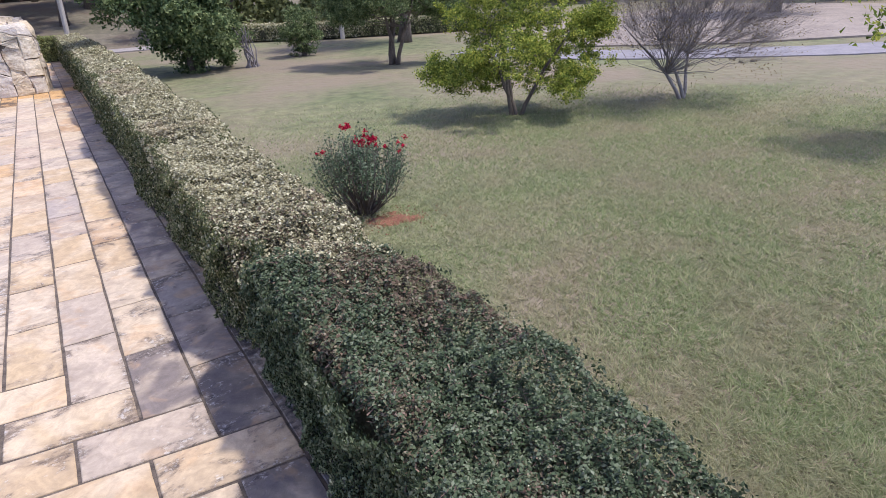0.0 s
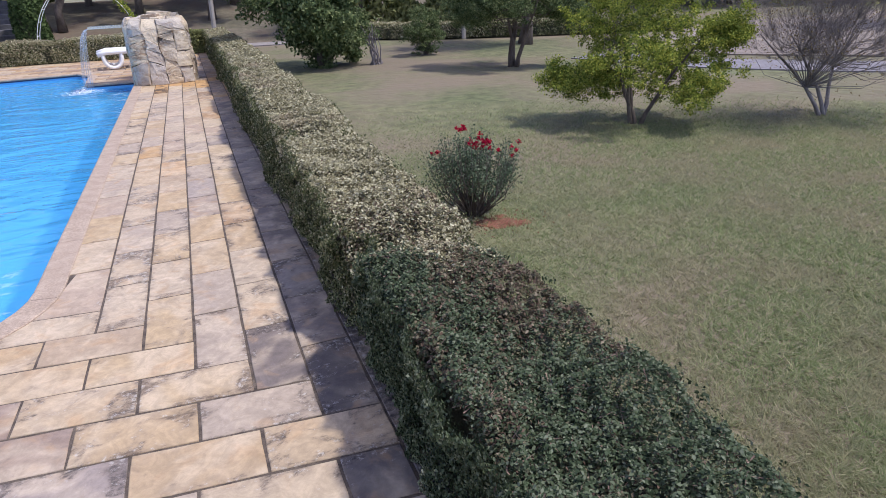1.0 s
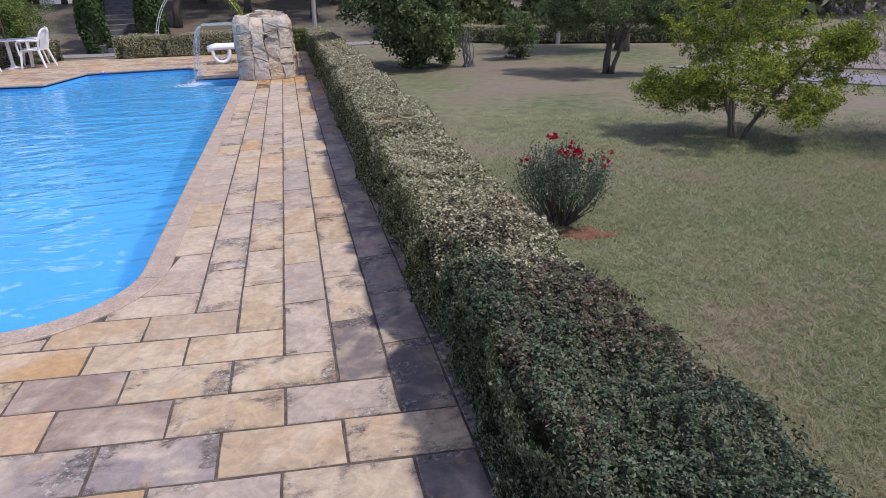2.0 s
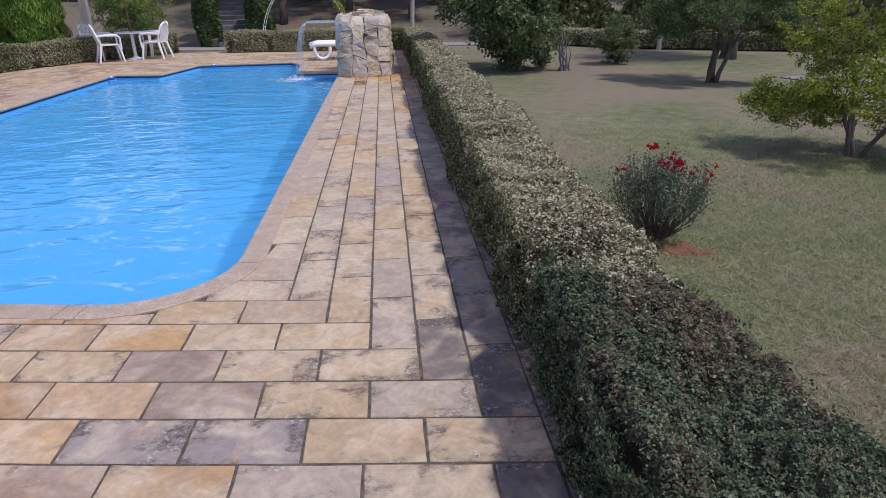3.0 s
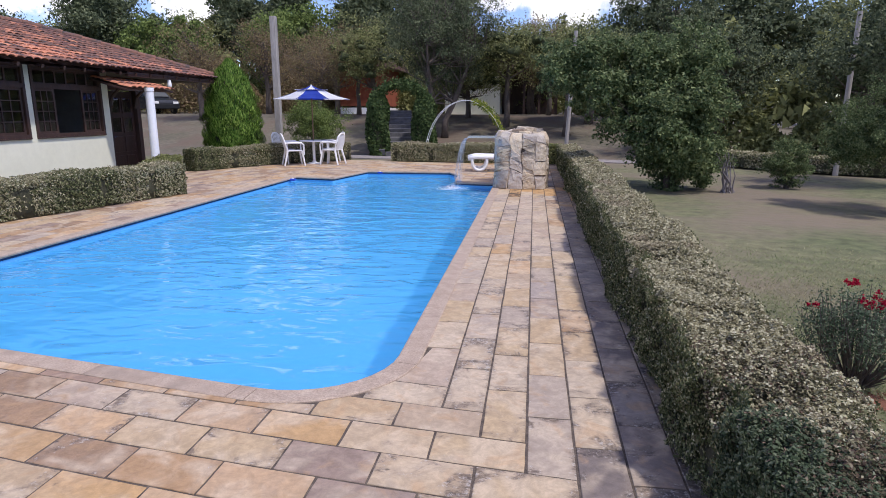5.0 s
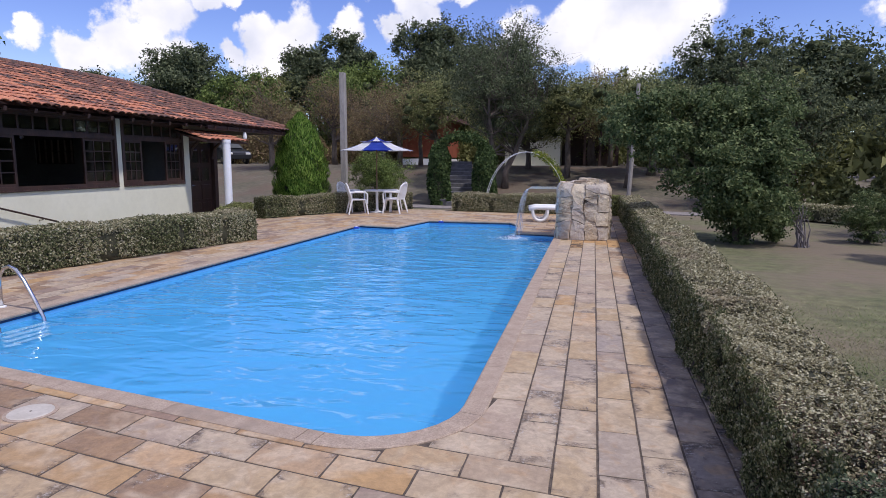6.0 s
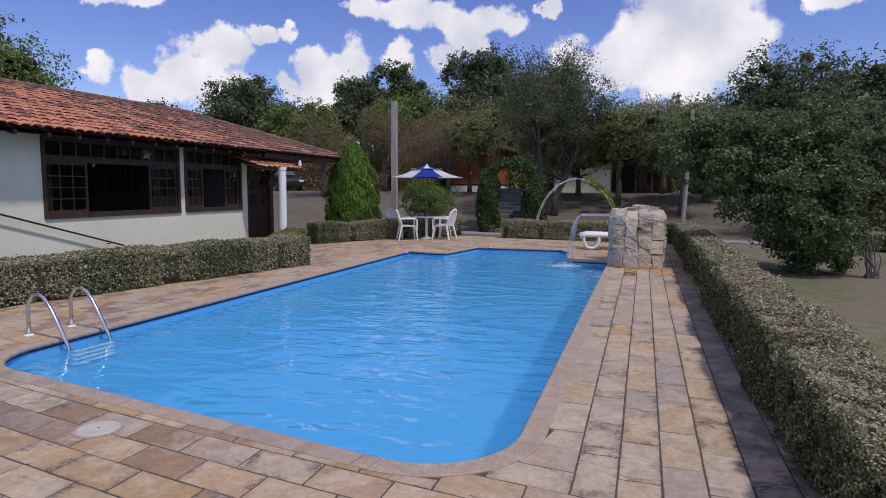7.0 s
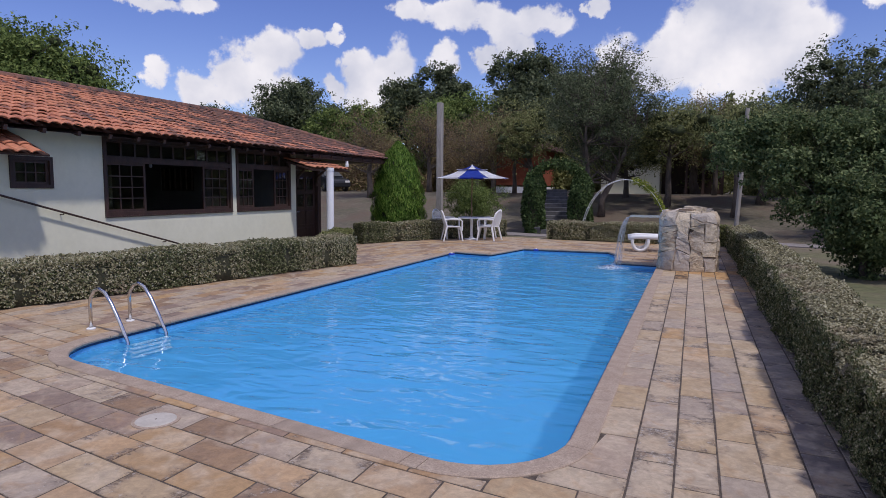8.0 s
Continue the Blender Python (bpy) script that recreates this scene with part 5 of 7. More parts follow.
undergrowth("undergrowth", [(-67.27, 30.89), (-42.64, 49.32), (-23.53, 50.59), (-7.47, 46.29), (7.63, 40.42), (19.17, 28.94), (28.86, 17.65), (35.04, 2.31)], 4.0, 5.5, 44000, 0.60, "leaf_dark", "dark undergrowth closing the wood round the garden", 61)
undergrowth("undergrowth", [(-24.58, 35.13), (-16.95, 36.82), (-12.21, 40.54)], 2.0, 3.2, 34000, 0.17, "leaf_dry", "brown scrub behind the lawn bank", 62)
undergrowth("undergrowth", [(4.78, 22.86), (8.61, 19.99), (14.39, 17.69)], 1.6, 2.6, 14000, 0.22, "leaf_dark", "dark scrub behind the low hedge", 63)
undergrowth("undergrowth", [(-24.52, 42.87), (-11.25, 43.44), (-3.73, 42.86), (1.93, 38.45)], 2.4, 5.5, 46000, 0.26, "leaf_dark", "dark thicket behind the cottages", 65)
undergrowth("undergrowth", [(2.6, 35.4), (4.6, 32.6), (7.4, 30.4)], 1.6, 3.2, 14000, 0.24, "leaf_dark", "dark scrub beside the cream cottage", 64)


# ---- house ----
WALL_X, EAVE_Z = -10.4, 2.62
house = tagged(empty("house", -13.0, 7.0, -0.03), "long single-storey cream house with a clay tile roof", "house")
house_inv = Matrix.Translation((13.0, -7.0, 0.03))


def at_house(ob, parent=house):
    ob.parent = parent
    ob.matrix_parent_inverse = house_inv if parent is house else Matrix.Identity(4)
    return ob


WINDOWS = [(5.58, 9.0, 1.10, 2.58), (9.16, 11.29, 1.10, 2.58)]
SMALL = (3.88, 4.60, 1.615, 2.145)
WALL_TOP = 2.62
bm = fresh()
ys = [-2.0, SMALL[0], SMALL[1], WINDOWS[0][0], WINDOWS[0][1], WINDOWS[1][0], WINDOWS[1][1], 11.55]
box(bm, WALL_X - 0.15, WALL_X, ys[0], ys[1], -0.03, WALL_TOP)
box(bm, WALL_X - 0.15, WALL_X, ys[1], ys[2], -0.03, SMALL[2])
box(bm, WALL_X - 0.15, WALL_X, ys[1], ys[2], SMALL[3], WALL_TOP)
box(bm, WALL_X - 0.15, WALL_X, ys[2], ys[3], -0.03, WALL_TOP)
for k, (y0, y1, z0, z1) in enumerate(WINDOWS):
    box(bm, WALL_X - 0.15, WALL_X, y0, y1, -0.03, z0)
    box(bm, WALL_X - 0.15, WALL_X, y0, y1, z1, WALL_TOP)
box(bm, WALL_X - 0.15, WALL_X, ys[4], ys[5], -0.03, WALL_TOP)
box(bm, WALL_X - 0.15, WALL_X, ys[6], ys[7], -0.03, WALL_TOP)
bmesh.ops.remove_doubles(bm, verts=bm.verts, dist=0.0005)
at_house(part("front_wall", bm, "wall"))
bm = fresh()
box(bm, -17.4, -17.25, -2.0, 11.55, -0.03, WALL_TOP)
box(bm, -17.25, WALL_X - 0.15, -2.0, -1.85, -0.03, WALL_TOP)
at_house(part("back_wall", bm, "wall"))
bm = fresh()
box(bm, -17.25, -15.2, 11.40, 11.55, -0.03, WALL_TOP)
box(bm, -13.9, WALL_X - 0.15, 11.40, 11.55, -0.03, WALL_TOP)
box(bm, -15.2, -13.9, 11.40, 11.55, -0.03, 1.55)
box(bm, -15.2, -13.9, 11.40, 11.55, 2.25, WALL_TOP)
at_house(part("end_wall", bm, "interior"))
window = tagged(empty("window_4"), "close-barred window in the far wall of the front room", "window", kind="structure")
# bars drawn broad to dim the daylight through the opening
for k in range(7):
    part("bar", box(fresh(), -15.2 + k * 0.2167 - 0.08, -15.2 + k * 0.2167 + 0.08, 11.44, 11.50, 1.55, 2.25), "timber", window)
for k in range(3):
    part("bar", box(fresh(), -15.2, -13.9, 11.445, 11.495, 1.55 + k * 0.33, 1.59 + k * 0.33), "timber", window)
room_lamp = tagged(empty("room_lamp", -12.5, 8.58, 2.12), "small white lamp hanging in the dark room", "lamp")
part("bulb", lathe(fresh(), [(0.02, 0.0), (0.04, 0.03), (0.04, 0.07), (0.015, 0.10)], 12), "white", room_lamp)
part("cord", tube(fresh(), [(0, 0, 0.09), (0, 0, 0.42)], 0.005, 6), "timber", room_lamp)
bm = fresh()
box(bm, -17.25, WALL_X - 0.15, -1.85, 11.40, -0.03, 0.02)
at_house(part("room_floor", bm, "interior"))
bm = fresh()
box(bm, -17.25, WALL_X - 0.15, -1.85, 11.40, 2.54, 2.60)
at_house(part("room_ceiling", bm, "timber"))


def pane_grid(bm_bars, window, y0, y1, z0, z1, cols, rows, x, bar=0.022, rail=0.05, name="sash"):
    """A sash: stiles, rails and glazing bars in one mesh, each pane of its own."""
    t = 0.02
    box(bm_bars, x - t, x + t, y0, y0 + rail, z0, z1)
    box(bm_bars, x - t, x + t, y1 - rail, y1, z0, z1)
    box(bm_bars, x - t, x + t, y0 + rail, y1 - rail, z0, z0 + rail)
    box(bm_bars, x - t, x + t, y0 + rail, y1 - rail, z1 - rail, z1)
    ya, yb, za, zb = y0 + rail, y1 - rail, z0 + rail, z1 - rail
    for c in range(1, cols):
        y = ya + (yb - ya) * c / cols
        box(bm_bars, x - t * 0.7, x + t * 0.7, y - bar / 2, y + bar / 2, za, zb)
    for r in range(1, rows):
        z = za + (zb - za) * r / rows
        box(bm_bars, x - t * 0.6, x + t * 0.6, ya, yb, z - bar / 2, z + bar / 2)
    sash = part(name, bm_bars, "timber", window)
    for c in range(cols):
        for r in range(rows):
            pane = fresh()
            box(pane, x - 0.002, x + 0.002, ya + (yb - ya) * c / cols + bar / 2, ya + (yb - ya) * (c + 1) / cols - bar / 2, za + (zb - za) * r / rows + bar / 2, za + (zb - za) * (r + 1) / rows - bar / 2)
            ob = part("pane", pane, "glass", sash)
            ob.visible_shadow = False


def big_window(index, y0, y1, z0, z1, sashes):
    window = tagged(empty("window_%d" % index), "dark timber window with small panes, its middle sashes open", "window", kind="structure")
    split = z1 - 0.42
    bm = fresh()
    box(bm, WALL_X - 0.12, WALL_X + 0.03, y0, y0 + 0.07, z0, z1)
    box(bm, WALL_X - 0.12, WALL_X + 0.03, y1 - 0.07, y1, z0, z1)
    box(bm, WALL_X - 0.12, WALL_X + 0.03, y0 + 0.07, y1 - 0.07, z0, z0 + 0.07)
    box(bm, WALL_X - 0.12, WALL_X + 0.03, y0 + 0.07, y1 - 0.07, z1 - 0.06, z1)
    box(bm, WALL_X - 0.11, WALL_X + 0.025, y0 + 0.07, y1 - 0.07, split - 0.045, split + 0.045)
    part("window_frame", bm, "timber", window)
    bm = fresh()
    box(bm, WALL_X - 0.02, WALL_X + 0.04, y0, y1, z0 - 0.028, z0 - 0.002, 0.006)
    part("window_sill", bm, "timber", window)
    bm = fresh()
    n = 10 if y1 - y0 > 2.5 else 6
    pane_grid(bm, window, y0 + 0.07, y1 - 0.07, split + 0.045, z1 - 0.06, n, 1, WALL_X - 0.04, 0.045, 0.035, "transom")
    for a, b in sashes:
        bm = fresh()
        pane_grid(bm, window, a, b, z0 + 0.07, split - 0.045, 3 if b - a > 0.55 else 2, 4, WALL_X - 0.03)


big_window(1, *WINDOWS[0], ((5.63, 6.54), (8.10, 8.915)))
big_window(2, *WINDOWS[1], ((9.225, 9.815), (10.63, 11.185)))
window = tagged(empty("window_3"), "small dark timber window", "window", kind="structure")
bm = fresh()
box(bm, WALL_X - 0.12, WALL_X + 0.03, SMALL[0], SMALL[0] + 0.06, SMALL[2], SMALL[3])
box(bm, WALL_X - 0.12, WALL_X + 0.03, SMALL[1] - 0.06, SMALL[1], SMALL[2], SMALL[3])
box(bm, WALL_X - 0.12, WALL_X + 0.03, SMALL[0] + 0.06, SMALL[1] - 0.06, SMALL[2], SMALL[2] + 0.06)
box(bm, WALL_X - 0.12, WALL_X + 0.03, SMALL[0] + 0.06, SMALL[1] - 0.06, SMALL[3] - 0.06, SMALL[3])
part("window_frame", bm, "timber", window)
bm = fresh()
pane_grid(bm, window, SMALL[0] + 0.06, SMALL[1] - 0.06, SMALL[2] + 0.06, SMALL[3] - 0.06, 3, 2, WALL_X - 0.03)

# roof: eaves along the pool side, ridge, a hip at the far end
EAVE_X, RIDGE_X, RIDGE_Z = -9.83, -14.04, 3.955


SOUTH, NORTH, HIP = -2.8, 16.22, 13.3
SLOPE = math.atan2(RIDGE_Z - EAVE_Z, EAVE_X - RIDGE_X)
bm = fresh()
corner = [(EAVE_X, SOUTH, EAVE_Z), (EAVE_X, NORTH, EAVE_Z), (2 * RIDGE_X - EAVE_X, NORTH, EAVE_Z), (2 * RIDGE_X - EAVE_X, SOUTH, EAVE_Z), (RIDGE_X, SOUTH, RIDGE_Z), (RIDGE_X, HIP, RIDGE_Z)]
for dz, flip in ((-0.02, False), (-0.09, True)):
    v = [bm.verts.new((x, y, z + dz)) for x, y, z in corner]
    for f in ((0, 1, 5, 4), (1, 2, 5), (2, 3, 4, 5)):
        bm.faces.new([v[i] for i in f])
at_house(part("roof_deck", bm, "timber"))


def tile_mesh(name, width=0.205, length=0.38):
    """A low-arched clay tile, tapering, hollow below."""
    bm = bmesh.new()
    rings = []
    for x, r, z in ((0.0, 0.5, 0.028), (length, 0.42, 0.0)):
        rings.append([bm.verts.new((-x, width * r * math.cos(a), z + width * 0.22 * math.sin(a))) for a in np.linspace(0, math.pi, 7)])
        rings.append([bm.verts.new((-x, (width * r - 0.014) * math.cos(a), z + (width * 0.22 - 0.014) * math.sin(a))) for a in np.linspace(0, math.pi, 7)])
    o0, i0, o1, i1 = rings
    for k in range(6):
        bm.faces.new((o0[k], o0[k + 1], o1[k + 1], o1[k]))
        bm.faces.new((o0[k], i0[k], i0[k + 1], o0[k + 1]))
    data = bpy.data.meshes.new(name)
    bmesh.ops.recalc_face_normals(bm, faces=bm.faces)
    bm.to_mesh(data)
    bm.free()
    return data


def tile_roof(parent, x_eave, z_eave, slope, y0, y1, rows, hip=None, keep_rows=3, keep_from=None):
    """Rows of half-round tiles: those at the eaves singly, the rest joined."""
    data = tile_mesh("roof_tile")
    data.materials.append(M["roof_tile"])
    base = np.array([v.co for v in data.vertices])
    quads = np.array([list(p.vertices) for p in data.polygons])
    rng = np.random.default_rng(4)
    pitch, lap, up = 0.204, 0.31, math.sin(slope)
    joined = {"roof_tile_far": ([], []), "roof_tile_old": ([], [])}
    single = 0
    old_data = data.copy()
    old_data.materials[0] = M["roof_tile_old"]
    for r in range(rows):
        d = r * lap
        limit = y1 if hip is None else y1 - (y1 - hip) * d / ((RIDGE_Z - z_eave) / up)
        for c in range(int((y1 - y0) / pitch)):
            y = y0 + 0.1 + c * pitch
            if y > limit - 0.05:
                continue
            m = Matrix.Translation((x_eave + 0.05 - d * math.cos(slope), y + rng.normal() * 0.006, z_eave + d * up + 0.005 + rng.normal() * 0.003)) @ Matrix.Rotation(slope + rng.normal() * 0.01, 4, "Y") @ Matrix.Rotation(rng.normal() * 0.02, 4, "Z")
            old = rng.random() < min(0.90, max(0.03, (y - 5.6) / 6.5)) * (0.66 + 0.34 * math.sin(y * 1.9 + r * 0.7 + 2.0))
            if r < keep_rows and single < 290 and (keep_from is None or y > keep_from):
                ob = new("roof_tile", old_data if old else data)
                at_house(ob, parent)
                ob.matrix_basis = m
                single += 1
            else:
                mm = np.array(m)
                vs, fs = joined["roof_tile_old" if old else "roof_tile_far"]
                fs.append(quads + len(vs) * len(base))
                vs.append(base @ mm[:3, :3].T + mm[:3, 3])
    for kind, (vs, fs) in joined.items():
        if vs:
            ob = arrays_mesh("roof_tiles", np.vstack(vs), np.vstack(fs), kind)
            at_house(ob, parent)
            tagged(ob, kind="stuff")


tile_roof(house, EAVE_X, EAVE_Z, SLOPE, SOUTH, NORTH, 15, hip=HIP, keep_rows=6, keep_from=3.0)
bm = fresh()
for y in np.arange(SOUTH + 0.2, HIP, 0.36):
    tube(bm, [(RIDGE_X, y, RIDGE_Z + 0.03), (RIDGE_X, y + 0.40, RIDGE_Z + 0.045)], [0.12, 0.10], 10)
at_house(part("ridge_tiles", bm, "roof_tile_old"))
bm = fresh()
n = 11
for i in range(n):
    a, b = i / n, (i + 1.08) / n
    p = [Vector((EAVE_X, NORTH, EAVE_Z)).lerp(Vector((RIDGE_X, HIP, RIDGE_Z)), k) + Vector((0, 0, 0.05)) for k in (a, b)]
    tube(bm, p, [0.12, 0.10], 10)
at_house(part("hip_tiles", bm, "roof_tile_old"))
for y in np.arange(SOUTH + 0.3, NORTH, 0.6):
    bm = box(fresh(), -0.04, 0.5, y - 0.03, y + 0.03, -0.10, -0.02, m=Matrix.Translation((EAVE_X - 0.45, 0, EAVE_Z + 0.12)) @ Matrix.Rotation(SLOPE, 4, "Y"))
    at_house(part("rafter_end", bm, "timber"))
bm = fresh()
box(bm, EAVE_X - 0.10, EAVE_X - 0.02, 11.6, NORTH - 0.1, EAVE_Z - 0.14, EAVE_Z - 0.03)
at_house(part("porch_beam", bm, "timber"))

# door in the end of the front room, under the little canopy
door = tagged(empty("door_1"), "dark timber panelled door standing open at the porch", "door", kind="structure")
DOOR_X = WALL_X - 0.20
door_leaf = part("door_leaf", box(fresh(), DOOR_X - 0.05, DOOR_X, 11.74, 12.76, 0.02, 2.14), "door_wood", door)
for r in range(4):
    for c in range(2):
        if r < 2:
            part("door_panel", box(fresh(), DOOR_X + 0.001, DOOR_X + 0.016, 11.82 + c * 0.46, 12.22 + c * 0.46, 0.12 + r * 0.49, 0.52 + r * 0.49, 0.01), "door_wood", door_leaf)
        else:
            part("pane", box(fresh(), DOOR_X + 0.001, DOOR_X + 0.005, 11.86 + c * 0.46, 12.18 + c * 0.46, 0.14 + r * 0.49, 0.50 + r * 0.49), "glass", door_leaf, "small dark glass pane")
            frame_bars = fresh()
            for y0, y1, z0, z1 in ((11.82, 11.86, 0.12, 0.52), (12.18, 12.22, 0.12, 0.52), (11.86, 12.18, 0.12, 0.14), (11.86, 12.18, 0.50, 0.52)):
                box(frame_bars, DOOR_X + 0.001, DOOR_X + 0.02, y0 + c * 0.46, y1 + c * 0.46, z0 + r * 0.49, z1 + r * 0.49)
            part("pane_frame", frame_bars, "timber", door_leaf)
part("door_handle", tube(fresh(), [(DOOR_X + 0.05, 11.80, 1.0), (DOOR_X + 0.05, 11.90, 1.0)], 0.012, 8), "steel", door_leaf, "steel lever handle")
part("door_post", box(fresh(), DOOR_X - 0.10, DOOR_X + 0.10, 11.56, 11.71, -0.03, 2.46, 0.01), "timber", door)
part("door_post", box(fresh(), DOOR_X - 0.10, DOOR_X + 0.10, 12.78, 12.93, -0.03, 2.46, 0.01), "timber", door)
part("door_head", box(fresh(), DOOR_X - 0.10, DOOR_X + 0.10, 11.71, 12.78, 2.17, 2.46), "timber", door)
for y in (11.74, 12.72):
    part("bracket", tube(fresh(), [(DOOR_X + 0.08, y, 1.72), (DOOR_X + 0.16, y, 2.0), (DOOR_X + 0.42, y, 2.22)], 0.04, 6), "timber", door)
canopy = tagged(empty("porch_canopy"), "small clay-tiled canopy above the porch door", "canopy")
bm = fresh()
box(bm, -0.02, 0.95, -0.05, 1.85, -0.04, 0.0, m=Matrix.Translation((WALL_X, 11.03, 2.40)) @ Matrix.Rotation(0.26, 4, "Y"))
part("canopy_deck", bm, "timber", canopy)
data = bpy.data.meshes["roof_tile"]
for r in range(3):
    for c in range(8):
        ob = new("roof_tile", data)
        ob.parent = canopy
        ob.matrix_basis = Matrix.Translation((WALL_X + 1.0 - r * 0.33, 11.12 + c * 0.225, 2.14 + r * 0.088 + 0.03)) @ Matrix.Rotation(0.26, 4, "Y")
column = tagged(empty("porch_column", -9.4, 11.71, -0.03), "round white plastered porch column", "column")
part("shaft", lathe(fresh(), [(0.115, 0.0), (0.115, 0.12), (0.10, 0.14), (0.10, 2.14), (0.112, 2.16), (0.112, 2.24)], 24), "white_paint", column, smooth=False)
small_canopy = tagged(empty("window_canopy"), "small clay-tiled canopy over the little window", "canopy")
bm = fresh()
box(bm, -0.02, 0.80, 2.6, 4.06, -0.03, 0.0, m=Matrix.Translation((WALL_X, 0, 2.47)) @ Matrix.Rotation(0.42, 4, "Y"))
part("canopy_deck", bm, "timber", small_canopy)
for r in range(3):
    for c in range(6):
        ob = new("roof_tile", data)
        ob.parent = small_canopy
        ob.matrix_basis = Matrix.Translation((WALL_X + 0.80 - r * 0.28, 2.70 + c * 0.225, 2.135 + r * 0.125)) @ Matrix.Rotation(0.42, 4, "Y")
rail = tagged(empty("handrail"), "thin dark sloping handrail along the house wall", "handrail")
part("rail", tube(fresh(), [(WALL_X + 0.10, 2.64, 1.803), (WALL_X + 0.10, 7.23, 0.461)], 0.018, 8), "timber", rail)
for y in (2.8, 4.7, 6.9):
    z = 1.803 - (y - 2.64) * 1.342 / 4.59
    part("wall_bracket", tube(fresh(), [(WALL_X - 0.01, y, z - 0.04), (WALL_X + 0.09, y, z - 0.03), (WALL_X + 0.10, y, z)], 0.010, 6), "timber", rail)

# ---- buildings on the bank ----
far_house = tagged(empty("brick_house", -12.13, 37.6, 1.42), "red-painted cottage with a white plinth and a clay roof", "house")
part("wall", box(fresh(), -0.6, 2.3, 0.0, 5.0, 0.55, 3.0), "red_wall", far_house)
for k in range(10):
    part("board", box(fresh(), -0.6, 2.3, -0.022, -0.002, 0.56 + k * 0.243, 0.785 + k * 0.243, 0.006), "red_wall", far_house)
part("plinth", box(fresh(), -0.65, 2.35, -0.05, 5.05, -0.3, 0.45), "white_paint", far_house)
bm = fresh()
v = [bm.verts.new(p) for p in ((-1.2, -0.6, 2.95), (2.9, -0.6, 2.95), (2.9, 5.6, 2.95), (-1.2, 5.6, 2.95), (-1.2, 2.5, 4.3), (2.9, 2.5, 4.3))]
for f in ((0, 1, 5, 4), (2, 3, 4, 5), (1, 2, 5), (3, 0, 4), (0, 3, 2, 1)):
    bm.faces.new([v[i] for i in f])
part("roof", bm, "roof_tile_far", far_house)
cream = tagged(empty("cream_house", -3.36, 35.55, 1.36), "cream cottage with a clay tile roof among the trees", "house")
part("wall", box(fresh(), -2.1, 1.25, 0.0, 6.0, -0.3, 2.85), "wall", cream)
bm = fresh()
v = [bm.verts.new(p) for p in ((-2.8, -0.6, 2.80), (4.9, -0.6, 2.80), (4.9, 6.7, 2.80), (-2.8, 6.7, 2.80), (-2.8, 3.0, 4.6), (4.9, 3.0, 4.6))]
for f in ((0, 1, 5, 4), (2, 3, 4, 5), (1, 2, 5), (3, 0, 4), (0, 3, 2, 1)):
    bm.faces.new([v[i] for i in f])
part("roof", bm, "roof_tile_far", cream)
for x in (1.8, 2.7, 3.6, 4.6):
    part("porch_post", box(fresh(), x - 0.07, x + 0.07, -0.1, 0.04, -0.3, 2.80), "timber", cream)
part("porch_kerb", box(fresh(), 1.25, 4.75, -0.32, -0.14, -0.3, 0.10), "white_paint", cream, "low white kerb")
# dark sheet added behind the posts, for the deep shade under the roof
part("back_wall", box(fresh(), 1.25, 4.7, 2.4, 2.5, -0.3, 2.80), "timber", cream, "dark sheet standing for the shade under the porch")


def wheel_disc(bm, x, y, z, r, half):
    """A wheel across the car."""
    m = Matrix.Translation((x, y, z)) @ Matrix.Rotation(math.pi / 2, 4, "X")
    return lathe(bm, [(r * 0.55, -half), (r * 0.92, -half), (r, -half * 0.6), (r, half * 0.6), (r * 0.92, half), (r * 0.55, half)], 18, m)


parked = tagged(empty("car", -23.3, 33.2, ground_height(-23.3, 33.2), -35), "dark parked hatchback under the trees on the bank", "car")
bm = fresh()
profile = ((-1.90, 0.30), (-1.92, 0.70), (-1.80, 0.92), (-1.00, 0.98), (0.85, 0.96), (1.75, 0.80), (1.92, 0.62), (1.90, 0.30))
for y in (-0.80, 0.80):
    bm.faces.new([bm.verts.new((x, y, z)) for x, z in profile])
loops = list(bm.faces)
for i in range(len(profile)):
    j = (i + 1) % len(profile)
    bm.faces.new((loops[0].verts[i], loops[0].verts[j], loops[1].verts[j], loops[1].verts[i]))
bmesh.ops.recalc_face_normals(bm, faces=bm.faces)
bmesh.ops.bevel(bm, geom=list(bm.edges), offset=0.05, segments=2, affect="EDGES")
body = part("body", bm, "car_paint", parked)
bm = fresh()
low_ring = [bm.verts.new(p) for p in ((-1.75, -0.74, 0.93), (0.95, -0.74, 0.93), (0.95, 0.74, 0.93), (-1.75, 0.74, 0.93))]
top_ring = [bm.verts.new(p) for p in ((-1.40, -0.60, 1.44), (0.20, -0.60, 1.44), (0.20, 0.60, 1.44), (-1.40, 0.60, 1.44))]
bm.faces.new(top_ring)
for i in range(4):
    j = (i + 1) % 4
    bm.faces.new((low_ring[i], low_ring[j], top_ring[j], top_ring[i]))
bmesh.ops.bevel(bm, geom=list(bm.edges), offset=0.04, segments=2, affect="EDGES")
part("cabin", bm, "car_paint", parked)
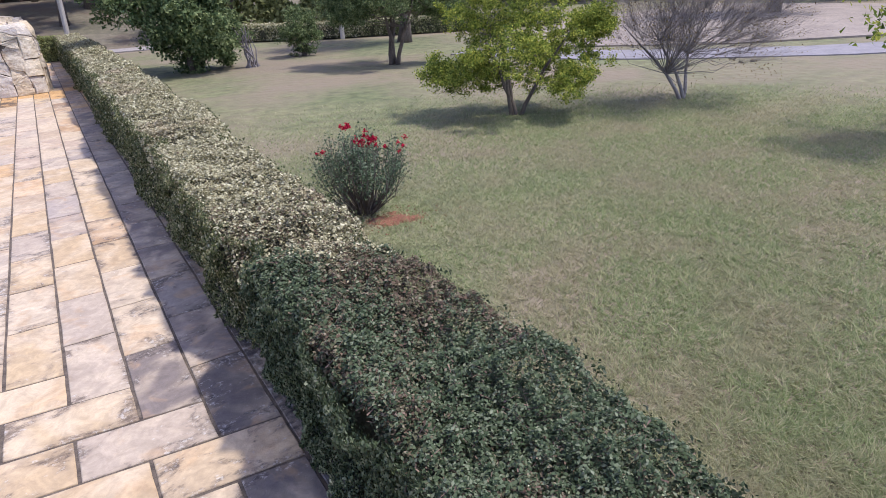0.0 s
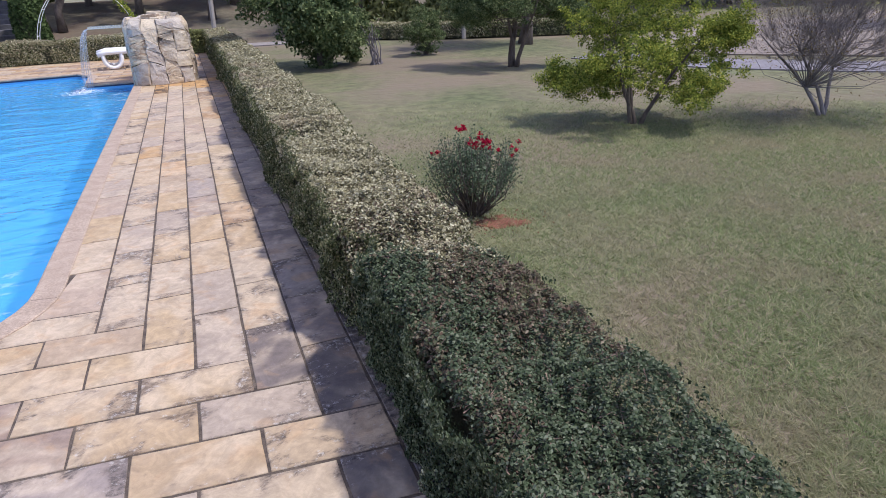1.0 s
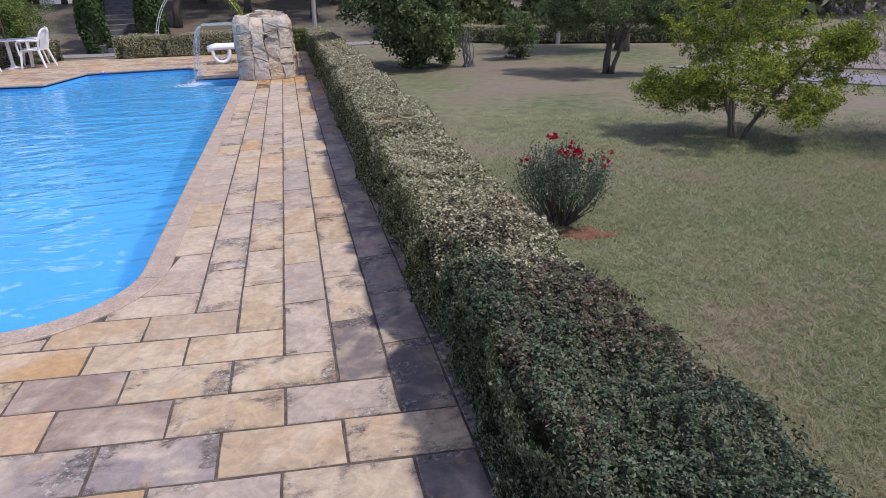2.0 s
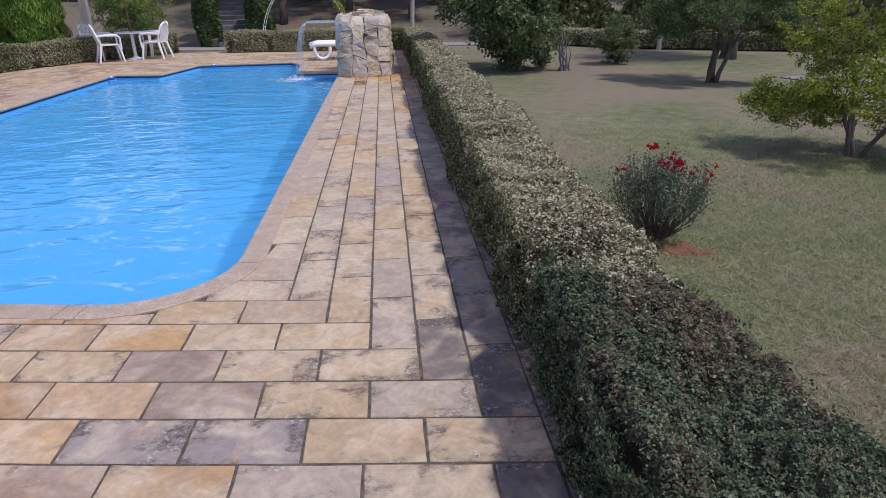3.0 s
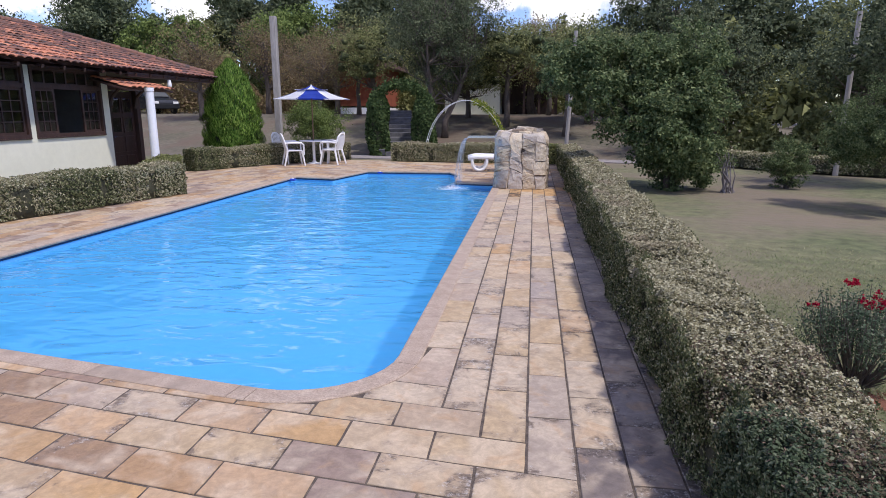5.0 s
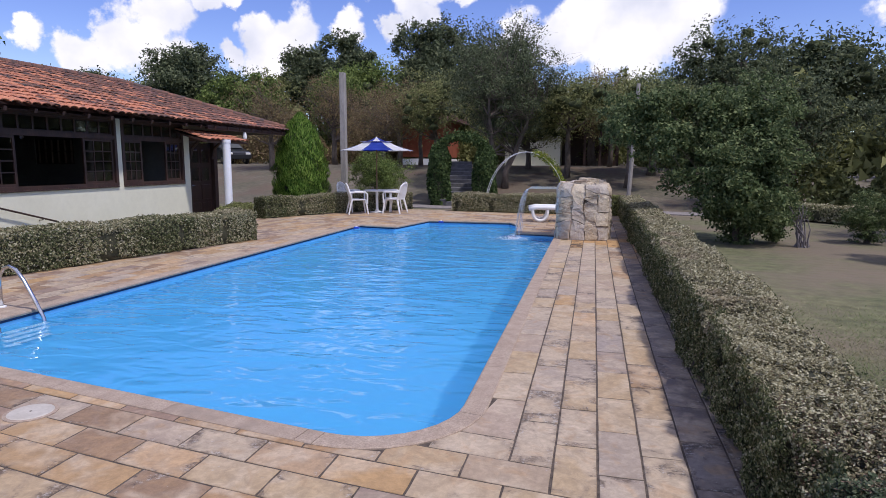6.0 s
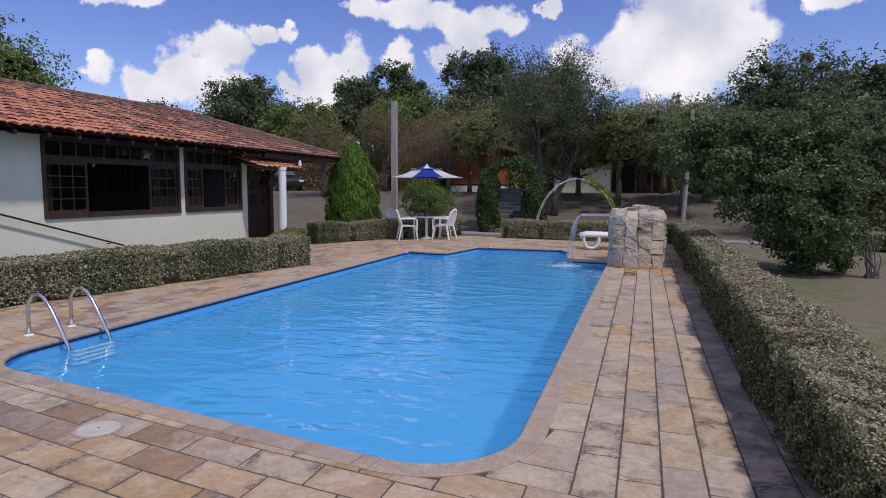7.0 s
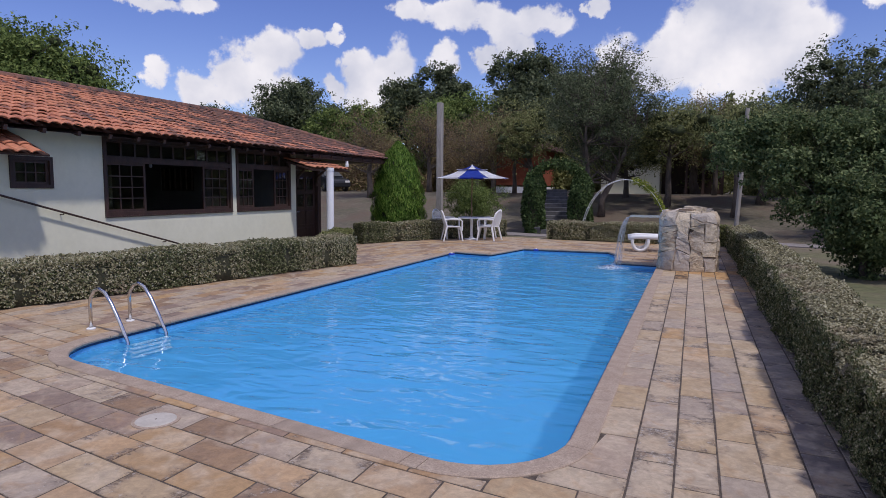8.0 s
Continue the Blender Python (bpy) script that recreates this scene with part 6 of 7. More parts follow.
for name, quad in (("windscreen", ((0.90, -0.62, 1.00), (0.90, 0.62, 1.00), (0.30, 0.52, 1.39), (0.30, -0.52, 1.39))), ("side_window", ((-1.45, -0.725, 1.00), (0.70, -0.725, 1.00), (0.16, -0.63, 1.37), (-1.25, -0.63, 1.37))), ("side_window", ((0.70, 0.725, 1.00), (-1.45, 0.725, 1.00), (-1.25, 0.63, 1.37), (0.16, 0.63, 1.37)))):
    bm = fresh()
    up = (Vector(quad[1]) - Vector(quad[0])).cross(Vector(quad[2]) - Vector(quad[0])).normalized()
    outer = [bm.verts.new(Vector(p) + up * 0.035) for p in quad]
    inner = [bm.verts.new(Vector(p) - up * 0.01) for p in quad]
    bm.faces.new(outer)
    for i in range(4):
        bm.faces.new((outer[i], inner[i], inner[(i + 1) % 4], outer[(i + 1) % 4]))
    part(name, bm, "car_glass", parked)
for x in (-1.22, 1.18):
    for y in (-0.74, 0.74):
        wheel = part("wheel", wheel_disc(fresh(), x, y, 0.29, 0.29, 0.10), "rubber", parked)
        part("rim", wheel_disc(fresh(), x, y, 0.29, 0.17, 0.104), "steel", wheel)
for y in (-0.58, 0.58):
    part("headlight", box(fresh(), 1.78, 1.90, y - 0.16, y + 0.16, 0.58, 0.72, 0.03), "white", parked)

eave_lamp = tagged(empty("eave_lamp", EAVE_X - 0.06, 13.4, EAVE_Z - 0.32), "small white lamp under the eave of the porch", "lamp")
part("shade", lathe(fresh(), [(0.055, 0.0), (0.06, 0.05), (0.045, 0.16), (0.03, 0.19)], 14), "white", eave_lamp)
part("stem", tube(fresh(), [(0, 0, 0.18), (0, 0, 0.30)], 0.012, 6), "timber", eave_lamp)

# ---- steps between ivy walls ----
stairs = tagged(empty("garden_steps", -5.07, 20.6, -0.03, 12), "narrow grey stone steps climbing the bank between ivy", "steps")
for i in range(11):
    part("step", box(fresh(), -0.55, 0.55, i * 0.62, i * 0.62 + 0.72, -0.2 + i * 0.15, 0.17 + i * 0.155, 0.015), "stone_step", stairs)
part("cheek_wall", tube(fresh(), [(-0.68, -0.1, 0.15), (-0.68, 6.8, 1.95)], 0.16, 4), "stone_step", stairs)


def ivy(x, y, w, d, h, seed, n=5000):
    rng = np.random.default_rng(seed)
    thing = tagged(empty("ivy_pillar", x, y, ground_height(x, y)), "tall upright mass of dark ivy beside the steps", "ivy")
    core = lathe(fresh(), [(w * 0.42, -0.1), (w * 0.45, h * 0.3), (w * 0.42, h * 0.8), (w * 0.2, h * 0.98)], 12)
    part("stem_mass", core, "hedge_core", thing, smooth=True)
    a, t = rng.random(n) * 2 * math.pi, rng.random(n)
    r = w / 2 * np.interp(t, [0, 0.3, 0.8, 1], [0.95, 1.0, 0.95, 0.5]) * (1 + 0.12 * np.sin(a * 3 + t * 9)) * (0.9 + 0.2 * rng.random(n))
    p = np.stack([r * np.cos(a), r * np.sin(a) * d / w, t * h], 1)
    out = np.stack([np.cos(a), np.sin(a), 0.4 * np.ones(n)], 1)
    tagged(leaves("ivy_leaves", p, 0.11 * (0.7 + 0.6 * rng.random(n)), "leaf_ivy", thing, rng, outward=out, slim=0.8), kind="stuff")


ivy(-5.90, 20.67, 0.75, 0.7, 2.35, 1)
ivy(-6.44, 22.53, 0.75, 1.4, 2.2, 2)
ivy(-4.17, 20.63, 0.75, 0.7, 2.1, 3)
ivy(-4.44, 22.48, 0.85, 1.4, 2.2, 4)
rng = np.random.default_rng(17)
a = rng.random(3500) * math.pi
p = np.stack([1.0 * np.cos(a), rng.normal(size=3500) * 0.22, 1.9 + 0.75 * np.sin(a)], 1) + rng.normal(size=(3500, 3)) * 0.10
ivy_arch = tagged(empty("ivy_arch", -5.08, 20.9, 0.0), "dark ivy arching over the garden steps", "ivy")
part("hoop", tube(fresh(), [(1.0 * math.cos(t), 0, 1.9 + 0.75 * math.sin(t)) for t in np.linspace(0, math.pi, 15)], 0.04, 8), "bark", ivy_arch)
tagged(leaves("ivy_leaves", p, 0.11 * (0.6 + 0.7 * rng.random(3500)), "leaf_ivy", ivy_arch, rng), kind="stuff")

# ---- garden arch ----
arch = tagged(empty("garden_arch", -2.38, 19.03, -0.03), "white metal garden arch with a creeper on one side", "garden arch")
for dy in (-0.2, 0.2):
    pts = [(1.42 * math.cos(a), dy, 0.0 + 2.05 * math.sin(a)) for a in np.linspace(0, math.pi, 25)]
    part("hoop", tube(fresh(), pts, 0.009, 8), "white_paint", arch)
for a in np.linspace(0.15, math.pi - 0.15, 15):
    p = (1.42 * math.cos(a), 2.05 * math.sin(a))
    part("rung", tube(fresh(), [(p[0], -0.2, p[1]), (p[0], 0.2, p[1])], 0.010, 6), "white_paint", arch)
rng = np.random.default_rng(12)
a = rng.random(1500) * 1.35 + 0.02
p = np.stack([1.45 * np.cos(a), rng.normal(size=1500) * 0.16, 2.06 * np.sin(a)], 1) + rng.normal(size=(1500, 3)) * 0.06
tagged(leaves("creeper", p, 0.07 * (0.6 + rng.random(1500)), "leaf_bright", arch, rng), kind="stuff")

# ---- poles ----
pole = tagged(empty("utility_pole", -8.94, 18.4, -0.03), "weathered grey square timber pole", "pole")
part("post", box(fresh(), -0.10, 0.10, -0.10, 0.10, -0.1, 4.83, 0.012), "grey_wood", pole)
pole = tagged(empty("utility_pole", 1.284, 20.75, 0.0), "grey timber pole behind the trees", "pole")
part("post", tube(fresh(), [(-0.12, 0, -0.1), (0.07, 0, 4.45)], [0.08, 0.065], 12), "grey_wood", pole)
pole = tagged(empty("lamp_pole", 8.08, 15.33, -0.03), "slim pale pole on the lawn", "pole")
part("post", tube(fresh(), [(0, 0, -0.1), (0.05, 0, 4.2)], [0.07, 0.06], 12), "grey_wood", pole)

# ---- garden furniture ----
def plastic_chair(x, y, turn, k_size=1.10):
    """A moulded plastic armchair with a slatted back."""
    chair = tagged(empty("garden_chair", x, y, 0.0, turn), "white moulded plastic armchair with a slatted back", "chair", "chairs round the table")
    bm = fresh()
    box(bm, -0.23, 0.23, -0.21, 0.22, 0.40, 0.425, 0.01)
    box(bm, -0.23, 0.23, 0.20, 0.23, 0.36, 0.42, 0.008)
    part("seat", bm, "white", chair)
    for sx in (-1, 1):
        for sy, y0, y1 in ((1, 0.20, 0.26), (-1, -0.20, -0.30)):
            part("leg", tube(fresh(), [(sx * 0.22, y0, 0.41), (sx * 0.27, y1, 0.0)], [0.032, 0.022], 6), "white", chair)
        part("armrest", tube(fresh(), [(sx * 0.25, 0.24, 0.30), (sx * 0.27, 0.24, 0.58), (sx * 0.275, 0.18, 0.635), (sx * 0.27, -0.08, 0.64), (sx * 0.24, -0.27, 0.62)], [0.022, 0.024, 0.028, 0.028, 0.022], 8), "white", chair)
    bm = fresh()
    hoop = [(-0.23, -0.20, 0.42), (-0.25, -0.26, 0.62), (-0.20, -0.31, 0.80), (-0.10, -0.335, 0.87), (0, -0.34, 0.885), (0.10, -0.335, 0.87), (0.20, -0.31, 0.80), (0.25, -0.26, 0.62), (0.23, -0.20, 0.42)]
    back_frame = part("back_frame", tube(bm, hoop, 0.022, 8), "white", chair)
    for k in range(-3, 4):
        xk = k * 0.056
        top = 0.88 - 0.9 * xk * xk * 3
        part("back_slat", tube(fresh(), [(xk * 0.9, -0.20, 0.41), (xk, -0.275, 0.62), (xk * 1.05, -0.33, top)], 0.013, 5), "white", back_frame)
    for piece in chair.children_recursive:
        piece.data.transform(Matrix.Scale(k_size, 4))
    return chair


plastic_chair(-7.95, 16.46, -100)
plastic_chair(-7.40, 15.80, -60)
plastic_chair(-6.37, 16.43, 82)
plastic_chair(-6.55, 17.05, 125)
table = tagged(empty("garden_table", -7.0, 16.5, 0.0), "round white plastic garden table", "table")
part("tabletop", lathe(fresh(), [(0.43, 0.70), (0.445, 0.71), (0.445, 0.73), (0.43, 0.74)], 32), "white", table)
part("pedestal", lathe(fresh(), [(0.24, 0.0), (0.24, 0.02), (0.08, 0.05), (0.045, 0.12), (0.045, 0.70)], 20), "white", table)
umbrella = tagged(empty("garden_umbrella", -7.0, 16.5, 0.0), "garden umbrella with blue and white panels", "umbrella")
part("pole", tube(fresh(), [(0, 0, 0.03), (0, 0, 2.44)], 0.019, 12), "brown_wood", umbrella)
for k in range(8):
    a0, a1 = (k - 0.5) * math.pi / 4 - 1.2, (k + 0.5) * math.pi / 4 - 1.2
    for name, r0, z0, r1, z1 in (("panel", 0.42, 2.30, 1.26, 2.02), ("top_panel", 0.02, 2.45, 0.55, 2.31)):
        bm = fresh()
        grid = []
        for i in range(6):
            t = i / 5
            r, z = r0 + (r1 - r0) * t, z0 + (z1 - z0) * t - 0.05 * math.sin(math.pi * t)
            row = []
            for j in range(5):
                s = j / 4
                a = a0 + (a1 - a0) * s
                chord = math.cos((a1 - a0) / 2) / math.cos((s - 0.5) * (a1 - a0))
                row.append(bm.verts.new((r * chord * math.cos(a), r * chord * math.sin(a), z)))
            grid.append(row)
        for i in range(5):
            for j in range(4):
                bm.faces.new((grid[i][j], grid[i][j + 1], grid[i + 1][j + 1], grid[i + 1][j]))
        bmesh.ops.solidify(bm, geom=list(bm.faces), thickness=0.004)
        cloth = part(name, bm, "blue_cloth" if k % 2 == (0 if name == "panel" else 1) else "white_cloth", umbrella)
        panel = cloth if name == "panel" else panel
    a = a0 + 0.0
    part("rib", tube(fresh(), [(0.05 * math.cos(a), 0.05 * math.sin(a), 2.36), (1.25 * math.cos(a), 1.25 * math.sin(a), 2.0)], 0.007, 5), "steel", panel, "thin steel rib")
part("finial", lathe(fresh(), [(0.03, 2.42), (0.034, 2.445), (0.012, 2.465)], 10), "white", umbrella)

lounger = tagged(empty("sun_lounger", -1.05, 15.0, 0.0, -84), "white moulded plastic sun lounger with looped legs", "sun lounger")
for k in range(11):
    part("slat", box(fresh(), -0.33, 0.33, -0.70 + k * 0.125, -0.605 + k * 0.125, 0.37, 0.40, 0.008), "white", lounger)
backrest = part("backrest", box(fresh(), -0.33, 0.33, 0.0, 0.75, -0.02, 0.02, 0.015, m=Matrix.Translation((0, 0.62, 0.40)) @ Matrix.Rotation(0.30, 4, "X")), "white", lounger)
for k in range(5):
    part("back_slat", box(fresh(), -0.27, 0.27, 0.06 + k * 0.135, 0.15 + k * 0.135, 0.021, 0.033, 0.005, m=Matrix.Translation((0, 0.62, 0.40)) @ Matrix.Rotation(0.30, 4, "X")), "white", backrest)
for sx in (-1, 1):
    side_rail = part("side_rail", tube(fresh(), [(sx * 0.36, -0.80, 0.36), (sx * 0.36, -0.6, 0.41), (sx * 0.36, 0.0, 0.40), (sx * 0.36, 0.6, 0.43), (sx * 0.36, 0.85, 0.40)], 0.058, 10), "white", lounger, smooth=True)
    for yy in (-0.48, 0.48):
        loop = [(sx * 0.36, yy + 0.21 * math.cos(q), 0.40 - 0.355 * math.sin(q) ** 0.6) for q in np.linspace(0.0, math.pi, 13)]
        part("leg", tube(fresh(), loop, 0.043, 8), "white", side_rail, smooth=True)

# ---- pool ladder ----
ladder = tagged(empty("pool_ladder", -6.6, 2.53, 0.0, -5), "stainless steel pool ladder with curved rails", "pool ladder")
for dy in (-0.25, 0.25):
    pts = [(0, dy, 0.0), (0, dy, 0.28), (0.02, dy, 0.38), (0.09, dy, 0.46), (0.18, dy, 0.485), (0.28, dy, 0.45), (0.39, dy, 0.33), (0.53, dy, 0.12), (0.64, dy, -0.07), (0.68, dy, -0.5), (0.68, dy, -0.80)]
    ladder_rail = part("rail", tube(fresh(), pts, 0.021, 12), "steel", ladder, smooth=True)
    part("flange", lathe(fresh(), [(0.05, 0.001), (0.05, 0.012), (0.03, 0.02)], 16, Matrix.Translation((0, dy, 0))), "white", ladder_rail, "white plastic foot ring")
for k in range(4):
    part("tread", box(fresh(), 0.66, 0.75, -0.24, 0.24, -0.14 - k * 0.17, -0.11 - k * 0.17, 0.006), "white", ladder)
drain = tagged(empty("skimmer_lid", -3.657, 0.47, 0.004), "round white skimmer lid let into the slabs", "lid")
lid = part("lid", lathe(fresh(), [(0.137, -0.01), (0.137, 0.004), (0.129, 0.008), (0.0, 0.009)][:3] + [(0.03, 0.0085)], 28), "lid", drain)
part("rim", lathe(fresh(), [(0.160, -0.01), (0.160, 0.002), (0.140, 0.004)], 28), "coping", drain)
part("finger_hole", lathe(fresh(), [(0.009, 0.0086), (0.009, 0.0095)], 10), "bed", lid)

for x, y in ((-5.98, 12.1), (-4.25, 14.22)):
    jet = tagged(empty("pool_fitting", x, y, -0.055), "small blue plastic fitting on the pool's far edge", "pool fitting", "fittings on the rim")
    body = part("body", box(fresh(), -0.07, 0.07, -0.05, 0.05, 0.0, 0.05, 0.012), "blue_cloth", jet)
    part("cap", lathe(fresh(), [(0.03, 0.05), (0.03, 0.065), (0.018, 0.07)], 12), "white", body, "white cap")

# ---- stone cascade ----
cascade = tagged(empty("stone_cascade", -0.28, 11.42, 0.0), "fountain block faced with rough split stones", "stone fountain")
rock_rng = random.Random(8)


def rock_point(a, t, out=0.0):
    """A point on the block's rough face: angle round it, height share."""
    k = 5.0
    c, s = math.cos(a), math.sin(a)
    r = (abs(c / 0.56) ** k + abs(s / 0.60) ** k) ** (-1 / k)
    over = max(0.0, t - 0.84) / 0.16
    swell = 1.02 - 0.06 * t - 0.15 * over ** 1.7 + 0.025 * math.sin(a * 3 + t * 4)
    return Vector((c * (r * swell + out), s * (r * swell + out), t * (1.22 + 0.03 * math.sin(a * 2 + 1.0))))


bm = fresh()
rings = [[bm.verts.new(rock_point(2 * math.pi * k / 28, t, -0.016)) for k in range(28)] for t in np.linspace(0, 0.98, 8)]
for a, b in zip(rings, rings[1:]):
    for k in range(28):
        bm.faces.new((a[k], a[(k + 1) % 28], b[(k + 1) % 28], b[k]))
bm.faces.new(rings[-1])
part("mortar_core", bm, "bed", cascade)


def split_stone(outline, place, thick, roughness):
    """A split stone with a flat worn face: outline points (u, v), place(u, v, out) gives the point in space."""
    mid = (sum(c[0] for c in outline) / len(outline), sum(c[1] for c in outline) / len(outline))
    fine = []
    for i, c in enumerate(outline):
        d = outline[(i + 1) % len(outline)]
        for s in (0.0, 0.33, 0.67):
            w = 0.008 if s else 0.0
            fine.append((c[0] + (d[0] - c[0]) * s + rock_rng.uniform(-w, w), c[1] + (d[1] - c[1]) * s + rock_rng.uniform(-w, w)))
    tilt = (rock_rng.uniform(-0.16, 0.16), rock_rng.uniform(-0.16, 0.16))
    bm = fresh()
    shells = []
    for inset, out in ((0.006, -0.05), (0.012, thick * 0.45), (0.06, thick), (0.40, thick * 1.05), (0.72, thick * 1.05)):
        ring = []
        for c in fine:
            u, v = c[0] + (mid[0] - c[0]) * inset, c[1] + (mid[1] - c[1]) * inset
            lift = out + (tilt[0] * (u - mid[0]) + tilt[1] * (v - mid[1]) if out > 0 else 0.0)
            if out > 0:
                lift += roughness * noise.noise(Vector((u * 14, v * 14, mid[0] * 7))) + 0.5 * roughness * noise.noise(Vector((u * 34, v * 34, mid[1] * 7)))
            ring.append(bm.verts.new(place(u, v, lift)))
        shells.append(ring)
    k = len(fine)
    for p, q in zip(shells, shells[1:]):
        for i in range(k):
            j = (i + 1) % k
            bm.faces.new((p[i], p[j], q[j], q[i]))
    bm.faces.new(shells[-1])
    part("stone", bm, "rock", cascade)


AROUND = 3.9
turn = 2 * math.pi / AROUND
# upright strips of roughly squared stones, each strip with its own courses


def seam(k, v):
    """The wandering joint between two strips."""
    return 0.022 * math.sin(v * 7 + k * 2.1) + 0.018 * math.sin(v * 15 + k * 4.3)


strips = [0.0]
while strips[-1] < AROUND - 0.30:
    strips.append(strips[-1] + rock_rng.choice((0.13, 0.17, 0.21, 0.26, 0.30)))
for k, u0 in enumerate(strips):
    last = k + 1 == len(strips)
    u1, k1 = (AROUND, 0) if last else (strips[k + 1], k + 1)
    v0, slope = 0.0, 0.0
    while v0 < 0.99:
        v1 = v0 + rock_rng.choice((0.09, 0.14, 0.19, 0.25, 0.33))
        v1 = 1.0 if v1 > 0.93 else v1
        tip = 0.0 if v1 == 1.0 else rock_rng.uniform(-0.055, 0.055)
        outline = [(u0 + seam(k, v0), v0 - slope), (u1 + seam(k1, v0), v0 + slope), (u1 + seam(k1, (v0 + v1) / 2), (v0 + v1) / 2), (u1 + seam(k1, v1), v1 + tip), (u0 + seam(k, v1), v1 - tip), (u0 + seam(k, (v0 + v1) / 2), (v0 + v1) / 2)]
        split_stone(outline, lambda u, v, out: rock_point(u * turn, max(v, 0.002), out), rock_rng.uniform(0.008, 0.045), 0.016)
        v0, slope = v1, tip
# flat stones bedded on the top
for x, y, r, z in ((-0.21, -0.16, 0.26, 1.24), (0.19, -0.18, 0.27, 1.26), (-0.02, -0.22, 0.22, 1.29), (-0.19, 0.16, 0.26, 1.26), (0.19, 0.14, 0.26, 1.25), (0.10, -0.04, 0.26, 1.32), (-0.28, -0.02, 0.17, 1.27), (0.30, 0.02, 0.17, 1.30), (0.05, -0.34, 0.16, 1.27), (-0.33, -0.30, 0.15, 1.23), (0.34, -0.32, 0.16, 1.26)):
    n = rock_rng.choice((5, 6, 7))
    outline = [(x + r * rock_rng.uniform(0.8, 1.1) * math.cos(2 * math.pi * k / n + x), y + r * rock_rng.uniform(0.75, 1.05) * math.sin(2 * math.pi * k / n + x)) for k in range(n)]
    lean = rock_rng.uniform(-0.15, 0.15)
    split_stone(outline, lambda u, v, out: Vector((u, v, z - 0.06 + out + lean * (u - x) - 0.12 * math.hypot(u, v))), rock_rng.uniform(0.06, 0.085), 0.014)
chute = tagged(empty("cascade_spout", -1.0, 11.72, 1.06), "flat stainless spout pouring water into the pool", "spout")
part("spout_plate", box(fresh(), -0.50, 0.30, -0.16, 0.16, 0.0, 0.016, 0.004), "steel", chute)
for dy in (-0.16, 0.16):
    part("spout_lip", box(fresh(), -0.50, 0.30, dy - 0.006, dy + 0.006, 0.0, 0.045), "steel", chute)
# the water that falls from it, a curtain of strands, and its splash
bm = fresh()
for k in range(16):
    y0 = 11.72 + (k / 15 - 0.5) * 0.30
    drift, thin = rock_rng.uniform(-0.09, 0.09), rock_rng.uniform(0.002, 0.005)
    pts, rad = [], []
    for i in range(10):
        t = i / 9
        pts.append((-1.49 - (0.28 + drift) * t ** 0.6, 11.72 + (y0 - 11.72) * (1 - 0.2 * t) + 0.008 * math.sin(i * 1.3 + k), 1.07 - (1.07 - WATER) * t ** 1.7))
        rad.append(thin * (1.3 - 0.6 * t) * rock_rng.uniform(0.7, 1.2))
    tube(bm, pts, rad, 5, cap=False)
curtain = part("falling_water", bm, "spray", smooth=True)
tagged(curtain, "thin curtain of clear water falling into the pool", "water", kind="stuff")
bm = fresh()
for k in range(650):
    q = abs(rock_rng.gauss(0, 0.30))
    a = rock_rng.uniform(0, 2 * math.pi)
    r = rock_rng.uniform(0.002, 0.008) * (1.3 - min(q, 0.8))
    up = rock_rng.random() ** 5 * max(0.0, 0.12 - q * 0.4)
    bmesh.ops.create_cone(bm, cap_ends=False, segments=5, radius1=r * 1.4, radius2=r * 0.3, depth=r * 0.5, matrix=Matrix.Translation((-1.86 + 1.1 * q * math.cos(a), 11.7 + q * math.sin(a), WATER + 0.002 + up)))
tagged(part("foam", bm, "foam", smooth=True), "white splash and bubbles where the water falls", "foam", kind="stuff")

# ---- lawn details ----
rng2 = random.Random(3)
bm = fresh()
for sx, sy, r, h in ((2.15, 1.08, 0.16, 0.020), (2.05, 1.15, 0.11, 0.014), (2.27, 1.03, 0.085, 0.012), (2.20, 1.20, 0.07, 0.012)):
    ring = []
    for k in range(20):
        a = 2 * math.pi * k / 20
        q = r * (0.7 + 0.5 * rng2.random())
        ring.append(bm.verts.new((sx + 1.0 * q * math.cos(a), sy + 0.75 * q * math.sin(a), -0.034)))
    top = bm.verts.new((sx, sy, -0.03 + h))
    for k in range(20):
        bm.faces.new((ring[k], ring[(k + 1) % 20], top))
for k in range(260):
    sx, sy, q = 2.15 + rng2.gauss(0, 0.16), 1.115 + rng2.gauss(0, 0.11), rng2.uniform(0.003, 0.009)
    bmesh.ops.create_cone(bm, cap_ends=True, segments=4, radius1=q, radius2=q * 0.3, depth=q, matrix=Matrix.Translation((sx, sy, -0.028)) @ Matrix.Rotation(rng2.random() * 6, 4, "Z"))
tagged(part("soil_heap", bm, "soil"), "scattered red soil at the foot of the rose bush", "soil", kind="stuff")
rng = np.random.default_rng(15)
rose = bpy.data.objects["rose_bush"]
for k in range(34):
    heart, wide = ((0.05, -0.08, 0.575), 0.050) if k < 20 else ((-0.05, 0.05, 0.655), 0.028) if k < 26 else ((-0.25, 0.08, 0.50), 0.020) if k < 29 else ((0.22, -0.14, 0.52), 0.05)
    spot = np.array(heart) + rng.normal(size=3) * np.array((wide, wide, wide * 0.55))
    n = 22
    ob = leaves("bloom", spot + rng.normal(size=(n, 3)) * 0.007, 0.0150 * np.ones(n), "petal", rose, rng, slim=0.9)
    tagged(ob, "small bright red rose bloom")


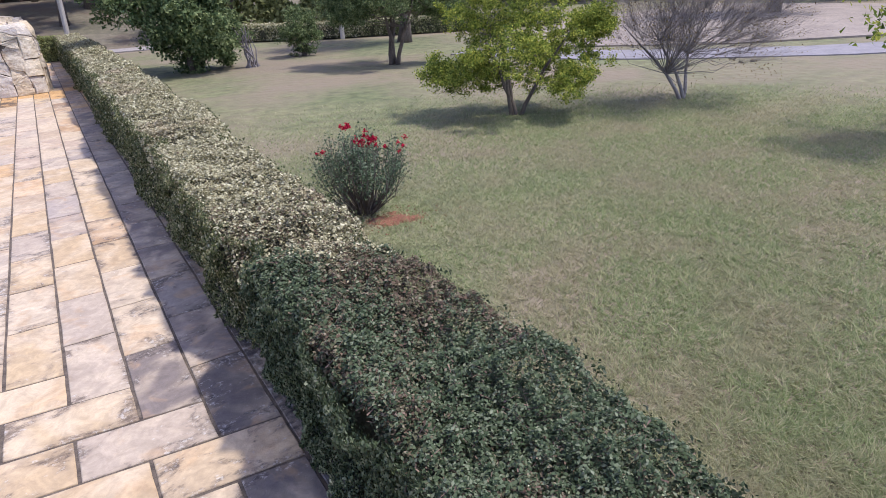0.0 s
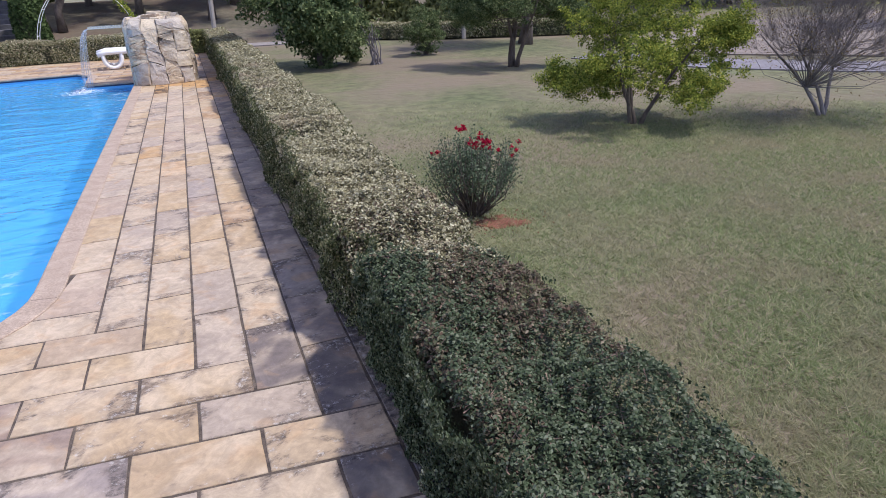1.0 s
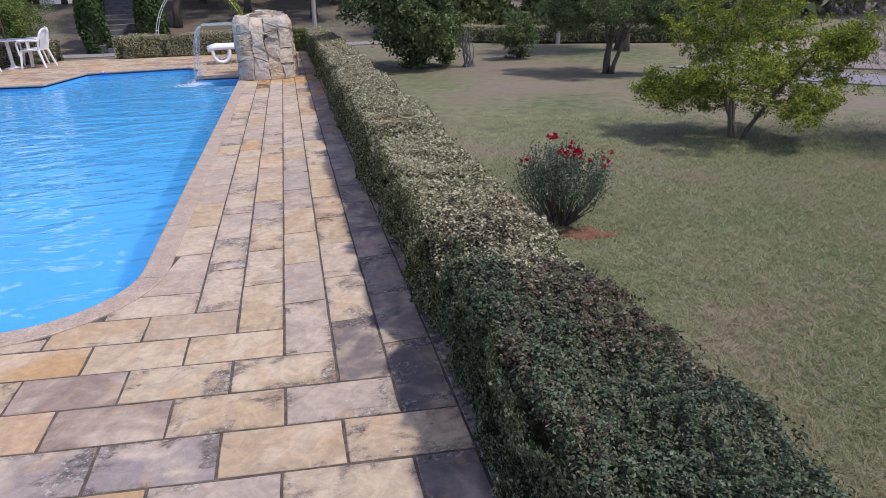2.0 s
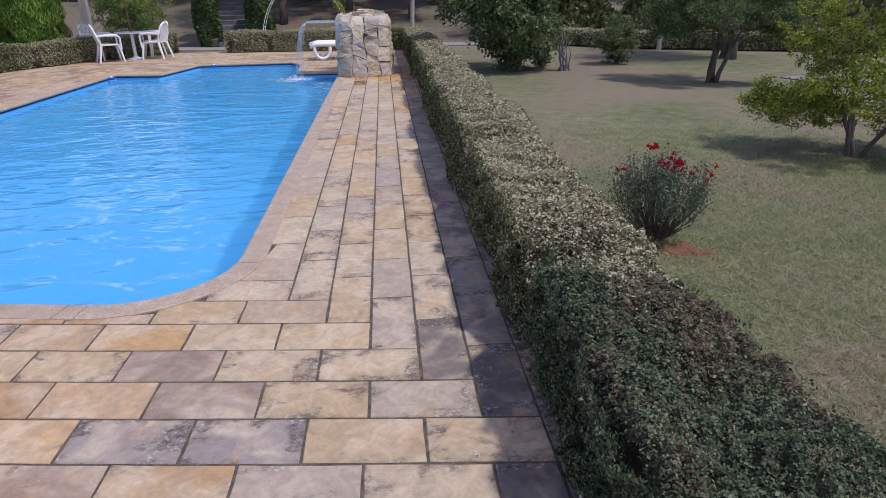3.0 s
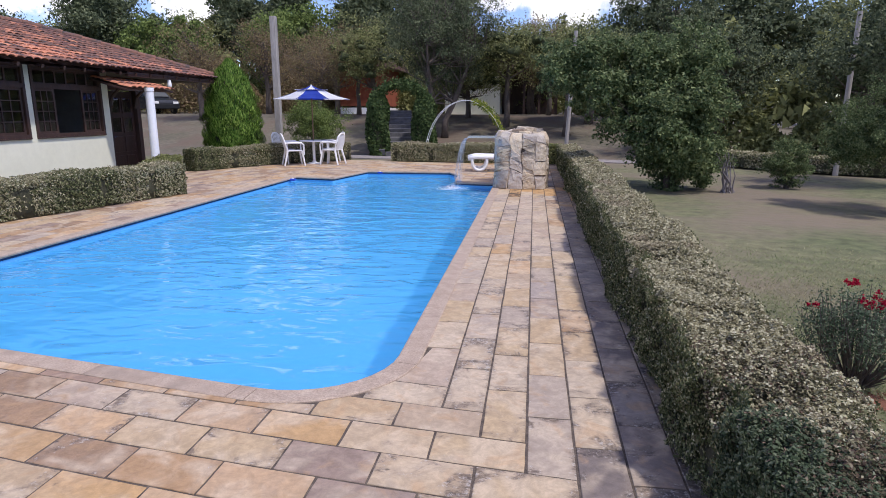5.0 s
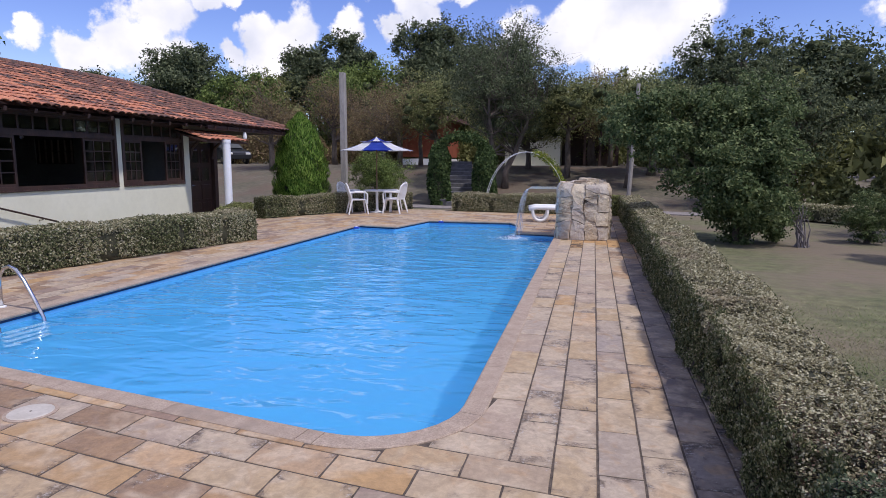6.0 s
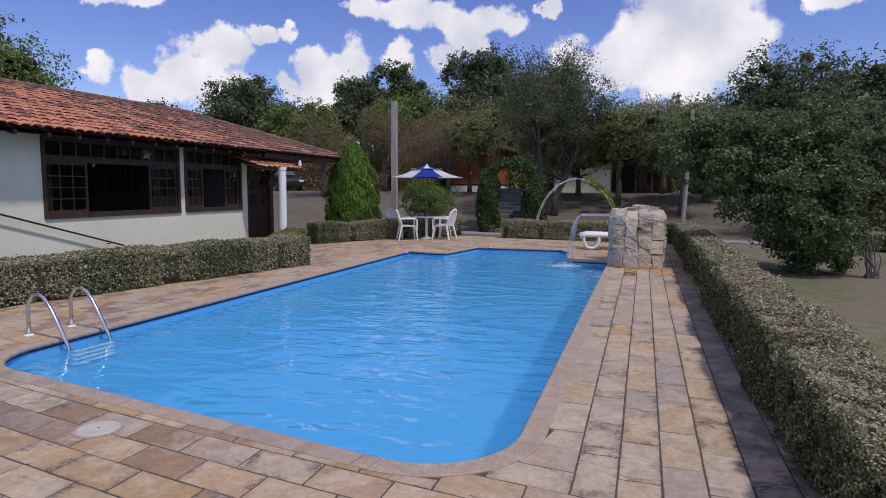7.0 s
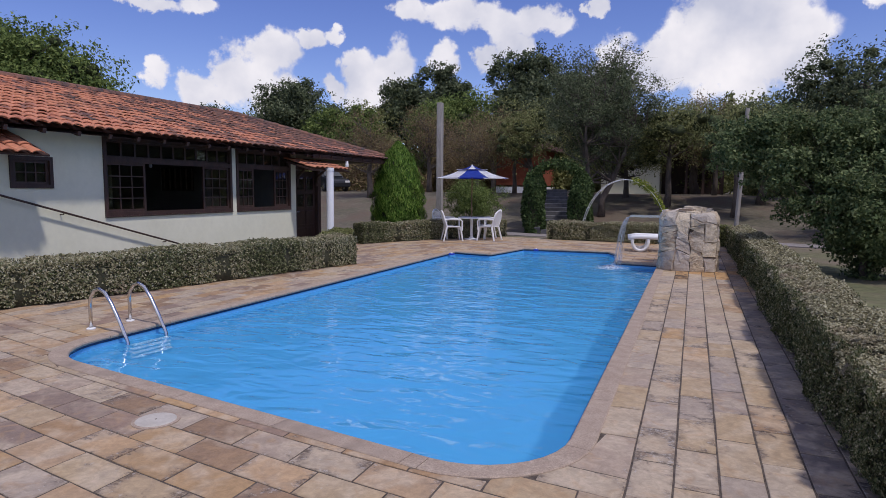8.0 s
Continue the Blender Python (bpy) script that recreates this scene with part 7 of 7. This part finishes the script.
def grass(count, tall, seed):
    """Short blades, thinning out with the distance from the deck's corner."""
    rng = np.random.default_rng(seed)
    d = 0.3 + 7.5 * rng.random(count) ** 1.35 * (0.8 + 0.4 * rng.random(count))
    a = math.pi * 0.25 + np.clip(rng.normal(size=count) * 0.42, -1.6, 1.6)
    p = np.stack([1.08 + d * np.sin(a), -3.1 + d * np.cos(a)], 1)
    p = p[(p[:, 0] > 1.33) | (p[:, 1] < -4.0) & (p[:, 0] > 0.9)]
    count = len(p)
    z = np.array([ground_height(a, b) for a, b in p])
    a = rng.random(count) * 2 * math.pi
    h = tall * (0.4 + rng.random(count))
    # the blades lie over in tufts, each tuft its own way
    turn = 2.2 * np.sin(p[:, 0] * 17 + 3 * np.sin(p[:, 1] * 13)) + 2.0 * np.sin(p[:, 1] * 23 + 2 * np.sin(p[:, 0] * 29))
    lean = np.stack([np.cos(turn), np.sin(turn)], 1) * h[:, None] * 0.9 + rng.normal(size=(count, 2)) * h[:, None] * 0.9
    broad = 0.0019 + 0.00042 * np.hypot(p[:, 0] - 0.2, p[:, 1] + 2.6)
    wx, wy = np.cos(a) * broad, np.sin(a) * broad
    base = np.stack([p[:, 0], p[:, 1], z - 0.003], 1)
    v0, v1 = base + np.stack([wx, wy, 0 * z], 1), base - np.stack([wx, wy, 0 * z], 1)
    v2 = base + np.stack([lean[:, 0], lean[:, 1], h], 1)
    return np.stack([v0, v1, v2], 1).reshape(-1, 3)


blades = grass(460000, 0.025, 1)
ob = arrays_mesh("grass", blades, np.arange(len(blades)).reshape(-1, 3), "grass")
tagged(ob, "short dry grass of the lawn", "grass", kind="stuff")

sticks = tagged(empty("stick_bundle", 4.17, 11.16, -0.03), "bundle of bare grey sticks leaning on the overgrown tree", "sticks")
rng = np.random.default_rng(19)
for k in range(13):
    foot, head = rng.normal(size=3) * np.array((0.09, 0.10, 0)), rng.normal(size=3) * np.array((0.11, 0.13, 0.12)) + np.array((-0.14, 0.0, 0.72))
    foot[2] = -0.02
    part("stick", tube(fresh(), [foot, foot * 0.65 + head * 0.35 + rng.normal(size=3) * 0.05, foot * 0.3 + head * 0.7 + rng.normal(size=3) * 0.05, head], [0.021, 0.016, 0.011, 0.006], 5), "grey_bark", sticks)


def skirted(bm):
    """Gives a laid surface its edge, down into the ground."""
    rim = [e for e in bm.edges if e.is_boundary]
    made = bmesh.ops.extrude_edge_only(bm, edges=rim)["geom"]
    for v in made:
        if isinstance(v, bmesh.types.BMVert):
            v.co.z -= 0.12
    return bm


# garden path behind the far hedges
bm = fresh()
line = [(-8.49, 20.24), (-5.72, 19.68), (-1.89, 19.30), (1.47, 19.44), (4.61, 18.66), (6.21, 19.76), (11.50, 18.11)]
prev = None
for k, (x, y) in enumerate(line):
    q = Vector(line[min(k + 1, len(line) - 1)]) - Vector(line[max(k - 1, 0)])
    q = Vector((-q.y, q.x)).normalized() * 0.6
    row = [bm.verts.new((x + q.x, y + q.y, ground_height(x + q.x, y + q.y) + 0.03)), bm.verts.new((x - q.x, y - q.y, ground_height(x - q.x, y - q.y) + 0.03))]
    if prev:
        bm.faces.new((prev[0], prev[1], row[1], row[0]))
    prev = row
tagged(part("path", skirted(bm), "gravel"), "pale worn path behind the far hedges", "path", kind="structure")

# gravel drive across the lawn
bm = fresh()
line = [(8.53, 9.24), (8.93, 7.74), (9.52, 6.38), (10.48, 4.97), (12.20, 3.32), (15.33, 1.22), (21.84, -1.94)]
prev = None
for k, (x, y) in enumerate(line):
    q = Vector(line[min(k + 1, len(line) - 1)]) - Vector(line[max(k - 1, 0)])
    q = Vector((-q.y, q.x)).normalized() * 0.7
    row = [bm.verts.new((x + q.x, y + q.y, ground_height(x + q.x, y + q.y) + 0.012)), bm.verts.new((x - q.x, y - q.y, ground_height(x - q.x, y - q.y) + 0.02))]
    if prev:
        bm.faces.new((prev[0], prev[1], row[1], row[0]))
    prev = row
tagged(part("drive", skirted(bm), "tarmac"), "narrow grey worn drive beyond the lawn", "drive", kind="structure")

# bare ground beyond the drive
bm = fresh()
ring = [(9.90, 9.09), (10.38, 7.50), (12.14, 5.24), (16.59, 2.47), (23.35, 2.01), (23.10, 13.62), (15.48, 13.40), (11.88, 11.27)]
bm.faces.new([bm.verts.new((x, y, ground_height(x, y) + 0.03)) for x, y in ring])
tagged(part("bare_ground", skirted(bm), "bare_earth"), "pale trodden earth beyond the drive", "bare ground", kind="structure")

# ---- slabs of the deck ----
# slabs that black mould has got hold of
BLOTCHED = ((-0.36, 1.46), (-0.46, -0.10), (0.24, -0.44), (0.25, -0.98), (0.36, 0.52), (-0.12, 2.26), (0.12, 3.6), (0.36, 4.0), (-0.36, 3.2), (-1.68, -0.62), (-2.3, -0.35), (0.12, 4.9), (-0.36, 7.1))
REST = {"slab_far": ([], []), "slab_brown_far": ([], []), "slab_mould_shade_far": ([], []), "slab_rusty": ([], [])}
singles = 0
for c, poly in LAID:
    near = -2.5 < c.y < 8.0 and c.x > -4.5
    lift = slab_rng.uniform(-0.0015, 0.0015)
    # the strip along the hedge: mould and the hedge's shadow, both by colour
    mould_shade = c.x > 0.49 or (c.x > 0.24 and slab_rng.random() < 0.22)
    blotched = (c.x > 0.05 and c.y < -0.6 and slab_rng.random() < 0.85) or any(abs(c.x - x) < 0.12 and abs(c.y - y) < 0.13 for x, y in BLOTCHED)
    brown = c.y < 0.9 and slab_rng.random() < min(max((-0.54 - c.x) / 1.2, 0.58 if c.y < -0.7 else 0.12), 0.85) or c.y >= 0.9 and slab_rng.random() < (0.62 if c.x < -5.9 or c.y > 12.0 else 0.10)
    grey = slab_rng.random() < (0.45 if c.y < -0.55 else 0.04)
    rusty = 9.4 < c.y < 11.2 and c.x > -0.8 and slab_rng.random() < (c.y - 8.9) / 2.2
    if near and singles < 300:
        data = slab_mesh([(p[0] - c.x, p[1] - c.y) for p in poly])
        data.materials.append(M["slab_black" if c.x > 0.49 and c.y < 0.1 else "slab_blotched" if blotched else "slab_mould_shade" if mould_shade else "slab_brown" if brown and not (c.x > 0.05 and c.y < -0.6) else "slab_grey" if grey else "slab"])
        ob = new("slab", data)
        ob.parent = deck
        ob.matrix_basis = pose(c.x, c.y, lift, slab_rng.uniform(-0.25, 0.25), slab_rng.uniform(-0.25, 0.25), 0)
        singles += 1
        continue
    verts, faces = REST["slab_rusty" if rusty else "slab_mould_shade_far" if mould_shade else "slab_brown_far" if brown else "slab_far"]
    k, n = len(poly), len(verts)
    inner = []
    for p in poly:
        d = Vector(p) - c
        d = d - d.normalized() * 0.004
        inner.append((c.x + d.x, c.y + d.y))
    verts += [(*p, -0.03 + lift) for p in poly] + [(*p, -0.003 + lift) for p in poly] + [(*p, lift) for p in inner]
    for i in range(k):
        j = (i + 1) % k
        faces.append((n + i, n + j, n + k + j, n + k + i))
        faces.append((n + k + i, n + k + j, n + 2 * k + j, n + 2 * k + i))
    faces.append(tuple(n + 2 * k + i for i in range(k)))
for kind, (verts, faces) in REST.items():
    data = bpy.data.meshes.new("slabs")
    data.from_pydata(verts, [], faces)
    data.materials.append(M[kind])
    ob = new("slabs", data)
    ob.parent = deck
    tagged(ob, kind="stuff")
